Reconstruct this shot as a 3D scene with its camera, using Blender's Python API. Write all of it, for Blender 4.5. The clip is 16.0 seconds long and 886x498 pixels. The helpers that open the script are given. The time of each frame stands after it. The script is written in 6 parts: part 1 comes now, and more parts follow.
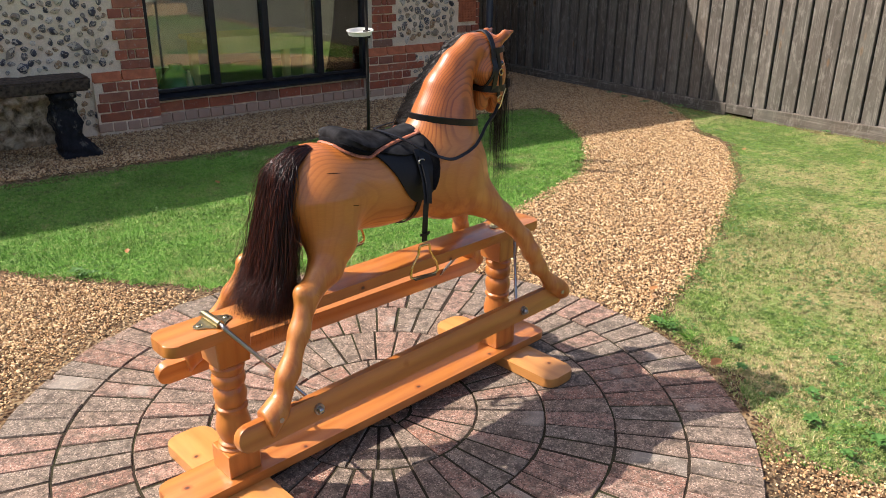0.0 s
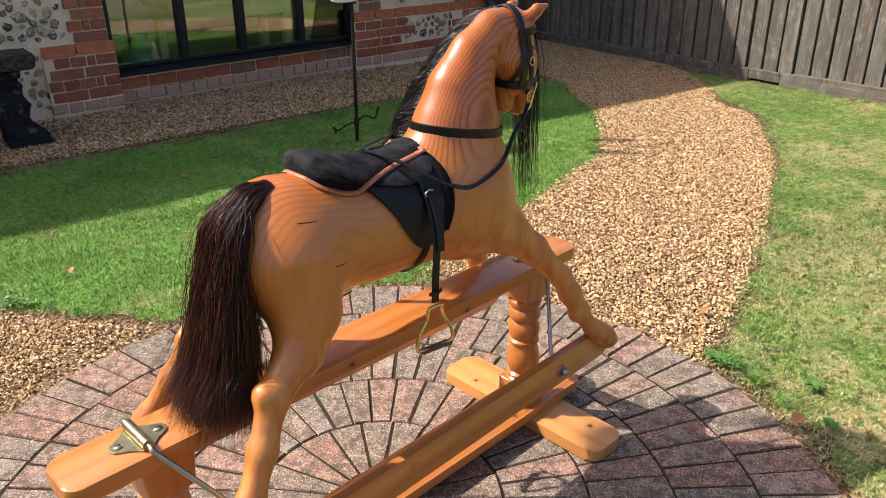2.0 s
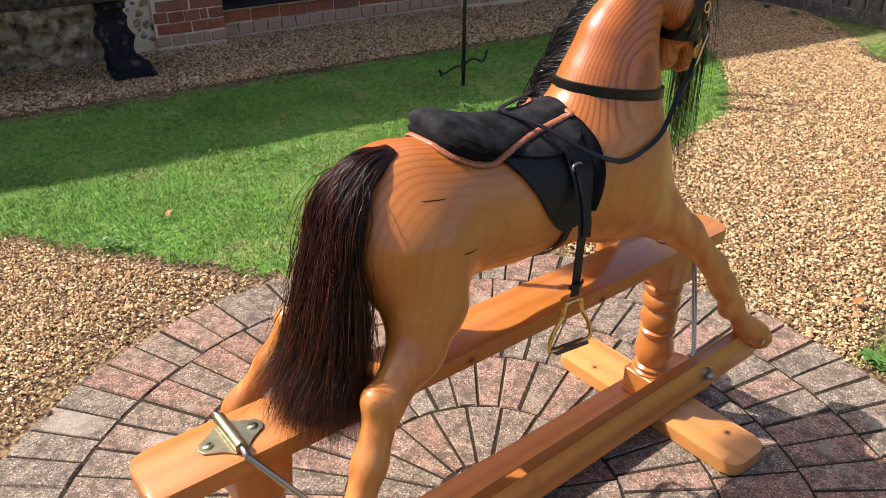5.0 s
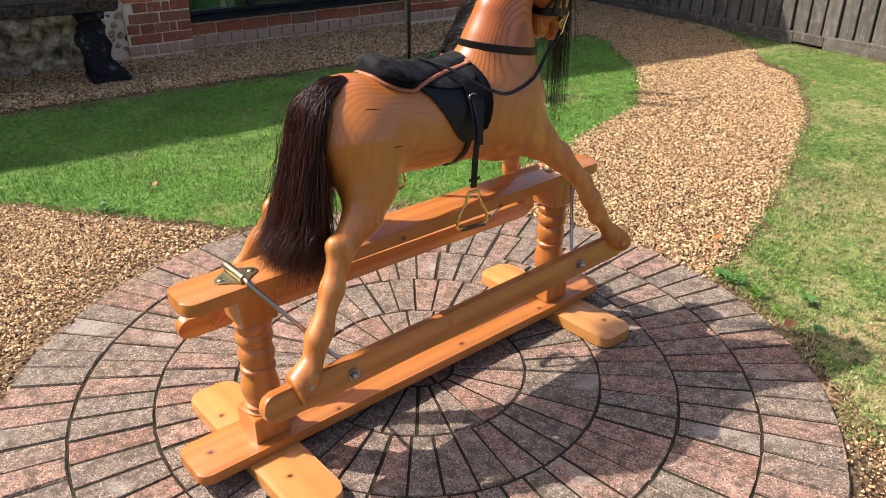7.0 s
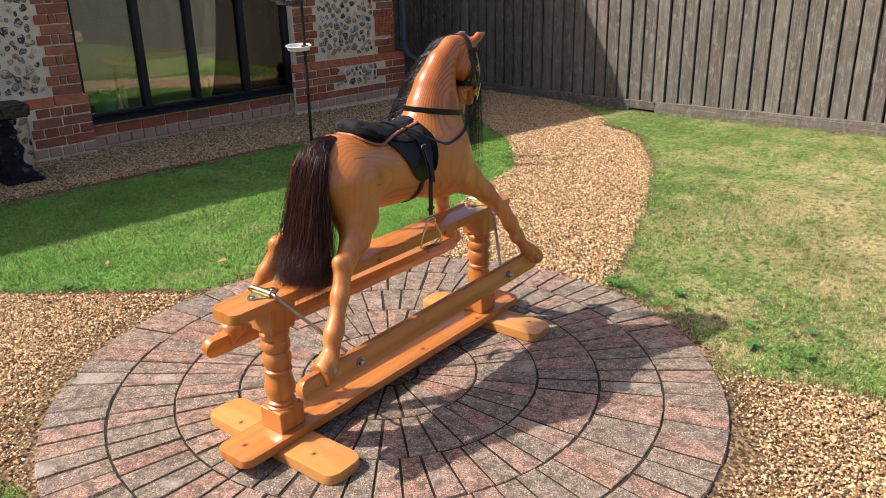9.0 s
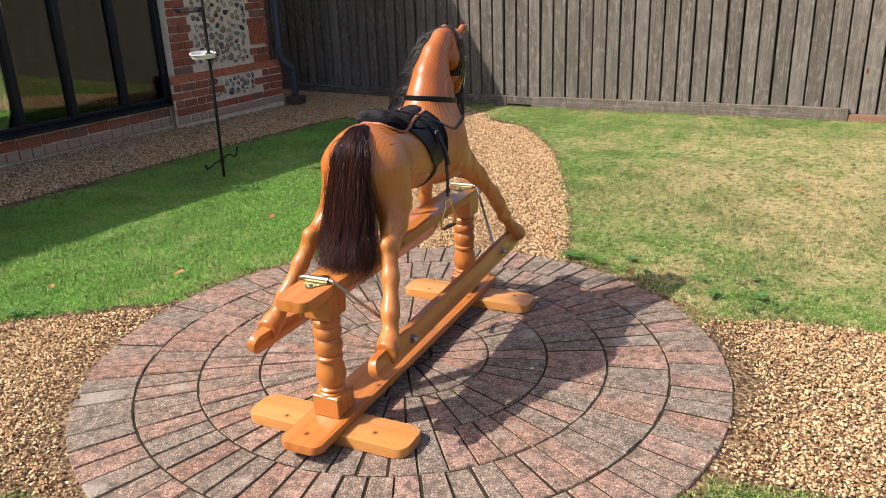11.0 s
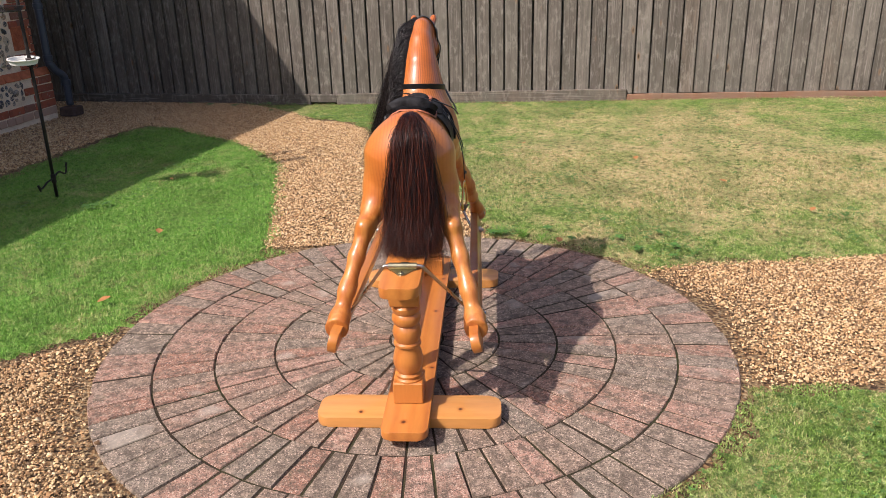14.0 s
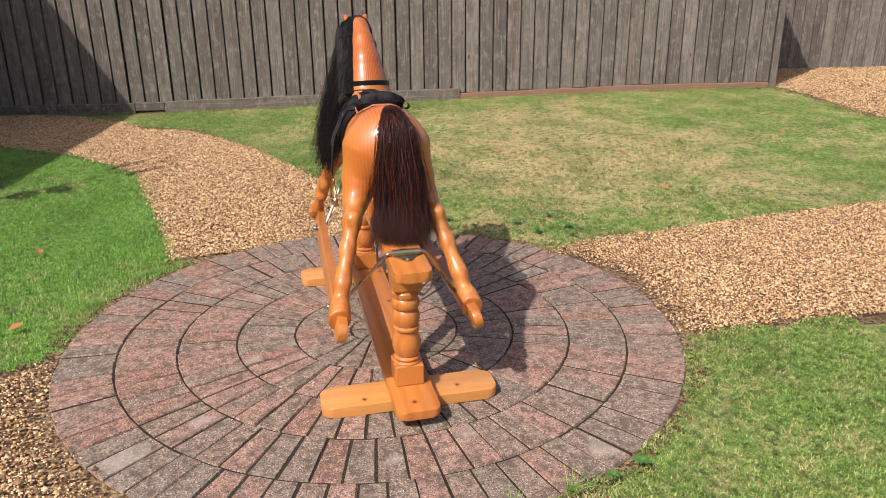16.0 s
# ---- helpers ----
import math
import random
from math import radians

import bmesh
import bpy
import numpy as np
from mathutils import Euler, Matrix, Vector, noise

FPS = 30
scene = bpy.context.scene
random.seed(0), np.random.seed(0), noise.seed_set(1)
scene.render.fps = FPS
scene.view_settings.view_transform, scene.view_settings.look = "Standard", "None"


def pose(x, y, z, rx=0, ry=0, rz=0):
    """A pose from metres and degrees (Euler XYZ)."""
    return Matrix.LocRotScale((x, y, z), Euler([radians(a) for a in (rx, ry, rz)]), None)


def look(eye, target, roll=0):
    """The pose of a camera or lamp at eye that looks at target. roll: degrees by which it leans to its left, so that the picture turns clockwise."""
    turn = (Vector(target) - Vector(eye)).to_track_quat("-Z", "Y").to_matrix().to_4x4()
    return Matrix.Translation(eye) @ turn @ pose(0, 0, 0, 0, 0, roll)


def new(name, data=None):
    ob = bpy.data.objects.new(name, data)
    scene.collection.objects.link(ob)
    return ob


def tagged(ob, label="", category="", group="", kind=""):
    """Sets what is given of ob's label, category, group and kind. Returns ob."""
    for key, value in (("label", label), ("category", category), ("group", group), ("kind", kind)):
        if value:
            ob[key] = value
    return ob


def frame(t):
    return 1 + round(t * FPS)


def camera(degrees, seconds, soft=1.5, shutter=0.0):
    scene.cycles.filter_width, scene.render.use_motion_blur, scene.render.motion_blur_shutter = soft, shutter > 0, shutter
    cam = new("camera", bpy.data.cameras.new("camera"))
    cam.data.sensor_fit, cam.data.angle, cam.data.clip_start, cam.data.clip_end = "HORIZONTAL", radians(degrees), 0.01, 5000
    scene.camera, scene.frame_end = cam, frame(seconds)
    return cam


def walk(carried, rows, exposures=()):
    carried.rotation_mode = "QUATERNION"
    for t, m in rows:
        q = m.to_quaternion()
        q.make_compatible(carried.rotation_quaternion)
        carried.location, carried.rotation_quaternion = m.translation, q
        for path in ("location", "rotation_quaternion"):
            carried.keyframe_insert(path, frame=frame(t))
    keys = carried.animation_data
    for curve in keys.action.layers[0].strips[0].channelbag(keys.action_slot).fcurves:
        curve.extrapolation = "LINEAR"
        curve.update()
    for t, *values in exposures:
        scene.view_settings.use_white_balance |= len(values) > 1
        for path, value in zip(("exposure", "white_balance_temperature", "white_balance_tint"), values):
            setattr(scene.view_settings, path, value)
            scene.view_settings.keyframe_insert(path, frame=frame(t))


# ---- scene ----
cam = camera(59.6, 16.0, soft=0.35)
PATH = [
    (0, (0.083, 0.148, 1.369), (1.17, 1.659, 0.637), 0.4),
    (0.5, (0.157, 0.277, 1.352), (1.241, 1.769, 0.579), 0.6),
    (1, (0.281, 0.413, 1.346), (1.341, 1.906, 0.541), 0.6),
    (1.5, (0.363, 0.524, 1.343), (1.419, 2.011, 0.521), 0.2),
    (2, (0.403, 0.679, 1.349), (1.483, 2.144, 0.52), -0.4),
    (2.5, (0.446, 0.803, 1.352), (1.548, 2.248, 0.517), -1.0),
    (3, (0.54, 0.901, 1.364), (1.653, 2.339, 0.532), -0.7),
    (3.5, (0.651, 0.974, 1.38), (1.762, 2.423, 0.564), 0.0),
    (4, (0.635, 1.0, 1.357), (1.664, 2.495, 0.516), 0.0),
    (4.5, (0.556, 0.99, 1.335), (1.469, 2.524, 0.434), -0.3),
    (5, (0.466, 0.93, 1.309), (1.323, 2.46, 0.348), -0.4),
    (5.2, (0.429, 0.9, 1.294), (1.28, 2.418, 0.308), -0.5),
    (7.3, (0.118, 0.293, 1.335), (1.12, 1.792, 0.47), 0.3),
    (7.5, (0.054, 0.258, 1.344), (1.081, 1.755, 0.505), 0.1),
    (8, (-0.123, 0.165, 1.363), (0.985, 1.637, 0.586), -0.2),
    (8.5, (-0.238, 0.103, 1.38), (0.967, 1.532, 0.668), -0.4),
    (9, (-0.385, 0.058, 1.366), (0.903, 1.42, 0.67), -1.3),
    (9.2, (-0.455, 0.049, 1.361), (0.862, 1.382, 0.663), -1.5),
    (11.3, (-0.92, 0.512, 1.336), (0.678, 1.498, 0.648), -1.7),
    (11.5, (-0.938, 0.577, 1.339), (0.685, 1.518, 0.647), -1.3),
    (12, (-1.023, 0.713, 1.349), (0.664, 1.53, 0.651), -1.1),
    (12.5, (-1.171, 0.887, 1.358), (0.583, 1.544, 0.656), -1.5),
    (13, (-1.27, 1.03, 1.339), (0.515, 1.594, 0.636), -1.2),
    (13.5, (-1.317, 1.18, 1.33), (0.49, 1.676, 0.631), -1.9),
    (14, (-1.379, 1.312, 1.333), (0.452, 1.708, 0.631), -1.6),
    (14.5, (-1.497, 1.482, 1.339), (0.358, 1.735, 0.638), -1.2),
    (15, (-1.569, 1.636, 1.331), (0.299, 1.751, 0.626), -0.7),
    (15.5, (-1.558, 1.793, 1.312), (0.317, 1.788, 0.617), -0.5),
    (16, (-1.558, 1.923, 1.328), (0.311, 1.776, 0.63), -0.5),
]
walk(cam, [(t, look(eye, target, roll)) for t, eye, target, roll in PATH], exposures=((0.0, 1.08, 6550, 16), (3.5, 1.11, 6550, 16), (9.5, 0.98, 6500, 16), (13.0, 0.82, 6450, 19), (16.0, 0.63, 6450, 20)))


# ---- world, sun and light ----
world = bpy.data.worlds.new("world")
scene.world = world
world.use_nodes = True
wt = world.node_tree
sky = wt.nodes.new("ShaderNodeTexSky")
sky.sky_type, sky.sun_disc = "NISHITA", False
sky.air_density, sky.dust_density, sky.ozone_density = 0.8, 3.0, 0.5
sky.sun_elevation, sky.sun_rotation = radians(47.8), radians(-47.2)
wt.links.new(sky.outputs[0], wt.nodes["Background"].inputs[0])
wt.nodes["Background"].inputs[1].default_value = 0.118
SUN = Vector((0.665, -0.615, -1.0)).normalized()
sun = new("sun", bpy.data.lights.new("sun", "SUN"))
sun.data.energy, sun.data.angle, sun.data.color = 3.42, radians(0.53), (1.0, 0.95, 0.87)
sun.rotation_mode = "QUATERNION"
sun.rotation_quaternion = SUN.to_track_quat("-Z", "Y")
sun.location = (-5, 6, 12)


# ---- materials ----
class Mat:
    """A small builder of node materials."""

    def __init__(self, name, rough=0.6, metal=0.0, coat=0.0, spec=0.5):
        self.m = bpy.data.materials.new(name)
        self.m.use_nodes = True
        self.t = self.m.node_tree
        self.b = self.t.nodes["Principled BSDF"]
        self.b.inputs["Roughness"].default_value = rough
        self.b.inputs["Metallic"].default_value = metal
        self.b.inputs["Coat Weight"].default_value = coat
        self.b.inputs["Coat Roughness"].default_value = 0.12
        self.b.inputs["Specular IOR Level"].default_value = spec
        self.tc = self.t.nodes.new("ShaderNodeTexCoord")

    def put(self, sock, value):
        if isinstance(value, (int, float)):
            sock.default_value = value
        elif isinstance(value, tuple):
            sock.default_value = (*value, 1.0) if len(value) == 3 and sock.type == "RGBA" else value
        else:
            self.t.links.new(value, sock)

    def vec(self, scale=(1, 1, 1), loc=(0, 0, 0), src=None):
        n = self.t.nodes.new("ShaderNodeMapping")
        n.inputs["Scale"].default_value, n.inputs["Location"].default_value = scale, loc
        self.t.links.new(src or self.tc.outputs["Object"], n.inputs["Vector"])
        return n.outputs[0]

    def noise(self, scale, detail=3.0, rough=0.55, vec=None, dist=0.0):
        n = self.t.nodes.new("ShaderNodeTexNoise")
        n.inputs["Scale"].default_value, n.inputs["Detail"].default_value = scale, detail
        n.inputs["Roughness"].default_value, n.inputs["Distortion"].default_value = rough, dist
        self.t.links.new(vec or self.tc.outputs["Object"], n.inputs["Vector"])
        return n.outputs[0]

    def cells(self, scale, vec=None, out=0, feature="F1"):
        n = self.t.nodes.new("ShaderNodeTexVoronoi")
        n.feature = feature
        n.inputs["Scale"].default_value = scale
        self.t.links.new(vec or self.tc.outputs["Object"], n.inputs["Vector"])
        return n.outputs[out]

    def bands(self, scale, direction="Y", dist=0.0, dscale=1.0, vec=None, profile="SIN"):
        n = self.t.nodes.new("ShaderNodeTexWave")
        n.wave_type, n.bands_direction, n.wave_profile = "BANDS", direction, profile
        n.inputs["Scale"].default_value, n.inputs["Distortion"].default_value = scale, dist
        n.inputs["Detail"].default_value, n.inputs["Detail Scale"].default_value = 2.0, dscale
        self.t.links.new(vec or self.tc.outputs["Object"], n.inputs["Vector"])
        return n.outputs[1]

    def ramp(self, fac, *stops, steps=False):
        n = self.t.nodes.new("ShaderNodeValToRGB")
        e = n.color_ramp.elements
        while len(e) < len(stops):
            e.new(0.5)
        for k, (p, c) in zip(e, stops):
            k.position = p
            k.color = (*c, 1.0) if isinstance(c, tuple) else (c, c, c, 1.0)
        if steps:
            n.color_ramp.interpolation = "CONSTANT"
        self.put(n.inputs[0], fac)
        return n.outputs[0]

    def mix(self, fac, a, b, how="MIX"):
        n = self.t.nodes.new("ShaderNodeMix")
        n.data_type, n.blend_type = "RGBA", how
        self.put(n.inputs[0], fac), self.put(n.inputs[6], a), self.put(n.inputs[7], b)
        return n.outputs[2]

    def math(self, op, a, b=0.0):
        n = self.t.nodes.new("ShaderNodeMath")
        n.operation = op
        self.put(n.inputs[0], a), self.put(n.inputs[1], b)
        return n.outputs[0]

    def spots(self, places, radius):
        """A mask that is 1 at the given places of the object, as for knots."""
        out = None
        src = self.t.nodes.new("ShaderNodeVectorMath")
        src.operation = "ADD"
        wob = self.t.nodes.new("ShaderNodeTexNoise")
        wob.inputs["Scale"].default_value = 40.0
        sc = self.t.nodes.new("ShaderNodeVectorMath")
        sc.operation, sc.inputs["Scale"].default_value = "SCALE", radius * 0.9
        self.t.links.new(self.tc.outputs["Object"], wob.inputs["Vector"]), self.t.links.new(wob.outputs["Color"], sc.inputs[0])
        self.t.links.new(self.tc.outputs["Object"], src.inputs[0]), self.t.links.new(sc.outputs[0], src.inputs[1])
        for p in places:
            d = self.t.nodes.new("ShaderNodeVectorMath")
            d.operation = "DISTANCE"
            d.inputs[1].default_value = tuple(v + 0.45 * radius for v in p)
            self.t.links.new(src.outputs[0], d.inputs[0])
            out = d.outputs["Value"] if out is None else self.math("MINIMUM", out, d.outputs["Value"])
        return self.ramp(self.math("DIVIDE", out, radius), (0.35, 1.0), (1.0, 0.0))

    def rand(self):
        return self.t.nodes.new("ShaderNodeObjectInfo").outputs["Random"]

    def island(self):
        return self.t.nodes.new("ShaderNodeNewGeometry").outputs["Random Per Island"]

    def shift(self, amount):
        """Object coordinates moved by each object's own random number."""
        n = self.t.nodes.new("ShaderNodeVectorMath")
        n.operation = "ADD"
        self.t.links.new(self.tc.outputs["Object"], n.inputs[0])
        self.t.links.new(self.math("MULTIPLY", self.rand(), amount), n.inputs[1])
        return n.outputs[0]

    def done(self, color, bump=None, depth=0.002, strength=1.0, rough=None):
        self.put(self.b.inputs["Base Color"], color)
        if rough is not None:
            self.put(self.b.inputs["Roughness"], rough)
        if bump is not None:
            n = self.t.nodes.new("ShaderNodeBump")
            n.inputs["Distance"].default_value, n.inputs["Strength"].default_value = depth, strength
            self.put(n.inputs["Height"], bump)
            self.t.links.new(n.outputs[0], self.b.inputs["Normal"])
        return self.m


def pine(name, direction, base, dark, scale, squeeze, dist=2.0, knots=()):
    """Varnished pine; the growth layers lie across the given axis."""
    m = Mat(name, rough=0.36, coat=0.35)
    v = m.vec(squeeze, src=m.shift(3.0))
    w = m.bands(scale, direction, dist, 0.8, vec=v)
    warp = m.noise(2.2, 3.0, vec=v)
    grain = m.ramp(m.math("ADD", m.math("MULTIPLY", w, 0.6), m.math("MULTIPLY", m.noise(scale * 2.2, 3.0, vec=v), 0.55)), (0.25, base), (0.55, tuple(0.93 * c for c in base)), (0.85, tuple(0.5 * (p + q) for p, q in zip(base, dark))), (1.0, dark))
    tone = m.mix(m.ramp(warp, (0.35, 0.0), (0.7, 0.55)), grain, tuple(0.5 * (p + q) for p, q in zip(base, dark)))
    fine = m.noise(90.0, 2.0, vec=v)
    col = m.mix(0.18, tone, m.ramp(fine, (0.35, tuple(0.6 * c for c in base)), (0.65, base)))
    if knots:
        col = m.mix(m.math("MULTIPLY", m.spots(knots, 0.017), 0.9), col, dark)
        col = m.mix(m.spots(knots, 0.0085), col, (0.075, 0.020, 0.006))
    return m.done(col, fine, 0.0004, 0.25, m.ramp(m.noise(14.0), (0.3, 0.30), (0.7, 0.44)))


ORANGE, ORANGE_DARK = (0.53, 0.192, 0.038), (0.34, 0.088, 0.014)
M_HORSE = None


def horse_wood():
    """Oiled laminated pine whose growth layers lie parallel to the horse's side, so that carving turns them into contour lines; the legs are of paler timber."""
    m = Mat("carved_pine", rough=0.38, coat=0.32)
    m.b.inputs["Coat Roughness"].default_value = 0.17
    v = m.vec((2.0, 1.0, 1.3))
    big = m.noise(1.7, 1.5, vec=m.vec((1.0, 0.4, 0.8)))
    xyz = m.t.nodes.new("ShaderNodeSeparateXYZ")
    m.t.links.new(m.tc.outputs["Object"], xyz.inputs[0])
    side = m.math("ABSOLUTE", xyz.outputs[1])
    neck = m.math("MULTIPLY", m.ramp(xyz.outputs[2], (0.84, 0.0), (0.96, 1.0)), m.ramp(xyz.outputs[0], (0.05, 0.0), (0.15, 1.0)))
    layer = m.math("ADD", m.math("MULTIPLY", side, m.math("ADD", m.math("MULTIPLY", neck, 75.0), 84.0)), m.math("MULTIPLY", big, 20.0))
    layer = m.math("ADD", layer, m.math("MULTIPLY", m.noise(3.2, 2.0, vec=v), 2.2))
    saw = m.math("FRACT", layer)
    line = m.ramp(saw, (0.0, 0.05), (0.50, 0.10), (0.80, 0.95), (0.90, 0.85), (1.0, 0.05))
    line = m.math("MULTIPLY", line, m.math("ADD", m.ramp(m.noise(3.3, 3.0), (0.38, 0.42), (0.62, 1.0)), m.math("MULTIPLY", neck, 0.20)))
    line = m.math("MULTIPLY", line, m.math("MAXIMUM", m.ramp(side, (0.072, 1.0), (0.112, 0.34)), neck))
    high = m.math("ADD", xyz.outputs[2], m.math("MULTIPLY", m.noise(5.0, 2.0), 0.14))
    red = m.math("MAXIMUM", m.ramp(high, (0.88, 0.0), (0.99, 1.0)), m.ramp(m.math("MULTIPLY", xyz.outputs[0], -1.0), (0.255, 0.0), (0.315, 0.85)))
    pale = m.mix(red, (0.51, 0.194, 0.038), (0.47, 0.118, 0.016))
    col = m.mix(line, pale, m.mix(red, (0.29, 0.070, 0.009), (0.17, 0.028, 0.004)))
    blot = m.ramp(m.noise(4.0, 4.0), (0.38, 0.0), (0.66, 0.5))
    col = m.mix(blot, col, (0.43, 0.142, 0.022))
    fine = m.noise(60.0, 2.0, vec=m.vec((1.0, 1.0, 5.0)))
    col = m.mix(0.08, col, m.ramp(fine, (0.35, (0.28, 0.085, 0.014)), (0.65, (0.62, 0.26, 0.06))))
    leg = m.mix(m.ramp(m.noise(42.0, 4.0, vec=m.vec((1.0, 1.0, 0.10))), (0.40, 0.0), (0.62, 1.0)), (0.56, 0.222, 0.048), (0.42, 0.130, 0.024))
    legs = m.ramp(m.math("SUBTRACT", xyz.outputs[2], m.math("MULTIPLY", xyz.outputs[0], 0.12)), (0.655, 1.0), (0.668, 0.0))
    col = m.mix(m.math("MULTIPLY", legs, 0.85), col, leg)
    return m.done(col, fine, 0.0003, 0.12, m.ramp(m.noise(9.0), (0.3, 0.36), (0.7, 0.52)))


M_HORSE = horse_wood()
M_PINE_FLAT = pine("varnished_pine_flat", "Y", ORANGE, ORANGE_DARK, 7.0, (0.16, 1.0, 1.0), 2.0, [(-0.665, 0.004, 0.062), (0.10, -0.040, 0.062), (-0.34, -0.055, 0.062), (0.42, -0.050, 0.062), (-0.30, 0.020, 0.498), (0.22, -0.057, 0.470), (-0.12, -0.057, 0.480)])
M_PINE_SIDE = pine("varnished_pine_side", "Z", ORANGE, ORANGE_DARK, 8.0, (0.16, 1.0, 1.0), 2.0, [(-0.10, -0.222, 0.300), (0.28, -0.222, 0.295), (0.30, 0.194, 0.300), (-0.25, 0.222, 0.280), (-0.52, 0.194, 0.285)])
M_PINE_FOOT = pine("pale_varnished_pine", "X", (0.63, 0.290, 0.078), (0.46, 0.165, 0.034), 5.0, (1.0, 0.16, 1.0), 1.6, [(-0.568, 0.148, 0.034), (-0.548, -0.158, 0.034), (0.500, 0.170, 0.034), (0.56, -0.20, 0.034)])
M_PINE_POST = pine("turned_pine", "X", ORANGE, ORANGE_DARK, 9.0, (1.0, 1.0, 0.15), 1.8)


def plain(name, color, rough=0.5, metal=0.0, coat=0.0, spec=0.5, grain=40.0, vary=0.25, depth=0.0006):
    m = Mat(name, rough, metal, coat, spec)
    n = m.noise(grain, 4.0)
    big = m.noise(grain * 0.12, 3.0)
    c = m.mix(m.ramp(n, (0.3, 0.0), (0.7, 1.0)), tuple(x * (1 - vary) for x in color), tuple(min(1.0, x * (1 + vary)) for x in color))
    c = m.mix(m.math("MULTIPLY", big, 0.35), c, tuple(x * (1 - vary) for x in color))
    return m.done(c, n, depth, 0.5, m.ramp(big, (0.3, max(0.02, rough - 0.08)), (0.7, min(1.0, rough + 0.1))))


M_LEATHER = plain("black_leather", (0.009, 0.008, 0.008), 0.42, spec=0.25, grain=160.0)
M_SUEDE = plain("worn_black_suede", (0.021, 0.021, 0.022), 0.9, spec=0.1, grain=36.0, vary=0.85)
M_PILE = plain("black_pile", (0.008, 0.008, 0.009), 0.95, spec=0.1, grain=300.0, vary=0.6, depth=0.003)
M_BRAID = plain("tan_leather_braid", (0.40, 0.130, 0.062), 0.5, grain=220.0, vary=0.45, depth=0.002)
M_BRASS = plain("polished_brass", (0.72, 0.50, 0.20), 0.18, metal=1.0, grain=30.0, vary=0.12)
M_BRASS_DULL = plain("dull_brass", (0.40, 0.36, 0.22), 0.34, metal=1.0, grain=60.0, vary=0.2)
M_STEEL = plain("bright_steel", (0.40, 0.38, 0.35), 0.30, metal=1.0, grain=50.0, vary=0.12)
M_SCREWSLOT = plain("dark_screw_slot", (0.03, 0.026, 0.02), 0.6, metal=0.5)
M_RUBBER = plain("dark_tread_rubber", (0.13, 0.085, 0.04), 0.7, spec=0.2, grain=120.0)
M_GLASS_EYE = plain("dark_glass_eye", (0.02, 0.012, 0.008), 0.08, coat=1.0)


def hair_mat(name, a, b, rough=0.27, spec=0.5):
    m = Mat(name, rough, spec=spec)
    return m.done(m.ramp(m.island(), (0.0, a), (0.35, tuple(1.2 * x for x in a)), (0.85, b), (1.0, tuple(1.8 * x for x in b))))


M_TAIL = hair_mat("dark_brown_horsehair", (0.007, 0.0032, 0.0026), (0.090, 0.021, 0.010), 0.34, 0.30)
M_MANE = hair_mat("black_horsehair", (0.006, 0.005, 0.005), (0.014, 0.009, 0.007), 0.34, 0.28)


def paver_mat():
    m = Mat("concrete_block_paving", 0.85, spec=0.25)
    src = m.shift(9.0)
    r = m.rand()
    base = m.ramp(r, (0.0, (0.352, 0.200, 0.144)), (0.16, (0.250, 0.193, 0.143)), (0.34, (0.328, 0.165, 0.112)), (0.50, (0.230, 0.188, 0.143)), (0.66, (0.272, 0.191, 0.138)), (0.84, (0.394, 0.226, 0.165)), steps=True)
    blotch = m.ramp(m.noise(9.0, 4.0, vec=src), (0.35, 0.0), (0.65, 1.0))
    c = m.mix(m.math("MULTIPLY", blotch, 0.5), base, (0.165, 0.130, 0.095))
    grit = m.cells(300.0, vec=src)
    c = m.mix(m.ramp(m.cells(300.0, vec=src, out=1), (0.70, 0.0), (0.82, 0.8)), c, (0.60, 0.46, 0.35))
    c = m.mix(m.ramp(m.cells(260.0, vec=m.vec((1, 1, 1), (3, 1, 2), src), out=1), (0.62, 0.0), (0.76, 0.75)), c, (0.060, 0.044, 0.034))
    dirt = m.ramp(m.noise(30.0, 5.0, 0.7, vec=src), (0.47, 0.0), (0.60, 0.75))
    c = m.mix(dirt, c, (0.085, 0.066, 0.048))
    c = m.mix(m.ramp(m.noise(38.0, 5.0, 0.7, vec=m.vec((1, 1, 1), (2, 9, 4), src)), (0.56, 0.0), (0.66, 0.6)), c, (0.42, 0.31, 0.23))
    moss = m.ramp(m.noise(7.0, 5.0, 0.7, vec=m.vec((1, 1, 1), (5, 8, 1), src)), (0.60, 0.0), (0.70, 0.5))
    c = m.mix(moss, c, (0.095, 0.090, 0.045))
    pale = m.ramp(m.noise(4.5, 2.0, vec=src), (0.62, 0.0), (0.70, 0.5))
    c = m.mix(pale, c, (0.42, 0.37, 0.30))
    return m.done(c, m.math("ADD", m.math("MULTIPLY", grit, 0.6), m.noise(60.0, 4.0, vec=src)), 0.0035, 0.8)


M_PAVER = paver_mat()


def joint_mat():
    m = Mat("dark_joint_sand", 0.95, spec=0.1)
    c = m.mix(m.ramp(m.noise(5.0, 4.0), (0.45, 0.0), (0.62, 1.0)), (0.036, 0.026, 0.018), (0.036, 0.042, 0.015))
    return m.done(m.mix(0.4, c, m.ramp(m.noise(160.0), (0.4, (0.02, 0.014, 0.010)), (0.7, (0.09, 0.07, 0.048)))), m.noise(180.0), 0.004)


M_JOINT = joint_mat()


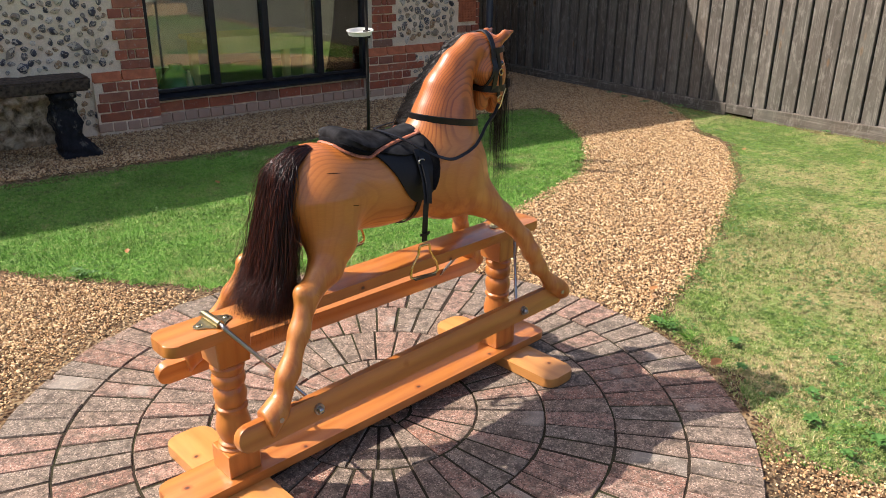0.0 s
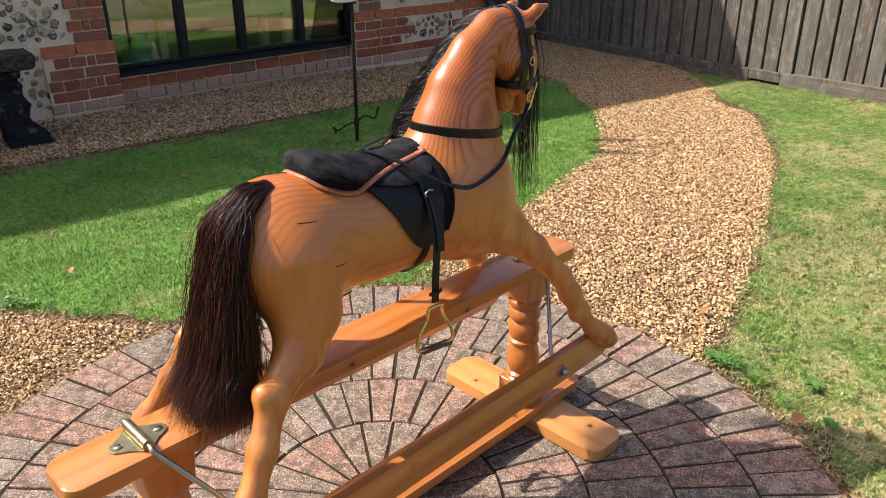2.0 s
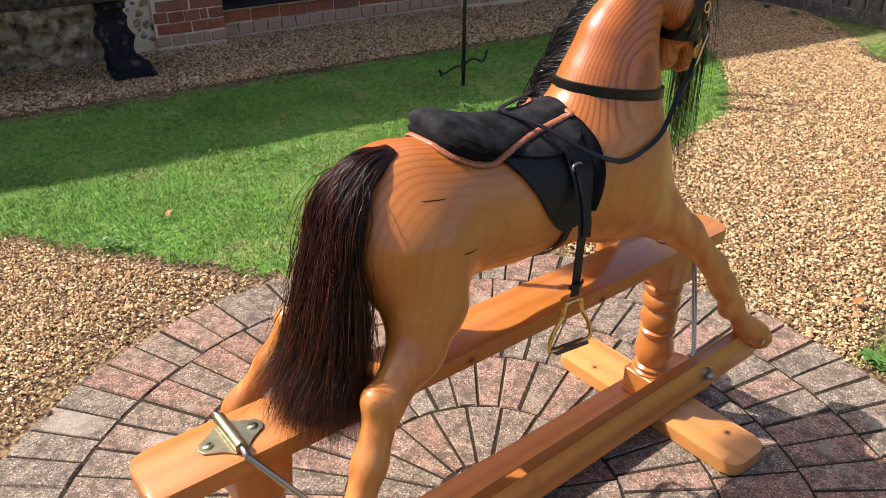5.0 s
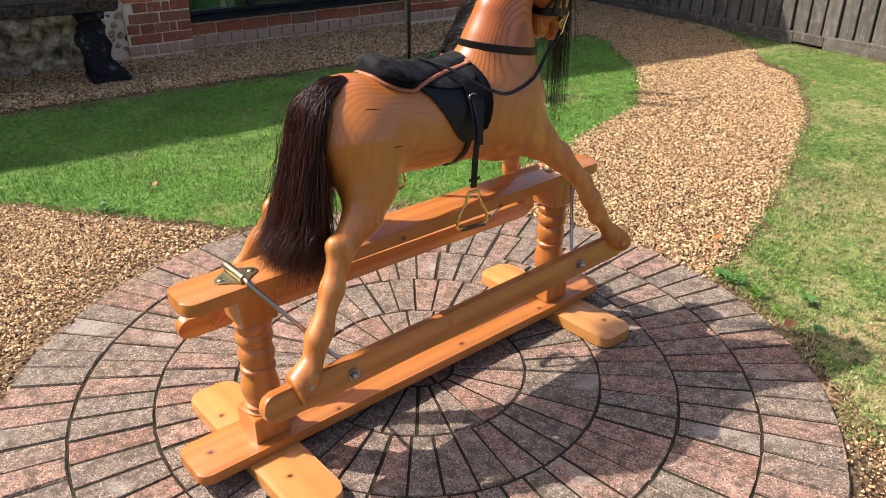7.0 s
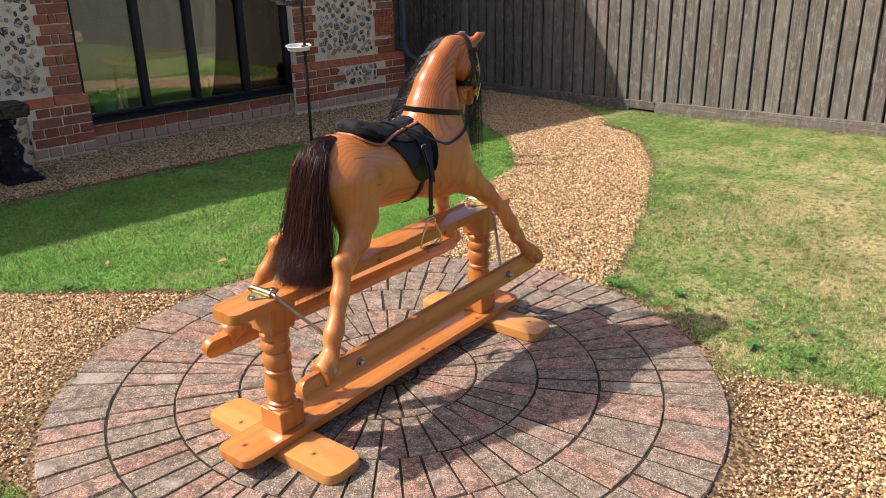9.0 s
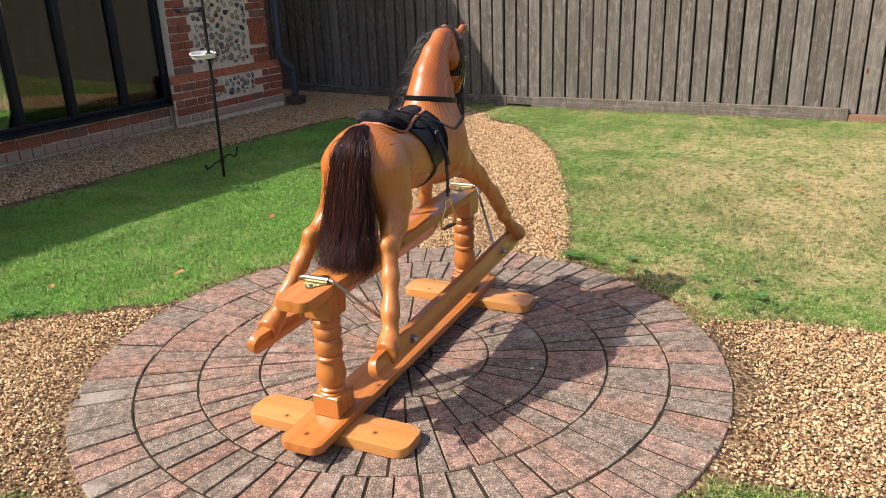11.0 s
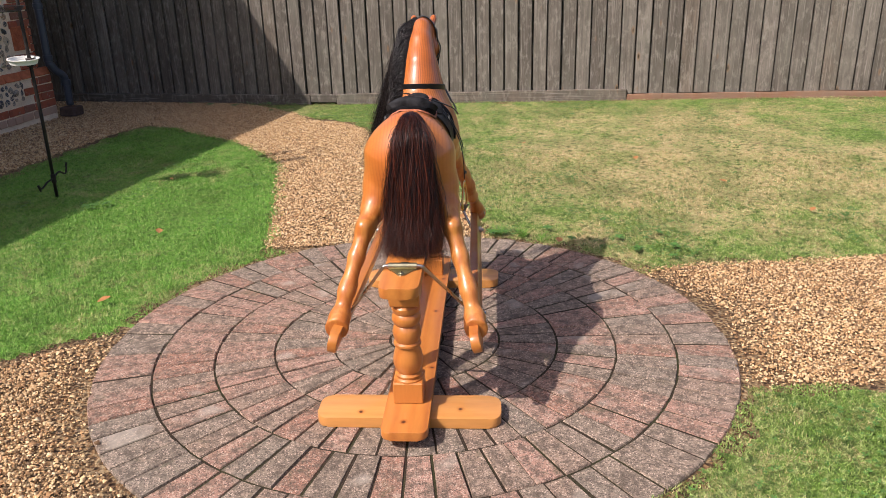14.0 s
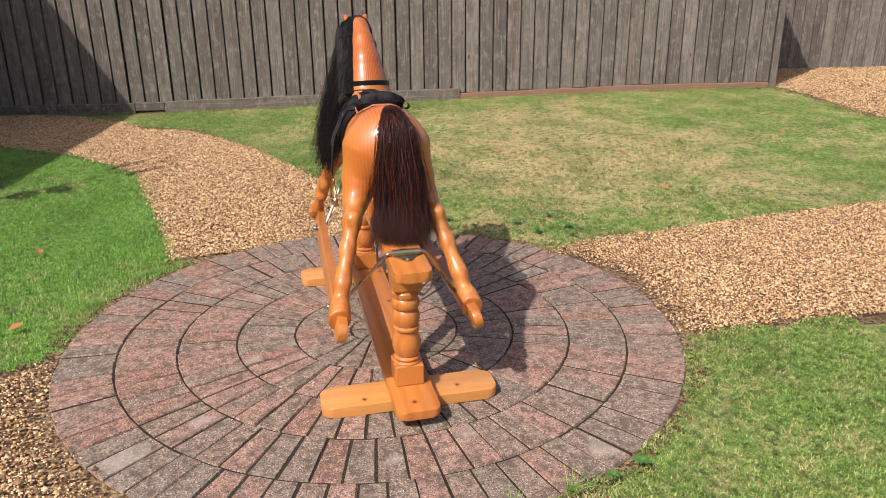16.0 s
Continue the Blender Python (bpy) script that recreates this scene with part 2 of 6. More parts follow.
def gravel_tone(m, f):
    return m.ramp(f, (0.0, (0.54, 0.330, 0.148)), (0.12, (0.30, 0.162, 0.066)), (0.24, (0.66, 0.465, 0.238)), (0.36, (0.17, 0.089, 0.037)), (0.46, (0.69, 0.500, 0.270)), (0.56, (0.45, 0.262, 0.112)), (0.66, (0.115, 0.070, 0.037)), (0.74, (0.59, 0.405, 0.200)), (0.83, (0.25, 0.135, 0.056)), (0.92, (0.72, 0.550, 0.325)), steps=True)


def gravel_mat():
    m = Mat("flint_gravel", 0.75, spec=0.3)
    return m.done(m.mix(0.15, gravel_tone(m, m.island()), m.ramp(m.noise(120.0), (0.35, (0.24, 0.14, 0.07)), (0.65, (0.60, 0.44, 0.27)))))


def ground_mat():
    m = Mat("packed_gravel_ground", 0.9, spec=0.2)
    c = gravel_tone(m, m.cells(95.0, out=1))
    # mostly darkened: shade in the gaps between stones, besides patches of brown soil
    c = m.mix(m.ramp(m.noise(1.3, 4.0), (0.45, 0.65), (0.7, 0.90)), c, (0.042, 0.028, 0.018))
    return m.done(c, m.math("ADD", m.cells(70.0), m.noise(30.0)), 0.012, 0.9)


M_GRAVEL, M_GROUND = gravel_mat(), ground_mat()


def lawn_tone(m, f, dry_low, dry_high, middle):
    """How dry the grass is: broad patches, small bare spots, and every blade for itself; watered rims stay green."""
    dry = m.math("ADD", m.math("MULTIPLY", m.noise(1.0, 3.0), 0.40), m.math("MULTIPLY", m.noise(5.5, 5.0, 0.7), 0.60))
    dry = m.math("ADD", dry, m.math("MULTIPLY", m.math("SUBTRACT", f, 0.5), 0.18))
    if middle:
        d = m.t.nodes.new("ShaderNodeVectorMath")
        d.operation = "LENGTH"
        (x, y), (rx, ry) = middle
        m.t.links.new(m.vec((1 / rx, 1 / ry, 0.0), (-x / rx, -y / ry, 0.0)), d.inputs[0])
        dry = m.math("ADD", dry, m.ramp(d.outputs["Value"], (0.35, 0.13), (1.15, 0.0)))
    return m.ramp(dry, (dry_low, 0.0), (dry_high, 1.0))


def lawn_mats(name, low, high, tint, middle=None, fresh=0.0):
    out = []
    for kind in ("turf", "blades"):
        m = Mat(name + "_" + kind, 0.8 if kind == "turf" else 0.55, spec=0.25)
        f = m.island() if kind == "blades" else m.noise(140.0, 3.0)
        own = m.math("FRACT", m.math("MULTIPLY", f, 7.31))
        green = m.ramp(f, (0.0, (0.018, 0.055, 0.006)), (0.30, (0.070, 0.170, 0.020)), (0.55, (0.140, 0.285, 0.042)), (0.85, (0.22, 0.37, 0.075)), (1.0, (0.40, 0.50, 0.17)))
        green = m.mix(tint, green, (0.245, 0.275, 0.060))
        green = m.mix(fresh, green, (0.16, 0.46, 0.045))
        straw = m.ramp(f, (0.0, (0.17, 0.115, 0.045)), (0.3, (0.44, 0.33, 0.150)), (0.6, (0.60, 0.46, 0.235)), (0.85, (0.74, 0.62, 0.37)), (1.0, (0.245, 0.225, 0.070)))
        c = m.mix(lawn_tone(m, own, low, high, middle), green, straw)
        c = m.mix(m.ramp(m.noise(2.6, 4.0), (0.45, 0.0), (0.68, 0.5)), c, (0.065, 0.130, 0.016))
        c = m.mix(m.ramp(m.noise(8.0, 5.0, 0.7), (0.60, 0.0), (0.68, 0.7 if tint else 0.3)), c, (0.105, 0.075, 0.035))
        clump = m.noise(26.0, 5.0, 0.7)
        c = m.mix(m.ramp(clump, (0.51, 0.0), (0.60, 0.78 if tint > 0.1 else 0.6)), c, m.mix(tint, (0.034, 0.090, 0.012), (0.060, 0.070, 0.016)))
        c = m.mix(m.ramp(m.noise(45.0, 4.0, 0.7, vec=m.vec((1, 1, 1), (4, 7, 2))), (0.54, 0.0), (0.62, 0.75)), c, m.mix(tint, (0.30, 0.43, 0.11), (0.68, 0.60, 0.34)))
        if kind == "turf":
            c = m.mix(0.22, c, (0.060, 0.075, 0.020))
            out.append(m.done(c, m.math("ADD", m.noise(120.0, 4.0), clump), 0.014, 1.0))
        else:
            out.append(m.done(c))
    return out


M_TURF_A, M_BLADE_A = lawn_mats("shaded_lawn", 0.555, 0.70, 0.04, None, 0.34)
M_TURF_B, M_BLADE_B = lawn_mats("parched_lawn", 0.510, 0.575, 0.22, ((4.1, 0.75), (2.1, 2.0)))
M_TURF_C, M_BLADE_C = lawn_mats("patchy_lawn", 0.520, 0.62, 0.22)


def leaf_mat(name, a, b):
    m = Mat(name, 0.5, spec=0.35)
    return m.done(m.mix(0.4, m.ramp(m.island(), (0.0, a), (1.0, b)), m.ramp(m.noise(60.0), (0.35, a), (0.65, b))), m.noise(80.0), 0.001)


M_WEED = leaf_mat("green_weed_leaf", (0.050, 0.135, 0.022), (0.095, 0.205, 0.042))
M_DEADLEAF = leaf_mat("dry_brown_leaf", (0.30, 0.12, 0.035), (0.42, 0.20, 0.07))


def fence_mat(name, warm, along=(1.0, 1.6, 0.05)):
    m = Mat(name, 0.88, spec=0.15)
    src = m.shift(7.0)
    r = m.rand()
    base = m.ramp(r, (0.0, (0.138, 0.120, 0.098)), (0.35, (0.172, 0.151, 0.124)), (0.6, (0.112, 0.096, 0.078)), (0.85, (0.205, 0.182, 0.150)), (0.93, (0.160, 0.130, 0.100)), steps=True)
    streak = m.noise(26.0, 4.0, 0.6, vec=m.vec(along, src=src))
    c = m.mix(m.ramp(streak, (0.34, 0.55), (0.56, 0.0)), base, (0.060, 0.052, 0.042))
    c = m.mix(m.ramp(m.noise(9.0, 6.0, 0.72, vec=m.vec((1.0, 1.0, 0.45), src=src)), (0.42, 0.0), (0.66, 0.70)), c, (0.070, 0.064, 0.050))
    c = m.mix(m.ramp(m.noise(22.0, 5.0, 0.7, vec=m.vec((1.0, 1.0, 0.5), (4, 2, 7), src)), (0.52, 0.0), (0.70, 0.55)), c, (0.30, 0.275, 0.230))
    c = m.mix(m.ramp(m.noise(60.0, 3.0, vec=m.vec(along, (3, 1, 2), src)), (0.56, 0.0), (0.72, 0.5)), c, (0.33, 0.30, 0.26))
    knot = m.cells(2.4, vec=m.vec((0.4, 2.6, 1.0), src=src))
    c = m.mix(m.ramp(knot, (0.05, 0.8), (0.12, 0.0)), c, (0.22, 0.125, 0.060))
    c = m.mix(m.ramp(knot, (0.03, 0.95), (0.075, 0.0)), c, (0.030, 0.026, 0.016))
    c = m.mix(warm, c, (0.27, 0.135, 0.075))
    foot = m.ramp(m.noise(3.0, 4.0, vec=m.vec((1, 1, 0.5), src=src)), (0.45, 0.0), (0.75, 0.5))
    c = m.mix(foot, c, (0.16, 0.155, 0.125))
    return m.done(c, streak, 0.003, 0.7)


M_FENCE, M_FENCE_RED = fence_mat("weathered_grey_board", 0.0), fence_mat("brown_gravel_board", 0.75, (1.0, 0.05, 1.6))
M_FENCE_RAIL = fence_mat("grey_gravel_board", 0.0, (1.0, 0.05, 1.6))


def brick_mat(name, pale):
    m = Mat(name, 0.9, spec=0.15)
    src = m.shift(5.0)
    base = m.ramp(m.rand(), (0.0, (0.36, 0.098, 0.052)), (0.3, (0.44, 0.135, 0.070)), (0.52, (0.31, 0.098, 0.060)), (0.70, (0.48, 0.170, 0.088)), (0.85, (0.26, 0.140, 0.095)), (1.0, (0.40, 0.118, 0.066)))
    c = m.mix(m.ramp(m.noise(16.0, 4.0, vec=src), (0.4, 0.0), (0.7, 0.6)), base, (0.20, 0.085, 0.055))
    c = m.mix(m.ramp(m.noise(40.0, 5.0, vec=src), (0.60, 0.0), (0.72, 0.7)), c, (0.46, 0.37, 0.30))
    c = m.mix(pale, c, (0.50, 0.37, 0.26))
    return m.done(c, m.noise(70.0, 5.0, vec=src), 0.004, 0.8)


M_BRICK, M_BRICK_DUSTY = brick_mat("red_clay_brick", 0.0), brick_mat("dusty_base_brick", 0.72)
M_BRICK_ORANGE = plain("orange_plinth_brick", (0.47, 0.150, 0.070), 0.85, spec=0.15, grain=18.0, vary=0.3, depth=0.003)


def mortar_mat():
    m = Mat("lime_mortar", 0.95, spec=0.1)
    c = m.ramp(m.noise(7.0, 5.0), (0.3, (0.76, 0.60, 0.41)), (0.6, (0.92, 0.77, 0.56)))
    return m.done(m.mix(0.3, c, m.ramp(m.noise(120.0, 3.0), (0.4, (0.56, 0.43, 0.28)), (0.65, (0.92, 0.78, 0.57)))), m.math("ADD", m.noise(40.0, 5.0), m.noise(150.0)), 0.008, 0.8)


M_MORTAR = mortar_mat()


def flint_mat():
    m = Mat("knapped_flint", 0.5, spec=0.5)
    src = m.shift(11.0)
    base = m.ramp(m.rand(), (0.0, (0.26, 0.20, 0.13)), (0.14, (0.045, 0.043, 0.048)), (0.28, (0.46, 0.36, 0.23)), (0.42, (0.105, 0.090, 0.076)), (0.56, (0.36, 0.22, 0.105)), (0.70, (0.62, 0.55, 0.44)), (0.84, (0.25, 0.21, 0.165)), (0.94, (0.050, 0.050, 0.062)), steps=True)
    c = m.mix(m.ramp(m.noise(1.5, 4.0, vec=src, dist=1.0), (0.52, 0.0), (0.58, 0.85)), base, (0.60, 0.50, 0.36))
    c = m.mix(m.ramp(m.noise(2.0, 3.0, vec=src), (0.58, 0.0), (0.63, 0.9)), c, (0.028, 0.027, 0.032))
    return m.done(c, m.noise(3.0, 4.0, vec=src), 0.006, 0.8)


M_FLINT = flint_mat()


def rubble_mat():
    m = Mat("dark_rubble_stone", 0.92, spec=0.12)
    c = m.ramp(m.noise(9.0, 6.0, 0.68, dist=0.6), (0.30, (0.035, 0.028, 0.020)), (0.42, (0.22, 0.17, 0.105)), (0.54, (0.50, 0.40, 0.26)), (0.68, (0.72, 0.61, 0.43)))
    return m.done(c, m.noise(24.0, 6.0, 0.7), 0.02, 1.0)


M_RUBBLE = rubble_mat()
M_BENCHTOP = plain("lichened_dark_bench_slab", (0.075, 0.056, 0.042), 0.85, spec=0.2, grain=34.0, vary=0.85, depth=0.012)


def bench_leg_mat():
    m = Mat("black_weathered_bench_leg", 0.75, spec=0.2)
    wear = m.ramp(m.noise(5.0, 6.0, 0.7, vec=m.vec((1.4, 1.4, 0.8))), (0.54, 0.0), (0.62, 0.85))
    c = m.mix(wear, m.ramp(m.noise(20.0), (0.3, (0.006, 0.006, 0.007)), (0.7, (0.018, 0.019, 0.024))), m.ramp(m.noise(60.0, 4.0), (0.35, (0.07, 0.065, 0.05)), (0.65, (0.26, 0.24, 0.19))))
    return m.done(c, m.noise(40.0, 5.0), 0.012, 1.0)


M_BENCHLEG = bench_leg_mat()
M_FRAME = plain("dark_grey_window_paint", (0.010, 0.011, 0.014), 0.42, spec=0.3, grain=20.0, vary=0.15, depth=0.0003)
M_PIPE = plain("slate_grey_pipe_paint", (0.040, 0.052, 0.068), 0.42, grain=12.0, vary=0.2)
M_RUST = plain("dark_wrought_iron", (0.022, 0.017, 0.014), 0.55, metal=0.4, grain=60.0, vary=0.4)
M_WHITE = plain("off_white_plastic", (0.78, 0.76, 0.68), 0.4, grain=20.0, vary=0.06)
M_GULLY = plain("dark_clay_gully", (0.085, 0.058, 0.046), 0.85, spec=0.2, grain=30.0, vary=0.3, depth=0.003)
M_TILE = plain("red_roof_tile", (0.30, 0.12, 0.07), 0.85, spec=0.2, grain=9.0, vary=0.35, depth=0.004)
M_PLASTER = plain("room_plaster", (0.78, 0.76, 0.70), 0.9, spec=0.1, grain=6.0, vary=0.1)
M_ROOMFLOOR = plain("dim_room_floor", (0.12, 0.095, 0.07), 0.6, grain=8.0, vary=0.2)
M_PALEWOOD = plain("pale_ash_table", (0.86, 0.72, 0.36), 0.5, grain=12.0, vary=0.12)
M_GREENGLAZE = plain("green_glazed_vase", (0.10, 0.30, 0.14), 0.22, coat=0.5, grain=10.0, vary=0.25)
M_TASSEL = plain("cream_cord_tassel", (0.85, 0.72, 0.45), 0.8, grain=60.0, vary=0.25)


def glass_mat():
    m = Mat("window_glass", 0.0)
    t = m.t
    g, tr, mx, fr = (t.nodes.new("ShaderNode" + n) for n in ("BsdfGlossy", "BsdfTransparent", "MixShader", "Fresnel"))
    g.inputs["Roughness"].default_value = 0.004
    g.inputs["Color"].default_value = (0.95, 1.0, 0.96, 1)
    tr.inputs["Color"].default_value = (0.93, 0.97, 0.94, 1)
    fr.inputs["IOR"].default_value = 1.9
    t.links.new(fr.outputs[0], mx.inputs[0]), t.links.new(tr.outputs[0], mx.inputs[1]), t.links.new(g.outputs[0], mx.inputs[2])
    t.links.new(mx.outputs[0], t.nodes["Material Output"].inputs[0])
    return m.m


M_GLASS = glass_mat()


# ---- mesh helpers ----
def finish(ob, mat, smooth=False):
    if mat is not None:
        ob.data.materials.append(mat)
    if smooth:
        ob.data.shade_smooth()
    return ob


def part(name, bm, material, parent=None, label="", smooth=False, angle=None):
    """Links a bmesh as one mesh object under a thing or a part."""
    me = bpy.data.meshes.new(name)
    bmesh.ops.recalc_face_normals(bm, faces=bm.faces)
    bm.to_mesh(me)
    bm.free()
    ob = finish(new(name, me), material, smooth or angle is not None)
    if angle is not None:
        me.set_sharp_from_angle(angle=radians(angle))
    if parent is not None:
        ob.parent = parent
    if label:
        ob["label"] = label
    return ob


def raw(name, verts, faces, material, parent=None, label="", smooth=False):
    """The same from arrays of vertices and faces."""
    me = bpy.data.meshes.new(name)
    verts, faces = np.asarray(verts, np.float32), np.asarray(faces, np.int32)
    me.vertices.add(len(verts))
    me.vertices.foreach_set("co", verts.ravel())
    k = faces.shape[1]
    me.loops.add(faces.size)
    me.loops.foreach_set("vertex_index", faces.ravel())
    me.polygons.add(len(faces))
    me.polygons.foreach_set("loop_start", np.arange(0, faces.size, k, dtype=np.int32))
    me.update(calc_edges=True)
    ob = finish(new(name, me), material, smooth)
    if parent is not None:
        ob.parent = parent
    if label:
        ob["label"] = label
    return ob


def thing(name, m=None):
    ob = new(name)
    ob.empty_display_size = 0.1
    if m is not None:
        ob.matrix_basis = m
    return ob


def box(bm, x0, x1, y0, y1, z0, z1, bevel=0.0, seg=2):
    r = bmesh.ops.create_cube(bm, size=1.0)
    vs = r["verts"]
    bmesh.ops.transform(bm, matrix=Matrix.Translation(((x0 + x1) / 2, (y0 + y1) / 2, (z0 + z1) / 2)) @ Matrix.Diagonal((x1 - x0, y1 - y0, z1 - z0, 1)), verts=vs)
    if bevel:
        es = list({e for v in vs for e in v.link_edges})
        bmesh.ops.bevel(bm, geom=es, offset=bevel, segments=seg, affect="EDGES", profile=0.6)
    return bm


def boxed(*a, **k):
    return box(bmesh.new(), *a, **k)


def lathe(bm, rings, cx=0.0, cy=0.0, n=24, square=0.0):
    """A turned form from (radius, z) rings, closed at both ends."""
    rows = []
    for r, z in rings:
        rows.append([bm.verts.new((cx + r * math.cos(2 * math.pi * i / n), cy + r * math.sin(2 * math.pi * i / n), z)) for i in range(n)])
    for a, b in zip(rows, rows[1:]):
        for i in range(n):
            bm.faces.new((a[i], a[(i + 1) % n], b[(i + 1) % n], b[i]))
    bm.faces.new(rows[0][::-1]), bm.faces.new(rows[-1])
    return bm


def spline(pts, n=24):
    """A smooth line through the points (Catmull-Rom)."""
    p = np.asarray(pts, float)
    p = np.vstack([2 * p[0] - p[1], p, 2 * p[-1] - p[-2]])
    out = []
    segs = len(p) - 3
    for t in np.linspace(0, segs, n):
        i = min(int(t), segs - 1)
        u = t - i
        a, b, c, d = p[i:i + 4]
        out.append(0.5 * (2 * b + (c - a) * u + (2 * a - 5 * b + 4 * c - d) * u * u + (3 * b - a - 3 * c + d) * u ** 3))
    return np.array(out)


def tube(bm, pts, radius, n=8, flat=1.0, up=(0, 0, 1), closed=False):
    """A tube along a line; flat below 1 makes a strap whose broad side turns away from up."""
    pts = [Vector(p) for p in pts]
    rows = []
    last = len(pts) - 1
    for i, p in enumerate(pts):
        a = pts[(i - 1) % len(pts)] if closed else pts[max(i - 1, 0)]
        b = pts[(i + 1) % len(pts)] if closed else pts[min(i + 1, last)]
        d = (b - a).normalized()
        u = Vector(up(p) if callable(up) else up)
        s = d.cross(u)
        s = s.normalized() if s.length > 1e-4 else Vector((1, 0, 0))
        w = s.cross(d).normalized()
        r = radius[i] if isinstance(radius, (list, tuple, np.ndarray)) else radius
        rows.append([bm.verts.new(p + r * (math.cos(2 * math.pi * k / n) * s + flat * math.sin(2 * math.pi * k / n) * w)) for k in range(n)])
    pairs = list(zip(rows, rows[1:])) + ([(rows[-1], rows[0])] if closed else [])
    for a, b in pairs:
        for k in range(n):
            bm.faces.new((a[k], a[(k + 1) % n], b[(k + 1) % n], b[k]))
    if not closed:
        bm.faces.new(rows[0][::-1]), bm.faces.new(rows[-1])
    return bm


def outline(bm, pts, z0, z1, bevel=0.0, axes="xy"):
    """A slab with the given outline, standing across the third axis."""
    def put(a, b, c):
        return {"xy": (a, b, c), "xz": (a, c, b), "yz": (c, a, b)}[axes]
    low = [bm.verts.new(put(a, b, z0)) for a, b in pts]
    high = [bm.verts.new(put(a, b, z1)) for a, b in pts]
    f = [bm.faces.new(low[::-1]), bm.faces.new(high)]
    for i in range(len(pts)):
        j = (i + 1) % len(pts)
        f.append(bm.faces.new((low[i], low[j], high[j], high[i])))
    if bevel:
        es = list({e for x in f[:2] for e in x.edges})
        bmesh.ops.bevel(bm, geom=es, offset=bevel, segments=2, affect="EDGES", profile=0.6)
    return bm


def rounded(x0, x1, y0, y1, r, n=5):
    """The outline of a rectangle with rounded corners."""
    out = []
    for cx, cy, a0 in ((x1 - r, y1 - r, 0), (x0 + r, y1 - r, 90), (x0 + r, y0 + r, 180), (x1 - r, y0 + r, 270)):
        for i in range(n + 1):
            a = radians(a0 + 90 * i / n)
            out.append((cx + r * math.cos(a), cy + r * math.sin(a)))
    return out


def rise(x, y):
    """The ground's height: level by the patio, gently falling along the far fence."""
    s = np.clip((np.asarray(x, float) - 2.8) / 3.2, 0, 1)
    return s * s * (3 - 2 * s) * np.clip(0.045 - 0.024 * (np.asarray(y, float) - 1.1), -0.035, 0.09)


def inside(poly, x, y):
    x, y = np.asarray(x, float), np.asarray(y, float)
    hit = np.zeros(x.shape, bool)
    n = len(poly)
    for i in range(n):
        (x0, y0), (x1, y1) = poly[i], poly[(i + 1) % n]
        if y0 != y1:
            hit ^= ((y0 > y) != (y1 > y)) & (x < (x1 - x0) * (y - y0) / (y1 - y0) + x0)
    return hit


def ripple(x, y, f, seed=0.0):
    """Cheap smooth noise from a few sines, about -1 to 1."""
    return (np.sin(f * x + 1.7 * np.sin(0.6 * f * y + seed)) + np.sin(1.3 * f * y + seed + 1.4 * np.sin(0.8 * f * x)) + np.sin(0.7 * f * (x + y) + 2.1 * seed)) / 3


# ---- the ground ----
PATIO = (1.150, 1.970)
RINGS = (0.100, 0.310, 0.523, 0.735, 0.945, 1.148)
edge = np.unique(np.concatenate([[-300, -150, -80, -40, -20], np.arange(-12, 14.01, 0.4), [20, 40, 80, 150, 300]]))
gx, gy = np.meshgrid(edge, edge, indexing="ij")
gz = rise(gx, gy) - 0.012
nn = len(edge)
idx = np.arange(nn * nn).reshape(nn, nn)
quads = np.stack([idx[:-1, :-1], idx[1:, :-1], idx[1:, 1:], idx[:-1, 1:]], -1).reshape(-1, 4)
ground = raw("ground", np.stack([gx, gy, gz], -1).reshape(-1, 3), quads, M_GROUND, smooth=True)
tagged(ground, "packed beige gravel ground round the patio and lawns", "ground", kind="structure")


def arc(a0, a1, n=14, r=1.152):
    return [(PATIO[0] + r * math.cos(radians(a)), PATIO[1] + r * math.sin(radians(a))) for a in np.linspace(a0, a1, n)]


LAWN_A = [(-7.0, 5.36), (0.5, 5.33), (2.0, 5.36), (3.6, 5.42), (4.7, 5.46), (4.95, 5.40), (4.86, 5.08), (4.66, 4.74), (4.40, 4.25), (4.05, 3.88), (3.66, 3.54), (3.10, 3.31), (2.44, 3.06)] + arc(50, 97) + [(0.97, 3.18), (0.72, 3.43), (0.52, 3.64), (0.34, 3.82), (-1.1, 5.1), (-1.6, 5.22), (-7.0, 5.25)]
LAWN_B = [(6.18, 5.15), (5.98, 4.75), (5.70, 4.33), (5.36, 3.98), (5.20, 3.58), (4.83, 3.30), (4.31, 2.90), (3.49, 2.43), (2.87, 2.13), (2.40, 1.92)] + arc(-3, -47) + [(2.04, 0.87), (2.20, 0.30), (2.34, -0.20), (2.51, -0.97), (2.72, -1.85), (3.2, -2.22), (4.63, -2.34), (5.03, -2.24), (6.2, -2.15)]
LAWN_C = arc(178, 262) + [(1.07, 0.35), (1.10, -0.30), (1.30, -2.5), (1.6, -6.3), (-7.3, -6.3), (-7.3, 5.0), (-2.6, 5.0), (-1.4, 3.75), (-0.03, 2.40)]
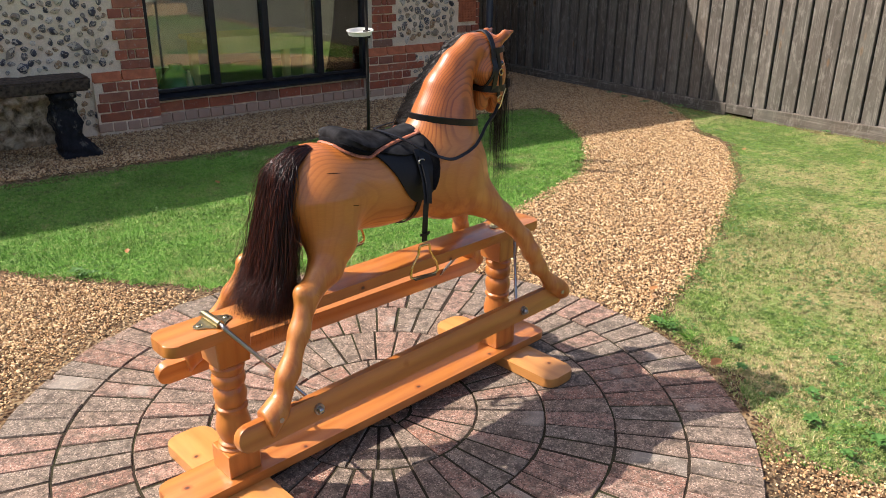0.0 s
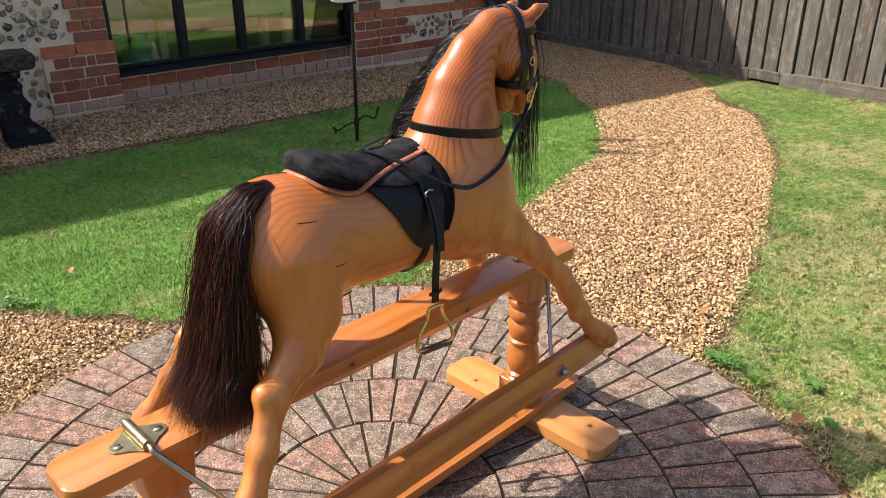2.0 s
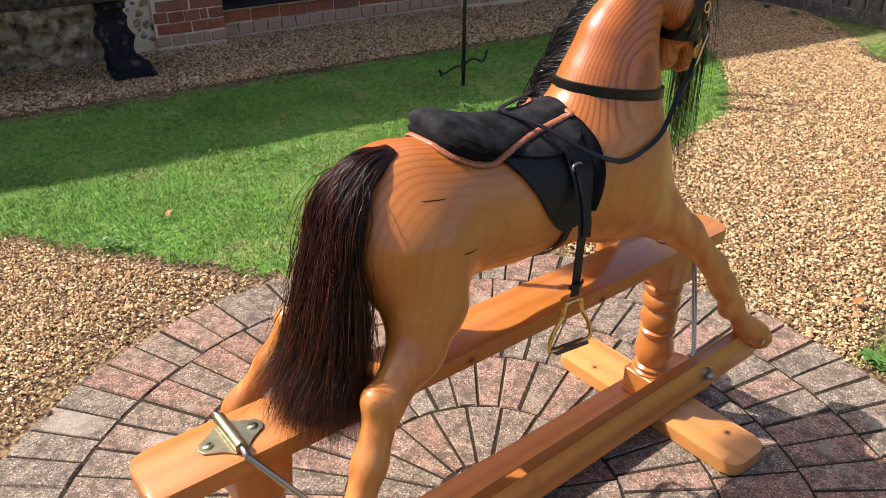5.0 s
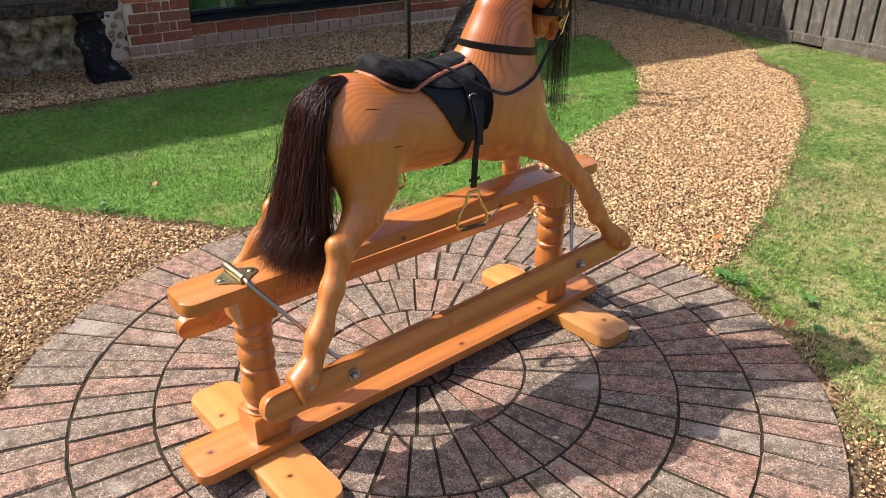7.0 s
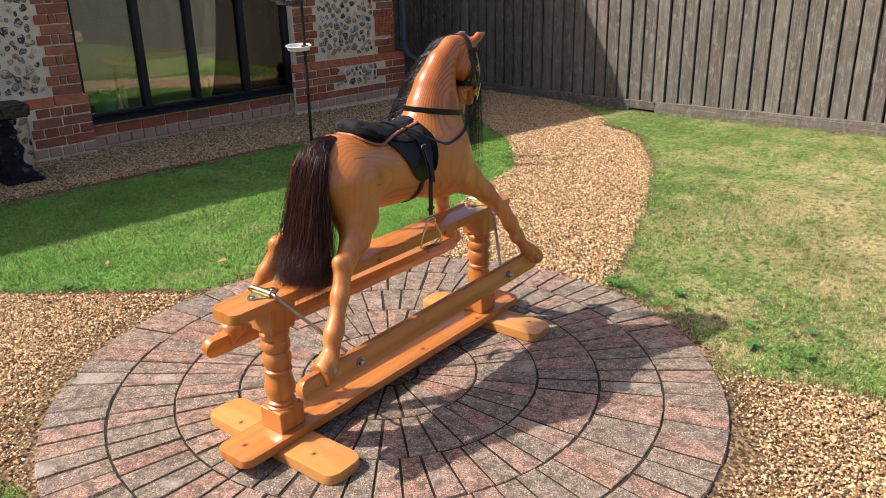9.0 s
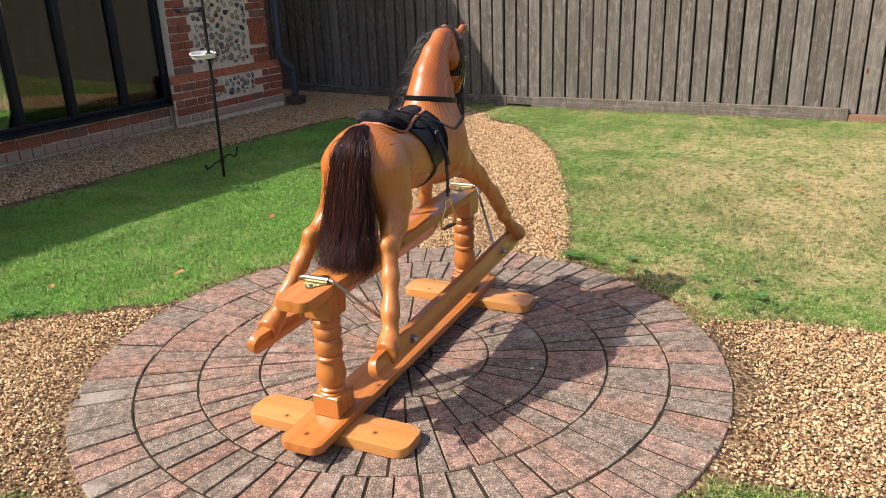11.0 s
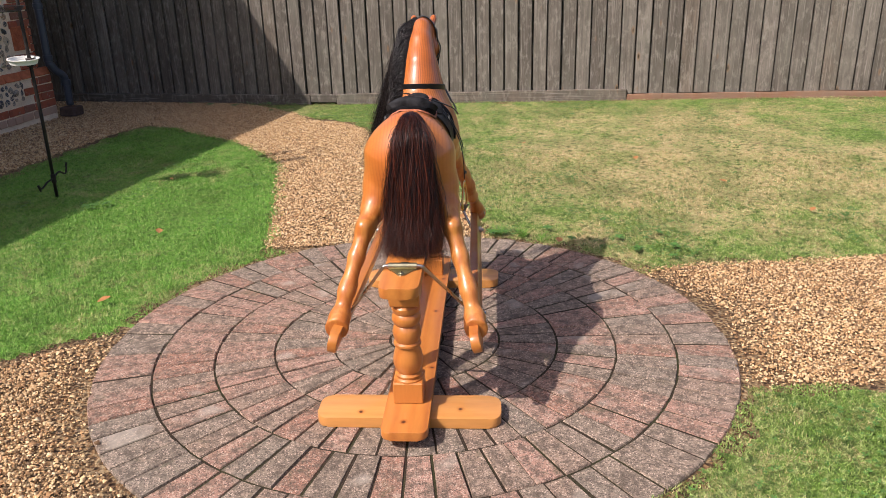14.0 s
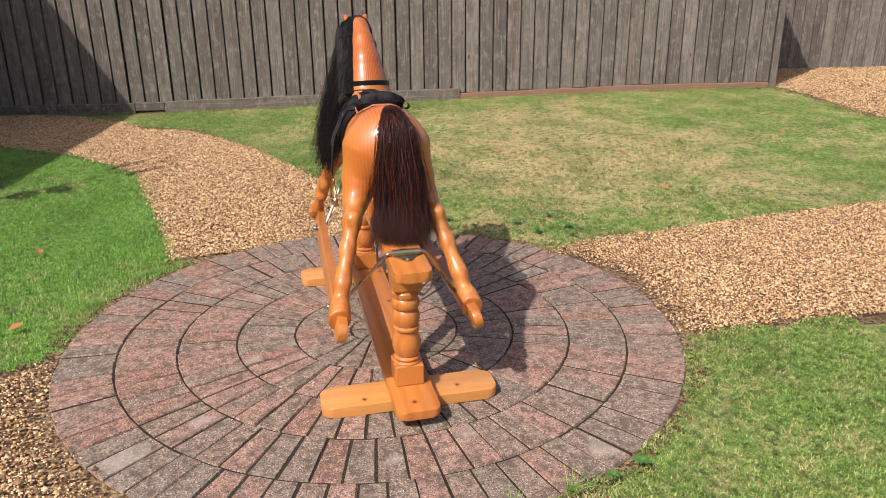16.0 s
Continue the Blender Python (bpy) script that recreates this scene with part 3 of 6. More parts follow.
GRAVEL = {
    "path": ([(2.0, 2.95), (2.44, 3.10), (3.10, 3.36), (3.66, 3.58), (4.05, 3.92), (4.40, 4.30), (4.66, 4.78), (4.9, 5.1), (5.0, 5.45), (4.7, 5.5), (4.9, 6.6), (6.2, 7.6), (6.2, 5.15), (5.98, 4.70), (5.68, 4.28), (5.30, 3.98), (5.16, 3.58), (4.80, 3.26), (4.28, 2.86), (3.46, 2.39), (2.85, 2.08), (2.3, 1.88)], 20000, 0.0046),
    "house_strip": ([(-0.9, 5.40), (3.6, 5.48), (4.7, 5.52), (5.2, 6.9), (4.5, 6.75), (1.3, 6.42), (-0.9, 6.3)], 10500, 0.0064),
    "west_strip": ([(1.0, 3.15), (0.72, 3.40), (0.34, 3.80), (-0.6, 4.7), (-1.6, 4.0), (-0.03, 2.42), (0.0, 2.2), (0.2, 2.7)], 26000, 0.0039),
    "east_strip": ([(2.06, 0.90), (2.22, 0.30), (2.36, -0.20), (2.53, -0.97), (2.75, -1.9), (1.22, -1.9), (1.12, -0.30), (1.08, 0.36), (1.0, 0.84), (1.6, 0.8), (1.95, 1.2)], 26000, 0.0039),
    "far_yard": ([(3.2, -2.26), (4.63, -2.38), (5.03, -2.28), (6.25, -2.15), (7.5, -1.7), (7.5, -5.0), (3.0, -5.0)], 6500, 0.0055),
}


def scatter(poly, density, rng):
    p = np.array(poly)
    lo, hi = p.min(0), p.max(0)
    n = int((hi - lo).prod() * density)
    x, y = rng.uniform(lo[0], hi[0], n), rng.uniform(lo[1], hi[1], n)
    keep = inside(poly, x, y) & (np.hypot(x - PATIO[0], y - PATIO[1]) > RINGS[-1] - 0.005)
    return x[keep], y[keep]


def gravel(name, poly, density, size, seed, edge_bare=False):
    """Loose stones: small crooked blocks lying as they fell."""
    rng = np.random.default_rng(seed)
    x, y = scatter(poly, density, rng)
    if edge_bare:
        far = np.hypot(x - PATIO[0], y - PATIO[1]) - RINGS[-1]
        ok = far > rng.uniform(-0.03, 0.24, len(x))
        x, y = x[ok], y[ok]
    # a few stones stray over the lawn's edge
    x, y = x + rng.normal(0, 0.012, len(x)), y + rng.normal(0, 0.012, len(x))
    n = len(x)
    c = np.array([(-1, -1, -0.6), (1, -1, -0.6), (1, 1, -0.6), (-1, 1, -0.6), (-0.55, 0, 1), (0.55, 0, 1)], float)
    v = c[None] * rng.uniform(0.6, 1.1, (n, 6, 3)) + rng.normal(0, 0.12, (n, 6, 3))
    v *= (size * rng.lognormal(-0.12, 0.34, n))[:, None, None] * rng.uniform(0.65, 1.15, (n, 1, 3))
    a, b, g = rng.uniform(0, 2 * np.pi, n), rng.normal(0, 0.5, n), rng.normal(0, 0.5, n)
    ca, sa, cb, sb, cg, sg = np.cos(a), np.sin(a), np.cos(b), np.sin(b), np.cos(g), np.sin(g)
    r = np.stack([np.stack([ca * cb, ca * sb * sg - sa * cg, ca * sb * cg + sa * sg], -1), np.stack([sa * cb, sa * sb * sg + ca * cg, sa * sb * cg - ca * sg], -1), np.stack([-sb, cb * sg, cb * cg], -1)], 1)
    v = np.einsum("nij,nkj->nki", r, v)
    v[..., 2] *= 0.8
    base = np.stack([x, y, rise(x, y) + rng.uniform(-0.008, 0.006, n)], -1)
    v += base[:, None]
    f = np.array([(0, 1, 5), (0, 5, 4), (2, 3, 4), (2, 4, 5), (1, 2, 5), (3, 0, 4)])
    ob = raw(name, v.reshape(-1, 3), (f[None] + 6 * np.arange(n)[:, None, None]).reshape(-1, 3), M_GRAVEL)
    return tagged(ob, "loose beige and brown flint gravel stones on the ground", "gravel", kind="stuff")


for i, (poly, density, size) in enumerate(GRAVEL.values()):
    gravel("gravel", poly, density, size, 20 + i, i in (2, 3))


def lawn(name, poly, step, mats, blades, seed, label, height=0.014):
    """Turf as a bumpy sheet with a ragged rim, and mown blades on it."""
    rng = np.random.default_rng(seed)
    p = np.array(poly)
    lo, hi = p.min(0), p.max(0)
    xs, ys = np.arange(lo[0], hi[0] + step, step), np.arange(lo[1], hi[1] + step, step)
    X, Y = np.meshgrid(xs, ys, indexing="ij")
    X = X + rng.uniform(-0.3, 0.3, X.shape) * step
    Y = Y + rng.uniform(-0.3, 0.3, Y.shape) * step
    Z = rise(X, Y) - 0.0085 + 0.004 * ripple(X, Y, 5.0, seed) + rng.uniform(0, 0.004, X.shape)
    I = np.arange(X.size).reshape(X.shape)
    q = np.stack([I[:-1, :-1], I[1:, :-1], I[1:, 1:], I[:-1, 1:]], -1).reshape(-1, 4)
    cx, cy = X.ravel()[q].mean(1), Y.ravel()[q].mean(1)
    ok = inside(poly, cx + 0.03 * ripple(cx, cy, 17.0), cy + 0.03 * ripple(cy, cx, 19.0)) & (np.hypot(cx - PATIO[0], cy - PATIO[1]) > RINGS[-1] - 0.004)
    q = q[ok]
    used, inv = np.unique(q, return_inverse=True)
    zs = np.where(np.bincount(inv.ravel(), minlength=len(used)) < 4, Z.ravel()[used] - 0.016, Z.ravel()[used])
    sheet = raw(name, np.stack([X.ravel()[used], Y.ravel()[used], zs], -1), inv.reshape(-1, 4), mats[0], smooth=True)
    tagged(sheet, label, "lawn", kind="structure")
    bx, by = [], []
    for region, density in blades:
        x, y = scatter(region, density, rng)
        ok = inside(poly, x + 0.045 * ripple(x, y, 15.0), y + 0.045 * ripple(y, x, 21.0))
        bx.append(x[ok]), by.append(y[ok])
    x, y = np.concatenate(bx), np.concatenate(by)
    n = len(x)
    tuft = 0.5 + 0.5 * ripple(x, y, 9.0, seed) * ripple(x, y, 3.7, seed + 2)
    h = height * rng.uniform(0.45, 1.15, n) * (0.65 + 0.7 * tuft)
    a, lean = rng.uniform(0, 2 * np.pi, n), rng.normal(0, 0.6, n)
    w = rng.uniform(0.0009, 0.0019, n)
    z = rise(x, y) - 0.006
    side = np.stack([np.cos(a), np.sin(a), 0 * a], -1) * w[:, None]
    tip = np.stack([-np.sin(a) * lean * h + rng.normal(0, 0.005, n), np.cos(a) * lean * h + rng.normal(0, 0.005, n), h], -1)
    o = np.stack([x, y, z], -1)
    V = np.stack([o - 1.2 * side, o + 1.2 * side, o + tip], 1)
    ob = raw("grass", V.reshape(-1, 3), np.arange(3 * n).reshape(-1, 3), mats[1])
    return tagged(ob, "short mown grass blades of the " + label.split(",")[0], "grass", kind="stuff")


lawn("lawn_north", LAWN_A, 0.06, (M_TURF_A, M_BLADE_A), [([(-0.3, 2.6), (5.2, 2.6), (5.2, 5.6), (-0.3, 5.6)], 20000), ([(-3, 4), (-0.3, 4), (-0.3, 5.6), (-3, 5.6)], 1500)], 3, "bright green lawn, half in the house's shade, between gravel strips")
lawn("lawn_east", LAWN_B, 0.07, (M_TURF_B, M_BLADE_B), [([(1.9, -0.4), (4.2, -0.4), (4.2, 3.0), (1.9, 3.0)], 24000), ([(4.2, -2.5), (6.3, -2.5), (6.3, 5.2), (4.2, 5.2)], 7000), ([(2.2, -2.5), (4.2, -2.5), (4.2, -0.4), (2.2, -0.4)], 7000)], 5, "sunlit lawn, partly parched straw-yellow, by the fence", 0.0115)
lawn("lawn_south", LAWN_C, 0.055, (M_TURF_C, M_BLADE_C), [([(-0.25, 0.1), (1.3, 0.1), (1.3, 2.6), (-0.25, 2.6)], 42000), ([(-3, -3), (1.6, -3), (1.6, 0.1), (-3, 0.1)], 900)], 7, "patchy green lawn, touching the round patio", 0.011)


# ---- the house ----
HOUSE = pose(1.310, 6.361, 0, 0, 0, 3.57)
HOLE_L, HOLE_R, SILL, HEAD, EAVE, DEEP = 0.478, 2.545, 0.206, 2.12, 2.75, 0.30
CORNER = 3.86


def house_part(name, bm, mat, **k):
    ob = part(name, bm, mat, **k)
    ob.matrix_basis = HOUSE
    return ob


wall = bmesh.new()
box(wall, -8.5, HOLE_L, 0.012, DEEP, -0.15, EAVE)
box(wall, HOLE_R, CORNER - 0.012, 0.012, DEEP, -0.15, EAVE)
box(wall, HOLE_L, HOLE_R, 0.072, DEEP, -0.15, SILL - 0.01)
box(wall, HOLE_L, HOLE_R, 0.012, DEEP, HEAD, EAVE)
box(wall, 0.03, HOLE_L + 0.022, -0.020, 0.010, -0.15, 0.405)
box(wall, HOLE_R - 0.062, CORNER + 0.118, -0.020, 0.010, -0.15, 0.405)
front_wall = house_part("wall_south", wall, M_MORTAR)
tagged(front_wall, "flint and red brick house wall set in pale lime mortar", "wall", kind="structure")
side = bmesh.new()
box(side, CORNER - 0.30, CORNER - 0.012, DEEP + 0.003, 7.0, -0.15, EAVE)
box(side, -8.5, -8.2, DEEP + 0.003, 7.0, -0.15, EAVE)
box(side, -8.197, CORNER - 0.303, 6.7, 7.0, -0.15, EAVE)
tagged(house_part("wall_east", side, M_MORTAR), "side and back walls of the house in lime mortar", "wall", kind="structure")

rng = random.Random(11)
BRICKS = {}


def brick_mesh(w, h, key, depth=0.05, slope=0.0):
    """One worn brick, its face in the plane y = 0; shared by all of its kind."""
    if key in BRICKS:
        return BRICKS[key]
    bm = box(bmesh.new(), -w / 2, w / 2, 0, depth, -h / 2, h / 2)
    if slope:
        for v in bm.verts:
            if v.co.z > 0 and v.co.y < 0.01:
                v.co.y += slope
    bmesh.ops.bevel(bm, geom=list(bm.edges), offset=0.004, segments=1, affect="EDGES")
    r = random.Random(hash(key) % 9973)
    for v in bm.verts:
        v.co += Vector((r.uniform(-1, 1), r.uniform(-0.4, 0.4), r.uniform(-1, 1))) * 0.0022
    me = bpy.data.meshes.new("brick")
    bmesh.ops.recalc_face_normals(bm, faces=bm.faces)
    bm.to_mesh(me)
    bm.free()
    BRICKS[key] = me
    return me


def brick(u0, u1, z0, out, mat, h=0.064, slope=0.0):
    """A brick of the front wall from u0 to u1, its bed at z0, its face that far in front of the wall."""
    w = round(u1 - u0 - 0.010, 3)
    key = (int(w * 200), int(h * 1000), mat.name, int(slope * 1000), rng.randrange(3))
    me = brick_mesh(w, h, str(key), slope=slope)
    if not me.materials:
        me.materials.append(mat)
    ob = new("brick", me)
    ob.parent = front_wall
    ob.matrix_basis = pose((u0 + u1) / 2, -out + rng.uniform(-0.003, 0.003), z0 + h / 2 + rng.uniform(-0.002, 0.002), rng.uniform(-1, 1), rng.uniform(-0.7, 0.7), rng.uniform(-0.8, 0.8))
    return ob


COURSE = 0.0745
# toothed brick quoins beside the window and at the house's corner
for i in range(19):
    z = 0.475 + i * COURSE
    if i % 2 == 0:
        cuts_l = [HOLE_L - 0.225 + rng.uniform(-0.012, 0.012), HOLE_L]
        cuts_r = [HOLE_R, HOLE_R + 0.228]
        cuts_c = [CORNER - 0.245, CORNER]
    else:
        cuts_l = [HOLE_L - 0.262 + rng.uniform(-0.012, 0.012), HOLE_L - 0.160, HOLE_L - 0.105, HOLE_L]
        cuts_r = [HOLE_R, HOLE_R + 0.108, HOLE_R + 0.165, HOLE_R + 0.275]
        cuts_c = [CORNER - 0.290, CORNER - 0.175, CORNER - 0.108, CORNER]
    for cuts in (cuts_l, cuts_r, cuts_c):
        for a, b in zip(cuts, cuts[1:]):
            if cuts is cuts_c and 0.640 < z + 0.03 < 0.865 and a < CORNER - 0.05:
                if b > CORNER - 0.05:
                    brick(CORNER - 0.048, CORNER, z, 0.004, M_BRICK)
                continue
            brick(a, b, z, 0.004, M_BRICK)
# sloping orange plinth course
for cuts in ([0.030, 0.245, HOLE_L + 0.03], [HOLE_R - 0.070, HOLE_R + 0.150, HOLE_R + 0.365, HOLE_R + 0.580, HOLE_R + 0.795, HOLE_R + 1.01, HOLE_R + 1.225, CORNER + 0.125]):
    for a, b in zip(cuts, cuts[1:]):
        brick(a, b, 0.398, 0.030, M_BRICK_ORANGE, 0.070, 0.026)
# the plinth below it
for i in range(5):
    z = 0.026 + i * COURSE
    mat = M_BRICK_DUSTY if i == 0 else M_BRICK
    ragged = rng.uniform(-0.015, 0.02)
    if i % 2 == 0:
        left = [0.02 + ragged, 0.128, 0.233, 0.338, 0.395, HOLE_L + 0.028]
    else:
        left = [0.055 + ragged, 0.275, HOLE_L + 0.028]
    if i == 4:
        left = [0.09, 0.195, 0.30, 0.36, HOLE_L + 0.028]
    for a, b in zip(left, left[1:]):
        brick(a, b, z, 0.030, mat)
    start, end = HOLE_R - 0.066, CORNER + 0.122
    row = [start]
    while row[-1] < end - 0.16:
        row.append(row[-1] + ((0.215 if i % 2 else 0.108) if rng.random() < 0.8 else 0.165))
    row[-1] = end
    for a, b in zip(row, row[1:]):
        if i >= 2 and 2.98 + 0.05 * (i % 2) < (a + b) / 2 < 3.60 - 0.06 * (i % 2):
            continue
        brick(a, b, z, 0.030, mat if i else M_BRICK_DUSTY)
# the two courses below the window
u = HOLE_L + 0.03
while u < HOLE_R - 0.08:
    b = min(u + 0.215, HOLE_R - 0.066)
    brick(u, b, 0.106, -0.060, M_BRICK, 0.076)
    u = b
u = HOLE_L + 0.03
while u < HOLE_R - 0.08:
    b = min(u + 0.108, HOLE_R - 0.066)
    brick(u, b, 0.022, -0.052, M_BRICK_DUSTY, 0.072)
    u = b

# the pierced air brick
air = bmesh.new()
box(air, -0.108, 0.108, 0.012, 0.05, -0.103, 0.103)
for i in range(11):
    x = -0.102 + i * 0.0204
    box(air, x - 0.0048, x + 0.0048, 0, 0.014, -0.103, 0.103)
for j in range(9):
    z = -0.099 + j * 0.02475
    box(air, -0.107, 0.107, 0.0015, 0.0135, z - 0.0062, z + 0.0062)
ob = part("air_brick", air, M_BRICK_ORANGE, front_wall, "orange clay air brick with rows of holes")
ob.matrix_basis = pose(CORNER - 0.163, -0.006, 0.757)


def flint_mesh(seed):
    r = random.Random(seed)
    bm = bmesh.new()
    bmesh.ops.create_icosphere(bm, subdivisions=2, radius=1.0)
    cut = [Vector((r.uniform(-1, 1), r.uniform(-1, 0.2), r.uniform(-1, 1))).normalized() for _ in range(7)]
    ph = [r.uniform(0, 6) for _ in range(6)]
    for v in bm.verts:
        c = v.co
        k = 1 + 0.22 * math.sin(2.6 * c.x + ph[0]) * math.sin(2.2 * c.z + ph[1]) + 0.16 * math.sin(4.1 * c.z + ph[2]) + 0.12 * math.sin(5.3 * c.x + ph[3] + 2 * c.y)
        v.co = c * k
        for d in cut:
            over_by = v.co.dot(d) - 0.74
            if over_by > 0:
                v.co -= d * over_by * 0.9
        if v.co.y < -0.62:
            v.co.y = -0.62 + 0.12 * (v.co.y + 0.62) + 0.05 * math.sin(5 * c.x + ph[4])
    me = bpy.data.meshes.new("flint")
    bm.to_mesh(me)
    bm.free()
    me.materials.append(M_FLINT)
    return me


FLINTS = [flint_mesh(s) for s in range(14)]


def flints(regions, count, spacing, out=0.0, sizes=(0.022, 0.040)):
    """Flints pressed into the mortar, none touching another."""
    placed, tries = [], 0
    while len(placed) < count and tries < 20000:
        tries += 1
        u0, u1, z0, z1 = rng.choices(regions, [(r[1] - r[0]) * (r[3] - r[2]) for r in regions])[0]
        s = rng.uniform(*sizes)
        u, z = rng.uniform(u0 + s, u1 - s), rng.uniform(z0 + s, z1 - s)
        if any((u - a) ** 2 + (z - b) ** 2 < ((s + c) * spacing) ** 2 for a, b, c in placed):
            continue
        placed.append((u, z, s))
        ob = new("flint", rng.choice(FLINTS))
        ob.parent = front_wall
        ob.matrix_basis = pose(u, 0.010 - out, z, 0, rng.uniform(0, 360), rng.uniform(-15, 15)) @ Matrix.Diagonal((s * rng.uniform(0.9, 1.35), s * 0.62, s * rng.uniform(0.75, 1.05), 1))


flints([(-1.0, HOLE_L - 0.270, 0.50, 1.30)], 255, 0.98, sizes=(0.019, 0.042))
flints([(-0.15, 0.06, 0.04, 0.44)], 16, 0.95, sizes=(0.016, 0.034))
flints([(HOLE_R + 0.285, CORNER - 0.295, 0.49, 1.30)], 105, 0.98, sizes=(0.025, 0.046))
flints([(3.00, 3.57, 0.185, 0.385)], 24, 0.95, out=0.028, sizes=(0.022, 0.042))

# rough rubble at the foot of the flint wall
rub = bmesh.new()
bmesh.ops.create_grid(rub, x_segments=110, y_segments=34, size=0.5)
for v in rub.verts:
    u, z = -1.45 + (v.co.x + 0.5) * 1.26, -0.05 + (v.co.y + 0.5) * 0.52
    bulge = 0.05 * noise.noise(Vector((u * 6, z * 6, 1))) + 0.055 * noise.noise(Vector((u * 13, z * 13, 4))) + 0.03 * noise.noise(Vector((u * 30, z * 30, 7)))
    edge_in = min(1.0, max(0.0, (-0.19 - u) / 0.10)) * min(1.0, max(0.0, (0.47 - z) / 0.06))
    v.co = Vector((u, 0.006 - edge_in * (0.085 + bulge), z))
tagged(house_part("wall_footing", rub, M_RUBBLE, smooth=True), "rough dark rubble stone footing under the flint wall", "wall", kind="structure")

# the window
win = thing("window_1", HOUSE)
tagged(win, "long dark grey framed window reflecting the garden", "window", kind="structure")
FY = 0.088
frame_bm = bmesh.new()
box(frame_bm, HOLE_L + 0.002, HOLE_L + 0.052, FY, FY + 0.07, SILL + 0.041, HEAD, 0.004, 1)
box(frame_bm, HOLE_R - 0.060, HOLE_R - 0.002, FY, FY + 0.07, SILL + 0.041, HEAD, 0.004, 1)
box(frame_bm, HOLE_L + 0.053, HOLE_R - 0.061, FY + 0.001, FY + 0.069, HEAD - 0.055, HEAD - 0.001, 0.004, 1)
box(frame_bm, HOLE_L + 0.053, HOLE_R - 0.061, FY + 0.001, FY + 0.069, SILL + 0.042, SILL + 0.070, 0.004, 1)
part("window_frame", frame_bm, M_FRAME, win)
MULL = (1.040, 1.512, 2.030)
for u in MULL:
    part("mullion", boxed(u - 0.029, u + 0.029, FY - 0.012, FY + 0.066, SILL + 0.071, HEAD - 0.056, bevel=0.004, seg=1), M_FRAME, win)
part("window_sill", outline(bmesh.new(), [(FY - 0.075, SILL), (FY - 0.075, SILL + 0.018), (FY + 0.0, SILL + 0.038), (FY + 0.09, SILL + 0.039), (FY + 0.09, SILL)], HOLE_L + 0.001, HOLE_R - 0.001, 0.003, "yz"), M_FRAME, win)
stops = (HOLE_L + 0.052, *MULL, HOLE_R - 0.060)
for i, (a, b) in enumerate(zip(stops, stops[1:])):
    pane = part("pane", boxed(a + (0.0 if i == 0 else 0.029), b - (0.0 if i == 3 else 0.029), FY + 0.030, FY + 0.036, SILL + 0.071, HEAD - 0.056), M_GLASS, win)
    pane.visible_shadow = False

# the dim room behind the glass
room = bmesh.new()
box(room, -3.0, 3.54, 3.0, 3.1, 0.0, 2.6)
box(room, -3.1, -3.0, DEEP + 0.004, 3.1, 0.0, 2.6)
tagged(house_part("wall_inner", room, M_PLASTER), "plain dim inner walls of the room", "wall", kind="structure")
tagged(house_part("floor", boxed(-3.1, 3.54, DEEP + 0.004, 3.1, -0.02, 0.015), M_ROOMFLOOR), "dim wooden floor of the room", "floor", kind="structure")
tagged(house_part("ceiling", boxed(-3.1, 3.54, DEEP + 0.004, 3.1, 2.61, 2.70), M_PLASTER), "plain dim ceiling of the room", "ceiling", kind="structure")

# roof with its overhanging eave, which shades the lawn
roof = bmesh.new()
outline(roof, [(6.18, 3.005), (6.26, 3.07), (10.0, 6.1), (13.7, 3.07), (13.7, 2.98), (10.0, 6.0), (6.3, 2.98)], -7.4, 5.61, 0.0, "yz")
tagged(part("roof", roof, M_TILE), "red tiled roof with overhanging eave", "roof", kind="structure")

# downpipe at the corner
pipe = thing("downpipe", HOUSE)
tagged(pipe, "slate grey downpipe with an offset bend at the house corner", "downpipe", kind="structure")
line = spline([(3.955, -0.055, 2.95), (3.950, -0.055, 1.5), (3.945, -0.055, 0.56), (3.948, -0.060, 0.50), (3.985, -0.085, 0.425), (4.040, -0.110, 0.375), (4.062, -0.115, 0.30), (4.066, -0.115, 0.08)], 60)
part("pipe", tube(bmesh.new(), line, 0.036, 14, up=(0.3, 1, 0.1)), M_PIPE, pipe, smooth=True)
for x, y, z in ((3.947, -0.055, 0.545), (4.063, -0.115, 0.30), (3.95, -0.055, 1.02)):
    part("collar", lathe(bmesh.new(), [(0.036, z - 0.03), (0.043, z - 0.028), (0.044, z + 0.024), (0.036, z + 0.03)], x, y, 18), M_PIPE, pipe, angle=40)
part("gully", outline(bmesh.new(), rounded(3.985, 4.155, -0.200, -0.030, 0.03), -0.02, 0.060, 0.006), M_GULLY, pipe, "dark brown clay gully block")


# ---- fences ----
FENCE_X = 6.239


def board_mesh(width, height, thick, key):
    """A feather-edged board: thick at one edge, thin at the other, short of its neighbour."""
    bm = bmesh.new()
    pts = [(-width / 2, 0.0), (-width / 2, -thick), (-width / 2 + 0.004, -thick - 0.002), (width / 2 - 0.004, -0.013), (width / 2, -0.009), (width / 2, 0.0)]
    outline(bm, [(b, a) for a, b in pts], 0.0, height)
    me = bpy.data.meshes.new("board")
    bmesh.ops.recalc_face_normals(bm, faces=bm.faces)
    bm.to_mesh(me)
    bm.free()
    me.materials.append(M_FENCE)
    return me


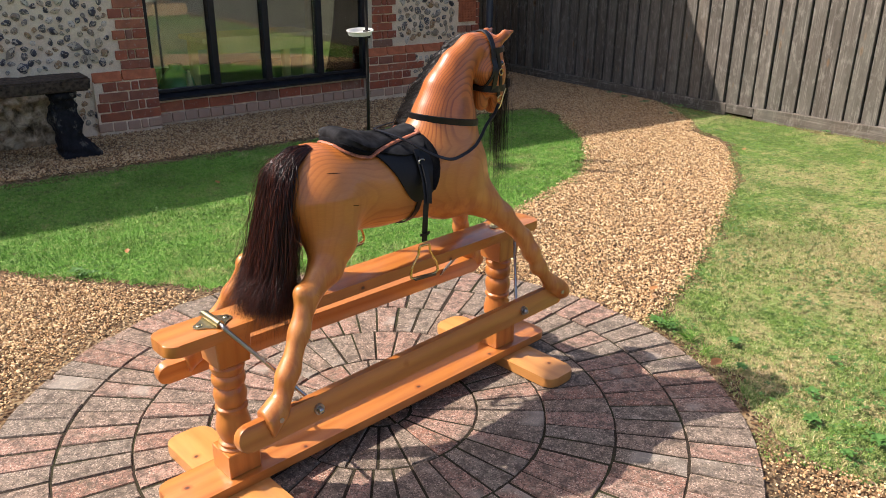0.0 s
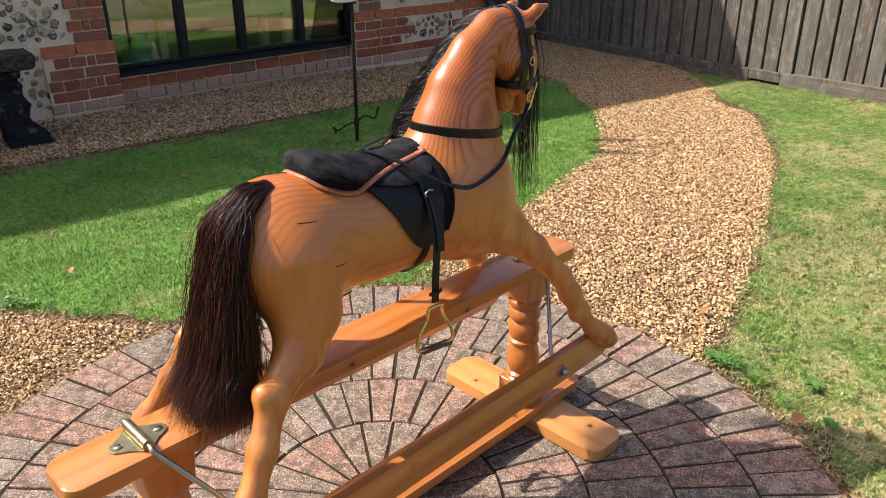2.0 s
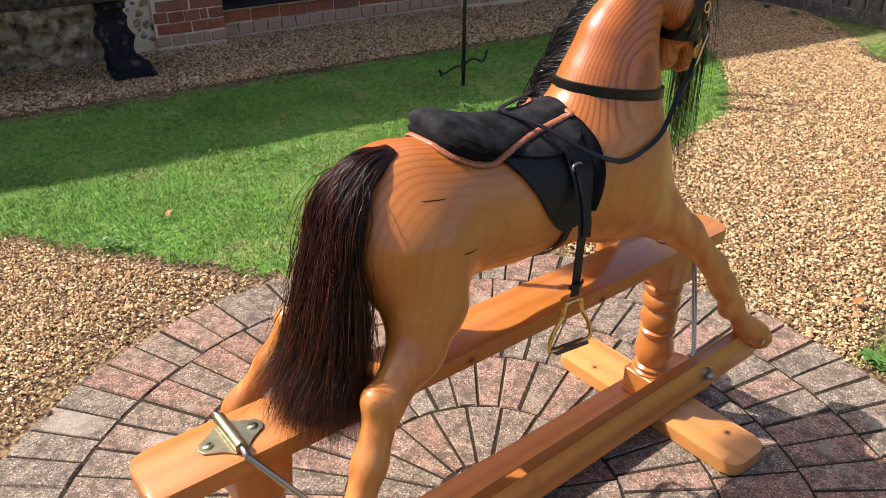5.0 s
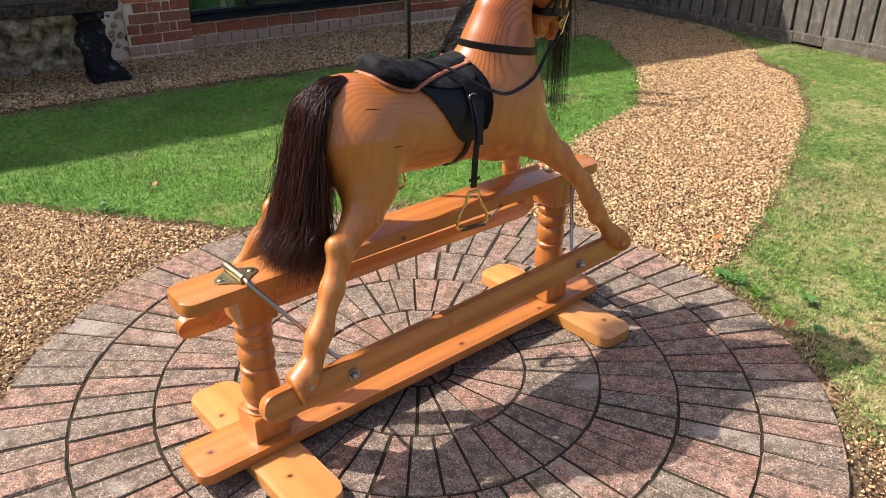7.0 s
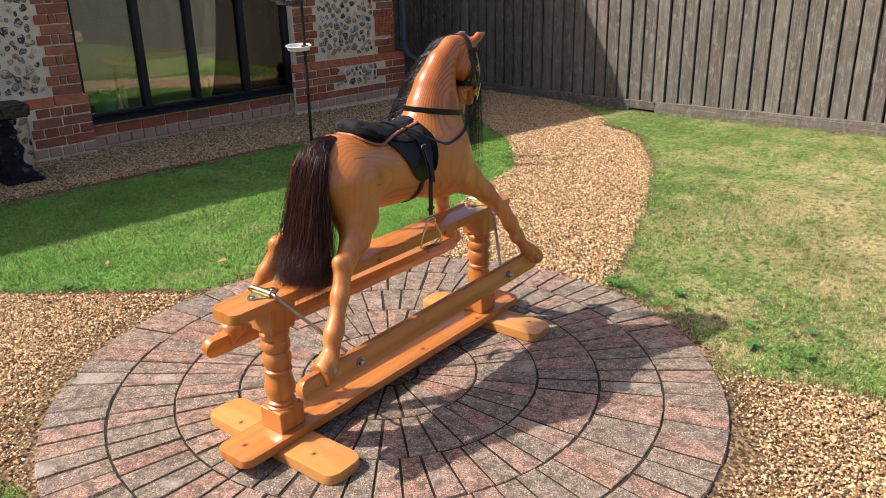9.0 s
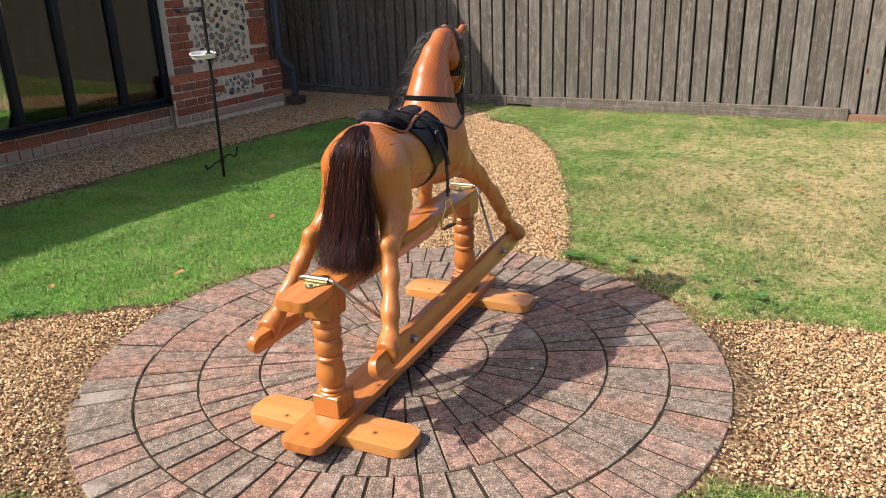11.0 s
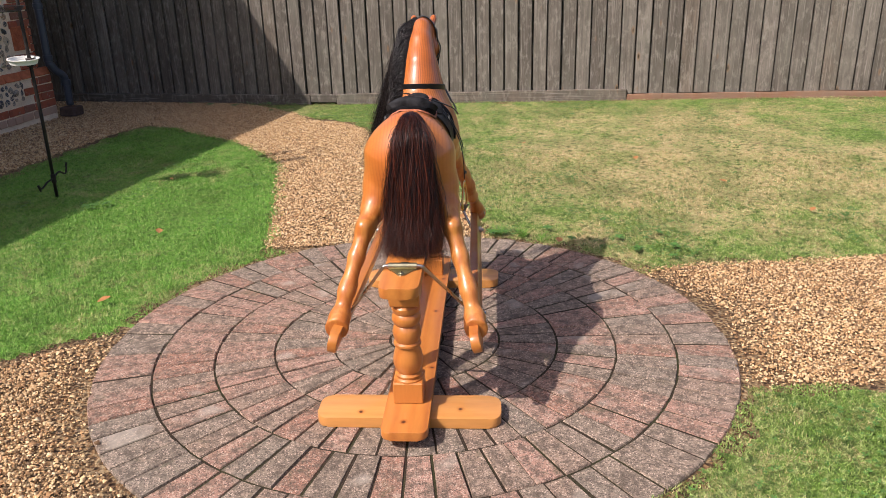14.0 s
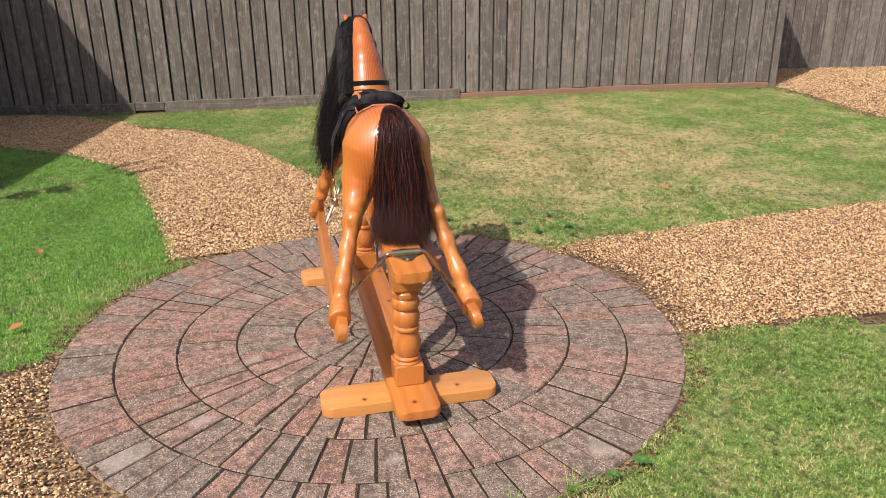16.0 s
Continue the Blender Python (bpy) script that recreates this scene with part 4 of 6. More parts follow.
def board_fence(name, m, boards, pitch, height, label, thick=0.021):
    """A close-boarded fence along its own +y, facing its own -x."""
    ob = thing(name, m)
    tagged(ob, label, "fence", kind="structure")
    # narrower than the pitch: open slots stand in for the dark overlap shadows
    meshes = [board_mesh(pitch - 0.009 - 0.002 * k, height + 0.012 * k, thick + 0.003 * k, k) for k in range(3)]
    proud = [board_mesh(pitch - 0.009 - 0.002 * k, height + 0.012 * k, thick + 0.001 + 0.003 * k, k) for k in range(3)]
    for y, z in boards:
        b = new("board", rng.choice(proud if y > 1.1 else meshes))
        b.parent = ob
        b.matrix_basis = pose(rng.uniform(-0.003, 0.003), y + rng.uniform(-0.002, 0.002), z + rng.uniform(-0.004, 0.004), rng.uniform(-0.12, 0.12), rng.uniform(-0.2, 0.2), rng.uniform(-0.8, 0.8))
    return ob


PITCH = 0.1365
rows = []
y = -2.00
while y < 9.0:
    rows.append((y, float(rise(FENCE_X, y)) + (0.045 if y < 1.15 else 0.086)))
    y += PITCH
fence = board_fence("fence_east", pose(FENCE_X, 0, 0), rows, PITCH, 1.85, "weathered grey close-boarded timber fence beside the lawn")
part("rail", boxed(0.012, 0.06, -2.05, 9.05, 0.45, 0.54), M_FENCE, fence)
part("rail", boxed(0.012, 0.06, -2.05, 9.05, 1.45, 1.54), M_FENCE, fence)
part("backing", boxed(0.062, 0.075, -2.05, 9.05, -0.1, 1.9), M_FENCE, fence)
for y0, y1, z0, z1, mat, label in ((1.13, 4.02, -0.06, 0.092, M_FENCE_RAIL, "thick grey gravel board"), (4.022, 4.30, 0.012, 0.091, M_FENCE_RAIL, ""), (4.302, 9.05, -0.12, 0.090, M_FENCE_RAIL, ""), (-2.06, 1.126, -0.05, 0.042, M_FENCE_RED, "thin red-brown gravel board")):
    bm = box(bmesh.new(), -0.054 if mat is M_FENCE_RAIL else -0.048, 0.010, y0, y1, z0, z1, 0.004, 1)
    bmesh.ops.subdivide_edges(bm, edges=[e for e in bm.edges if e.calc_length() > 0.25], cuts=14)
    for v in bm.verts:
        v.co.z += float(rise(FENCE_X, v.co.y)) + 0.003 * math.sin(9 * v.co.y)
    part("gravel_board", bm, mat, fence, label)
part("end_post", boxed(0.012, 0.10, -2.17, -2.06, -0.1, 1.95, bevel=0.006, seg=1), M_FENCE, fence)
back_rows = [(-7.0 + i * PITCH, 0.07) for i in range(44)]
far = board_fence("fence_far", pose(7.62, 0, 0), back_rows, PITCH, 1.85, "weathered grey close-boarded fence beyond the gravel yard")
ret = board_fence("fence_return", pose(FENCE_X + 0.10, -2.10, 0, 0, 0, 90), [(-0.07 - i * PITCH, 0.07) for i in range(10)], PITCH, 1.85, "short weathered fence return at the corner")
south = board_fence("fence_south", pose(-7.6, -6.6, 0, 0, 0, -90), [(0.3 + i * 0.19, 0.02) for i in range(80)], 0.19, 1.85, "weathered grey close-boarded fence at the end of the garden")
west = board_fence("fence_west", pose(-7.5, 0, 0, 0, 0, 180), [(-6.4 + i * 0.19, 0.02) for i in range(70)], 0.19, 1.85, "weathered grey close-boarded fence along the garden")


# ---- bird feeder pole ----
pole = thing("bird_feeder_pole", pose(2.700, 4.668, 0, 0.5, 0.6, 0))
tagged(pole, "thin dark iron bird feeder pole with white tray", "bird feeder")
part("shaft", tube(bmesh.new(), [(0, 0, -0.15), (0, 0, 0.5), (0.002, 0.012, 1.0), (0.0, 0.02, 2.12)], 0.0105, 10, up=(0, 1, 0)), M_RUST, pole, smooth=True)
for sgn in (-1, 1):
    part("foot_prong", tube(bmesh.new(), spline([(0, 0, 0.115), (sgn * 0.07, sgn * 0.01, 0.125 + 0.015 * sgn), (sgn * 0.14, sgn * 0.02, 0.10 + 0.012 * sgn), (sgn * 0.172, sgn * 0.024, 0.115 + 0.03 * (sgn + 1)), (sgn * 0.155, sgn * 0.022, 0.150 if sgn > 0 else 0.075)], 22), 0.0058, 8, up=(0, 1, 0)), M_RUST, pole, smooth=True)
part("joint", lathe(bmesh.new(), [(0.0105, 0.085), (0.015, 0.09), (0.015, 0.14), (0.0105, 0.145)], 0, 0, 12), M_RUST, pole, angle=40)
tray = part("tray", lathe(bmesh.new(), [(0.066, -0.014), (0.075, -0.013), (0.081, 0.012), (0.088, 0.013), (0.088, 0.017), (0.079, 0.017), (0.071, -0.006), (0.001, -0.008)], 0, 0, 30), M_WHITE, pole, "off-white plastic tray", angle=50)
tray.matrix_basis = pose(-0.045, 0.012, 0.835, 3, -4, 0)
part("tray_clip", boxed(-0.018, 0.018, -0.018, 0.022, 0.800, 0.850, bevel=0.003, seg=1), M_RUST, pole)
mesh_tray = bmesh.new()
for i in range(5):
    zz = 1.122 + 0.006 * i
    tube(mesh_tray, [(-0.125 + (0.078 + 0.006 * i) * math.cos(a), (0.078 + 0.006 * i) * math.sin(a), zz) for a in np.linspace(0, 2 * np.pi, 25)[:-1]], 0.0022, 5, closed=True)
for i in range(-3, 4):
    w = math.sqrt(0.078 ** 2 - (0.024 * i) ** 2)
    tube(mesh_tray, [(-0.125 + 0.024 * i, -w, 1.122), (-0.125 + 0.024 * i, w, 1.122)], 0.0018, 5)
    tube(mesh_tray, [(-0.125 - w, 0.024 * i, 1.122), (-0.125 + w, 0.024 * i, 1.122)], 0.0018, 5)
tube(mesh_tray, [(-0.045, 0, 1.13), (0, 0.012, 1.13)], 0.004, 6)
part("wire_tray", mesh_tray, M_RUST, pole, "dark wire mesh tray")
part("tray_plate", lathe(bmesh.new(), [(0.001, 1.117), (0.076, 1.117), (0.078, 1.120), (0.001, 1.120)], -0.125, 0.0, 24), M_RUST, pole)
for sgn in (-1, 1):
    arm = spline([(0, 0.02, 1.90), (sgn * 0.03, 0.02 + sgn * 0.03, 1.99), (sgn * 0.07, 0.02 + sgn * 0.07, 2.01), (sgn * 0.094, 0.02 + sgn * 0.094, 1.95), (sgn * 0.094, 0.02 + sgn * 0.094, 1.88)], 20)
    part("top_hook", tube(bmesh.new(), arm, 0.0058, 8, up=(0.7, -0.7, 0)), M_RUST, pole, smooth=True)


def hanging_feeder(place):
    """A seed feeder: a tube between a cap and a dish, with a wire handle."""
    ob = thing("hanging_bird_feeder", pose(*place))
    tagged(ob, "dark tubular bird feeder hanging from the iron pole", "bird feeder", group="hanging feeders")
    part("seed_tube", lathe(bmesh.new(), [(0.030, 0.03), (0.030, 0.24)], 0, 0, 16), M_RUST, ob, smooth=False)
    part("cap", lathe(bmesh.new(), [(0.040, 0.235), (0.038, 0.252), (0.014, 0.278), (0.003, 0.282)], 0, 0, 16), M_RUST, ob, angle=40)
    part("dish", lathe(bmesh.new(), [(0.026, 0.0), (0.046, 0.012), (0.050, 0.030), (0.046, 0.030), (0.030, 0.022)], 0, 0, 16), M_RUST, ob, angle=40)
    part("wire_handle", tube(bmesh.new(), spline([(-0.036, 0, 0.245), (-0.026, 0, 0.30), (0, 0, 0.335), (0.026, 0, 0.30), (0.036, 0, 0.245)], 16), 0.0018, 6, up=(0, 1, 0)), M_RUST, ob)


for sgn in (-1, 1):
    hanging_feeder((2.700 + 0.02 + sgn * 0.094, 4.668 + 0.005 + sgn * 0.094, 1.552))


# ---- old garden bench by the wall ----
bench = thing("garden_bench", HOUSE @ pose(-0.130, -0.465, 0, 0, 0, -3))
tagged(bench, "old black stone garden bench with a worn lichened slab", "bench")
slab = outline(bmesh.new(), rounded(-1.42, 0.0, -0.155, 0.155, 0.03), 0.448, 0.532, 0.0)
for v in slab.verts:
    if v.co.z < 0.48:
        v.co.x, v.co.y = -0.71 + (v.co.x + 0.71) * 0.985, v.co.y * 0.93
bmesh.ops.subdivide_edges(slab, edges=[e for e in slab.edges if e.calc_length() > 0.3], cuts=18)
bmesh.ops.bevel(slab, geom=[e for e in slab.edges if abs(e.verts[0].co.z - e.verts[1].co.z) < 1e-4 and e.is_manifold and abs(e.calc_face_angle(0)) > 0.6], offset=0.012, segments=2, affect="EDGES")
for v in slab.verts:
    v.co += Vector((0, 1, 1)) * 0.006 * noise.noise(v.co * 16) + Vector((0, 0, 1)) * 0.002 * noise.noise(v.co * 4)
part("slab", slab, M_BENCHTOP, bench, angle=50)


def bench_leg(x):
    """A carved scroll leg: a narrow waist swelling to a foot."""
    bm = bmesh.new()
    rows = []
    for z, fx0, fx1, fy0, fy1 in ((0.0, -0.17, 0.085, -0.135, 0.135), (0.02, -0.17, 0.085, -0.135, 0.135), (0.05, -0.16, 0.05, -0.12, 0.12), (0.12, -0.165, -0.005, -0.105, 0.105), (0.20, -0.185, -0.015, -0.10, 0.10), (0.28, -0.200, -0.020, -0.095, 0.095), (0.33, -0.190, -0.030, -0.09, 0.09), (0.37, -0.160, -0.035, -0.10, 0.10), (0.395, -0.170, -0.030, -0.115, 0.115), (0.405, -0.185, -0.025, -0.125, 0.125), (0.438, -0.190, -0.020, -0.130, 0.130)):
        pts = rounded(x + fx0, x + fx1, fy0, fy1, 0.04)
        rows.append([bm.verts.new((a, b, z)) for a, b in pts])
    for a, b in zip(rows, rows[1:]):
        for i in range(len(a)):
            bm.faces.new((a[i], a[(i + 1) % len(a)], b[(i + 1) % len(a)], b[i]))
    bm.faces.new(rows[0][::-1]), bm.faces.new(rows[-1])
    bmesh.ops.subdivide_edges(bm, edges=list(bm.edges), cuts=2, use_grid_fill=True)
    bm.normal_update()
    for v in bm.verts:
        if 0.03 < v.co.z < 0.4:
            v.co += v.normal * (0.026 * noise.noise(v.co * 11) + 0.012 * noise.noise(v.co * 30)) + Vector((1, 1, 0)) * 0.012 * noise.noise(v.co * 22)
    return bm


for x in (-0.07, -1.12):
    part("leg", bench_leg(x), M_BENCHLEG, bench, "black scroll leg with a pale worn patch", smooth=True)


# ---- things behind the glass ----
table = thing("table", HOUSE @ pose(1.56, 0.50, -0.022, 0, 0, 2))
tagged(table, "pale wooden table standing inside behind the window", "table")
part("tabletop", boxed(-0.56, 0.56, -0.24, 0.24, 0.615, 0.655, bevel=0.004, seg=1), M_PALEWOOD, table)
part("apron", boxed(-0.50, 0.50, -0.215, -0.190, 0.51, 0.614), M_PALEWOOD, table)
part("apron", boxed(-0.50, 0.50, 0.190, 0.215, 0.51, 0.614), M_PALEWOOD, table)
for sx in (-0.46, 0.46):
    for sy in (-0.195, 0.195):
        part("leg", boxed(sx - 0.033, sx + 0.033, sy - 0.033, sy + 0.033, 0, 0.614, bevel=0.004, seg=1), M_PALEWOOD, table)
vase = thing("vase", HOUSE @ pose(0.80, 0.36, 0.060))
tagged(vase, "round green glazed vase with a cream tassel, indoors by the window", "vase")
part("bowl", lathe(bmesh.new(), [(0.06, 0.0), (0.10, 0.03), (0.145, 0.11), (0.155, 0.18), (0.13, 0.26), (0.075, 0.32), (0.05, 0.345), (0.06, 0.37), (0.052, 0.37), (0.044, 0.34)], 0, 0, 28), M_GREENGLAZE, vase, smooth=True)
part("tassel", lathe(bmesh.new(), [(0.008, 0.33), (0.016, 0.30), (0.022, 0.26), (0.040, 0.15), (0.044, 0.14)], 0.055, -0.135, 14), M_TASSEL, vase, "cream tassel", smooth=True)


# ---- the rocking horse ----
HORSE = pose(1.160, 1.943, 0, 0, 0, 8.3)
horse = thing("rocking_horse", HORSE)
tagged(horse, "varnished pine rocking horse with black saddle on a turned-post swing stand", "rocking horse")


# the stand
def plank(name, x0, x1, y0, y1, z0, z1, r, mat, label=""):
    return part(name, outline(bmesh.new(), rounded(x0, x1, y0, y1, r, 6), z0, z1, 0.006), mat, horse, label, angle=35)


FEET = (-0.535, 0.535)
for fx in FEET:
    plank("cross_foot", fx - 0.067, fx + 0.067, -0.283, 0.283, 0.0, 0.034, 0.036, M_PINE_FOOT, "pale pine cross foot with rounded corners")
plank("base_beam", -0.722, 0.700, -0.069, 0.069, 0.0345, 0.062, 0.028, M_PINE_FLAT)
plank("top_beam", -0.690, 0.652, -0.056, 0.056, 0.466, 0.498, 0.028, M_PINE_FLAT)


def post_bm(cx):
    """A post turned between a square plinth and a square head."""
    bm = bmesh.new()
    box(bm, cx - 0.046, cx + 0.046, -0.046, 0.046, 0.0622, 0.132, 0.003, 1)
    box(bm, cx - 0.049, cx + 0.049, -0.049, 0.049, 0.386, 0.4658, 0.003, 1)
    for v in bm.verts:
        if 0.30 < v.co.z < 0.41:
            v.co.x, v.co.y = cx + (v.co.x - cx) * 0.90, v.co.y * 0.90
    rings = [(0.046, 0.124), (0.046, 0.136), (0.040, 0.141), (0.043, 0.146), (0.043, 0.150), (0.036, 0.156), (0.040, 0.165), (0.046, 0.185), (0.046, 0.200), (0.041, 0.225), (0.036, 0.238), (0.036, 0.243), (0.042, 0.247), (0.042, 0.254), (0.036, 0.259), (0.041, 0.272), (0.044, 0.290), (0.040, 0.306), (0.034, 0.314), (0.040, 0.319), (0.044, 0.330), (0.043, 0.344), (0.037, 0.352), (0.041, 0.358), (0.044, 0.368), (0.044, 0.374), (0.039, 0.381), (0.043, 0.390), (0.041, 0.400)]
    lathe(bm, rings, cx, 0.0, 28)
    return bm


for fx in (-0.520, 0.505):
    part("post", post_bm(fx), M_PINE_POST, horse, "turned pine post with a square plinth", angle=35)


def swing_rail(s):
    """The rail that carries the hooves, leaning out like the legs."""
    bm = outline(bmesh.new(), rounded(-0.622, 0.606, -0.032, 0.032, 0.029, 6), -0.014, 0.014, 0.005, "xz")
    bmesh.ops.transform(bm, matrix=Matrix.Translation((0, s * 0.198, 0.288)) @ Matrix.Rotation(radians(s * -1.1), 4, "Z") @ Matrix.Rotation(radians(s * 13), 4, "X"), verts=bm.verts)
    return bm


for s in (-1, 1):
    part("rail", swing_rail(s), M_PINE_SIDE, horse, "long pine rail under the hooves", angle=35)
    for bx in (-0.398, 0.402):
        by = 0.198 - 0.0192 * bx
        bolt = part("bolt", tube(bmesh.new(), [(bx, s * (by + 0.011), 0.289), (bx, s * (by + 0.0192), 0.2885), (bx, s * (by + 0.0197), 0.2885)], 0.0145, 16, up=(0, 0, 1)), M_STEEL, horse, "steel washer and domed nut", smooth=False)
        nut = lathe(bmesh.new(), [(0.0088, 0.0), (0.0088, 0.006), (0.0075, 0.010), (0.005, 0.0125), (0.002, 0.0135)], 0, 0, 12)
        bmesh.ops.transform(nut, matrix=Matrix.Translation((bx, s * (by + 0.0195), 0.2882)) @ Matrix.Rotation(radians(s * -90), 4, "X"), verts=nut.verts)
        part("nut", nut, M_STEEL, bolt, smooth=True)

# swing irons: a lozenge plate with a sleeve on the beam, a cranked rod down to each rail
for bx, end in ((-0.546, -0.398), (0.512, 0.402)):
    lobes = [(0.052, 0.0), (0.048, 0.011), (0.037, 0.017), (0.026, 0.022), (0.016, 0.032), (0.009, 0.040)]
    half = lobes + [(-a, b) for a, b in lobes[:0:-1]] + [(-0.052, 0.0)]
    rim = half + [(a, -b) for a, b in half[-2:0:-1]]
    bracket = part("bracket", outline(bmesh.new(), [(bx + a, b) for a, b in rim], 0.4985, 0.5018, 0.001), M_BRASS_DULL, horse, "dull green-gold plated hinge plate")
    part("sleeve", tube(bmesh.new(), [(bx, -0.041, 0.5085), (bx, 0.041, 0.5085)], 0.0100, 14), M_BRASS_DULL, bracket, angle=50)
    for sx in (-0.036, 0.036):
        screw = part("screw", lathe(bmesh.new(), [(0.0085, 0.5019), (0.0080, 0.5032), (0.0045, 0.5048), (0.0015, 0.5053)], bx + sx, 0.0, 14), M_BRASS_DULL, bracket, smooth=True)
        part("slot", boxed(bx + sx - 0.0050, bx + sx + 0.0050, -0.0009, 0.0009, 0.5040, 0.5056), M_SCREWSLOT, screw)
    for s in (-1, 1):
        by = 0.198 - 0.0192 * end
        a, b = np.array((bx, s * 0.058, 0.5045)), np.array((end, s * (by - 0.018), 0.298))
        rod = spline([(bx, s * 0.035, 0.5085), (bx, s * 0.050, 0.5085), a] + [a + (b - a) * f for f in (0.06, 0.5, 0.94)] + [b, (end, s * (by - 0.008), 0.291), (end, s * (by + 0.004), 0.289)], 54)
        part("swing_rod", tube(bmesh.new(), rod, 0.0052, 10, up=(1, 0, 0.2)), M_STEEL, horse, "bright steel swing rod", smooth=True)


# the carved body, a smooth union of limbs cut out of one field
def limb(P, a, b, ra, rb, ky=1.0):
    """Signed distance to a tapered limb between two points, squeezed sideways by ky."""
    k = np.array([1.0, 1.0 / ky, 1.0])
    a, b = np.array(a) * k, np.array(b) * k
    d = b - a
    Q = P * k - a
    h = np.clip((Q @ d) / (d @ d), 0, 1)
    return (np.linalg.norm(Q - h[..., None] * d, axis=-1) - (ra + (rb - ra) * h)) * min(1.0, ky)


def blend(a, b, k):
    h = np.clip(0.5 + 0.5 * (b - a) / k, 0, 1)
    return b + (a - b) * h - k * h * (1 - h)


def chain(P, pts, ky=1.0, k=0.012):
    out = None
    for (a, ra), (b, rb) in zip(pts, pts[1:]):
        d = limb(P, a, b, ra, rb, ky)
        out = d if out is None else blend(out, d, k)
    return out


REAR_LEG = [((-0.236, 0.058, 0.745), 0.096), ((-0.244, 0.088, 0.665), 0.066), ((-0.280, 0.113, 0.605), 0.043), ((-0.356, 0.136, 0.557), 0.0285), ((-0.402, 0.160, 0.480), 0.0245), ((-0.450, 0.182, 0.405), 0.0245), ((-0.478, 0.193, 0.365), 0.0215)]
REAR_HOOF = [((-0.480, 0.195, 0.356), 0.023), ((-0.508, 0.204, 0.326), 0.031), ((-0.546, 0.209, 0.302), 0.037)]
FORE_LEG = [((0.235, 0.055, 0.705), 0.082), ((0.320, 0.083, 0.650), 0.050), ((0.386, 0.111, 0.592), 0.034), ((0.460, 0.143, 0.505), 0.0245), ((0.486, 0.162, 0.447), 0.0235), ((0.518, 0.178, 0.388), 0.0200)]
FORE_HOOF = [((0.526, 0.183, 0.370), 0.0205), ((0.556, 0.192, 0.332), 0.027), ((0.600, 0.197, 0.300), 0.034)]


def horse_field(P):
    M = P.copy()
    M[..., 1] = np.abs(M[..., 1])
    f = limb(P, (-0.228, 0, 0.766), (-0.02, 0, 0.750), 0.130, 0.114, 0.92)
    f = blend(f, limb(P, (-0.02, 0, 0.750), (0.22, 0, 0.747), 0.114, 0.138, 0.93), 0.03)
    f = blend(f, limb(P, (0.245, 0, 0.715), (0.292, 0, 0.702), 0.122, 0.099, 0.94), 0.04)
    neck = limb(P, (0.226, 0, 0.795), (0.240, 0, 0.890), 0.138, 0.104, 0.74)
    neck = blend(neck, limb(P, (0.240, 0, 0.890), (0.255, 0, 0.970), 0.104, 0.076, 0.76), 0.025)
    neck = blend(neck, limb(P, (0.255, 0, 0.970), (0.292, 0, 1.035), 0.076, 0.056, 0.76), 0.022)
    neck = blend(neck, limb(P, (0.292, 0, 1.035), (0.346, 0, 1.083), 0.056, 0.042, 0.76), 0.020)
    neck = blend(neck, limb(P, (0.346, 0, 1.083), (0.404, 0, 1.092), 0.042, 0.040, 0.80), 0.020)
    f = blend(f, neck, 0.05)
    head = limb(P, (0.408, 0, 1.066), (0.432, 0, 1.005), 0.062, 0.054, 0.80)
    head = blend(head, limb(P, (0.436, 0, 1.005), (0.448, 0, 0.940), 0.050, 0.038, 0.78), 0.015)
    head = blend(head, limb(M, (0.388, 0.022, 1.020), (0.404, 0.022, 0.985), 0.040, 0.035), 0.015)
    head = blend(head, limb(P, (0.446, 0, 0.940), (0.446, 0, 0.915), 0.036, 0.032, 0.85), 0.010)
    jaw = limb(P, (0.404, 0, 0.975), (0.398, 0, 0.922), 0.034, 0.026, 0.80)
    head = blend(head, jaw, 0.008)
    # the parted mouth
    head = np.maximum(head, -(np.maximum(np.abs((P[..., 0] - 0.420) + 0.25 * (P[..., 2] - 0.92)) - 0.0045, P[..., 2] - 0.938)))
    f = blend(f, head, 0.010)
    ear = limb(M, (0.424, 0.030, 1.098), (0.456, 0.037, 1.121), 0.017, 0.015, 0.8)
    ear = blend(ear, limb(M, (0.456, 0.037, 1.121), (0.485, 0.042, 1.130), 0.0135, 0.005, 0.8), 0.006)
    f = blend(f, ear, 0.010)
    f = blend(f, chain(M, REAR_LEG, 0.94, 0.02), 0.035)
    f = blend(f, chain(M, REAR_HOOF), 0.012)
    f = blend(f, chain(M, FORE_LEG, 0.94, 0.02), 0.035)
    f = blend(f, chain(M, FORE_HOOF), 0.012)
    # hock, knee and fetlock knobs
    for c, r in (((-0.374, 0.137, 0.572), 0.0180), ((0.478, 0.157, 0.462), 0.0250), ((-0.468, 0.188, 0.390), 0.0235), ((0.506, 0.173, 0.402), 0.0240), ((0.490, 0.174, 0.396), 0.015)):
        f = blend(f, np.linalg.norm(M - np.array(c), axis=-1) - r, 0.018)
    # mouth slit and nostril
    f = np.maximum(f, -(np.linalg.norm((M - np.array((0.470, 0.020, 0.930))) * (1, 1, 0.7), axis=-1) - 0.008))
    # the hooves end flat on the rails
    low = M[..., 2] - 0.262
    f = np.where(np.abs(M[..., 0]) > 0.43, np.maximum(f, -low), f)
    # and their soles are cut off flat
    f = np.maximum(f, -0.545 - 0.22 * (M[..., 2] - 0.31) - M[..., 0])
    return np.maximum(f, M[..., 0] - 0.608 + 0.10 * (M[..., 2] - 0.31))


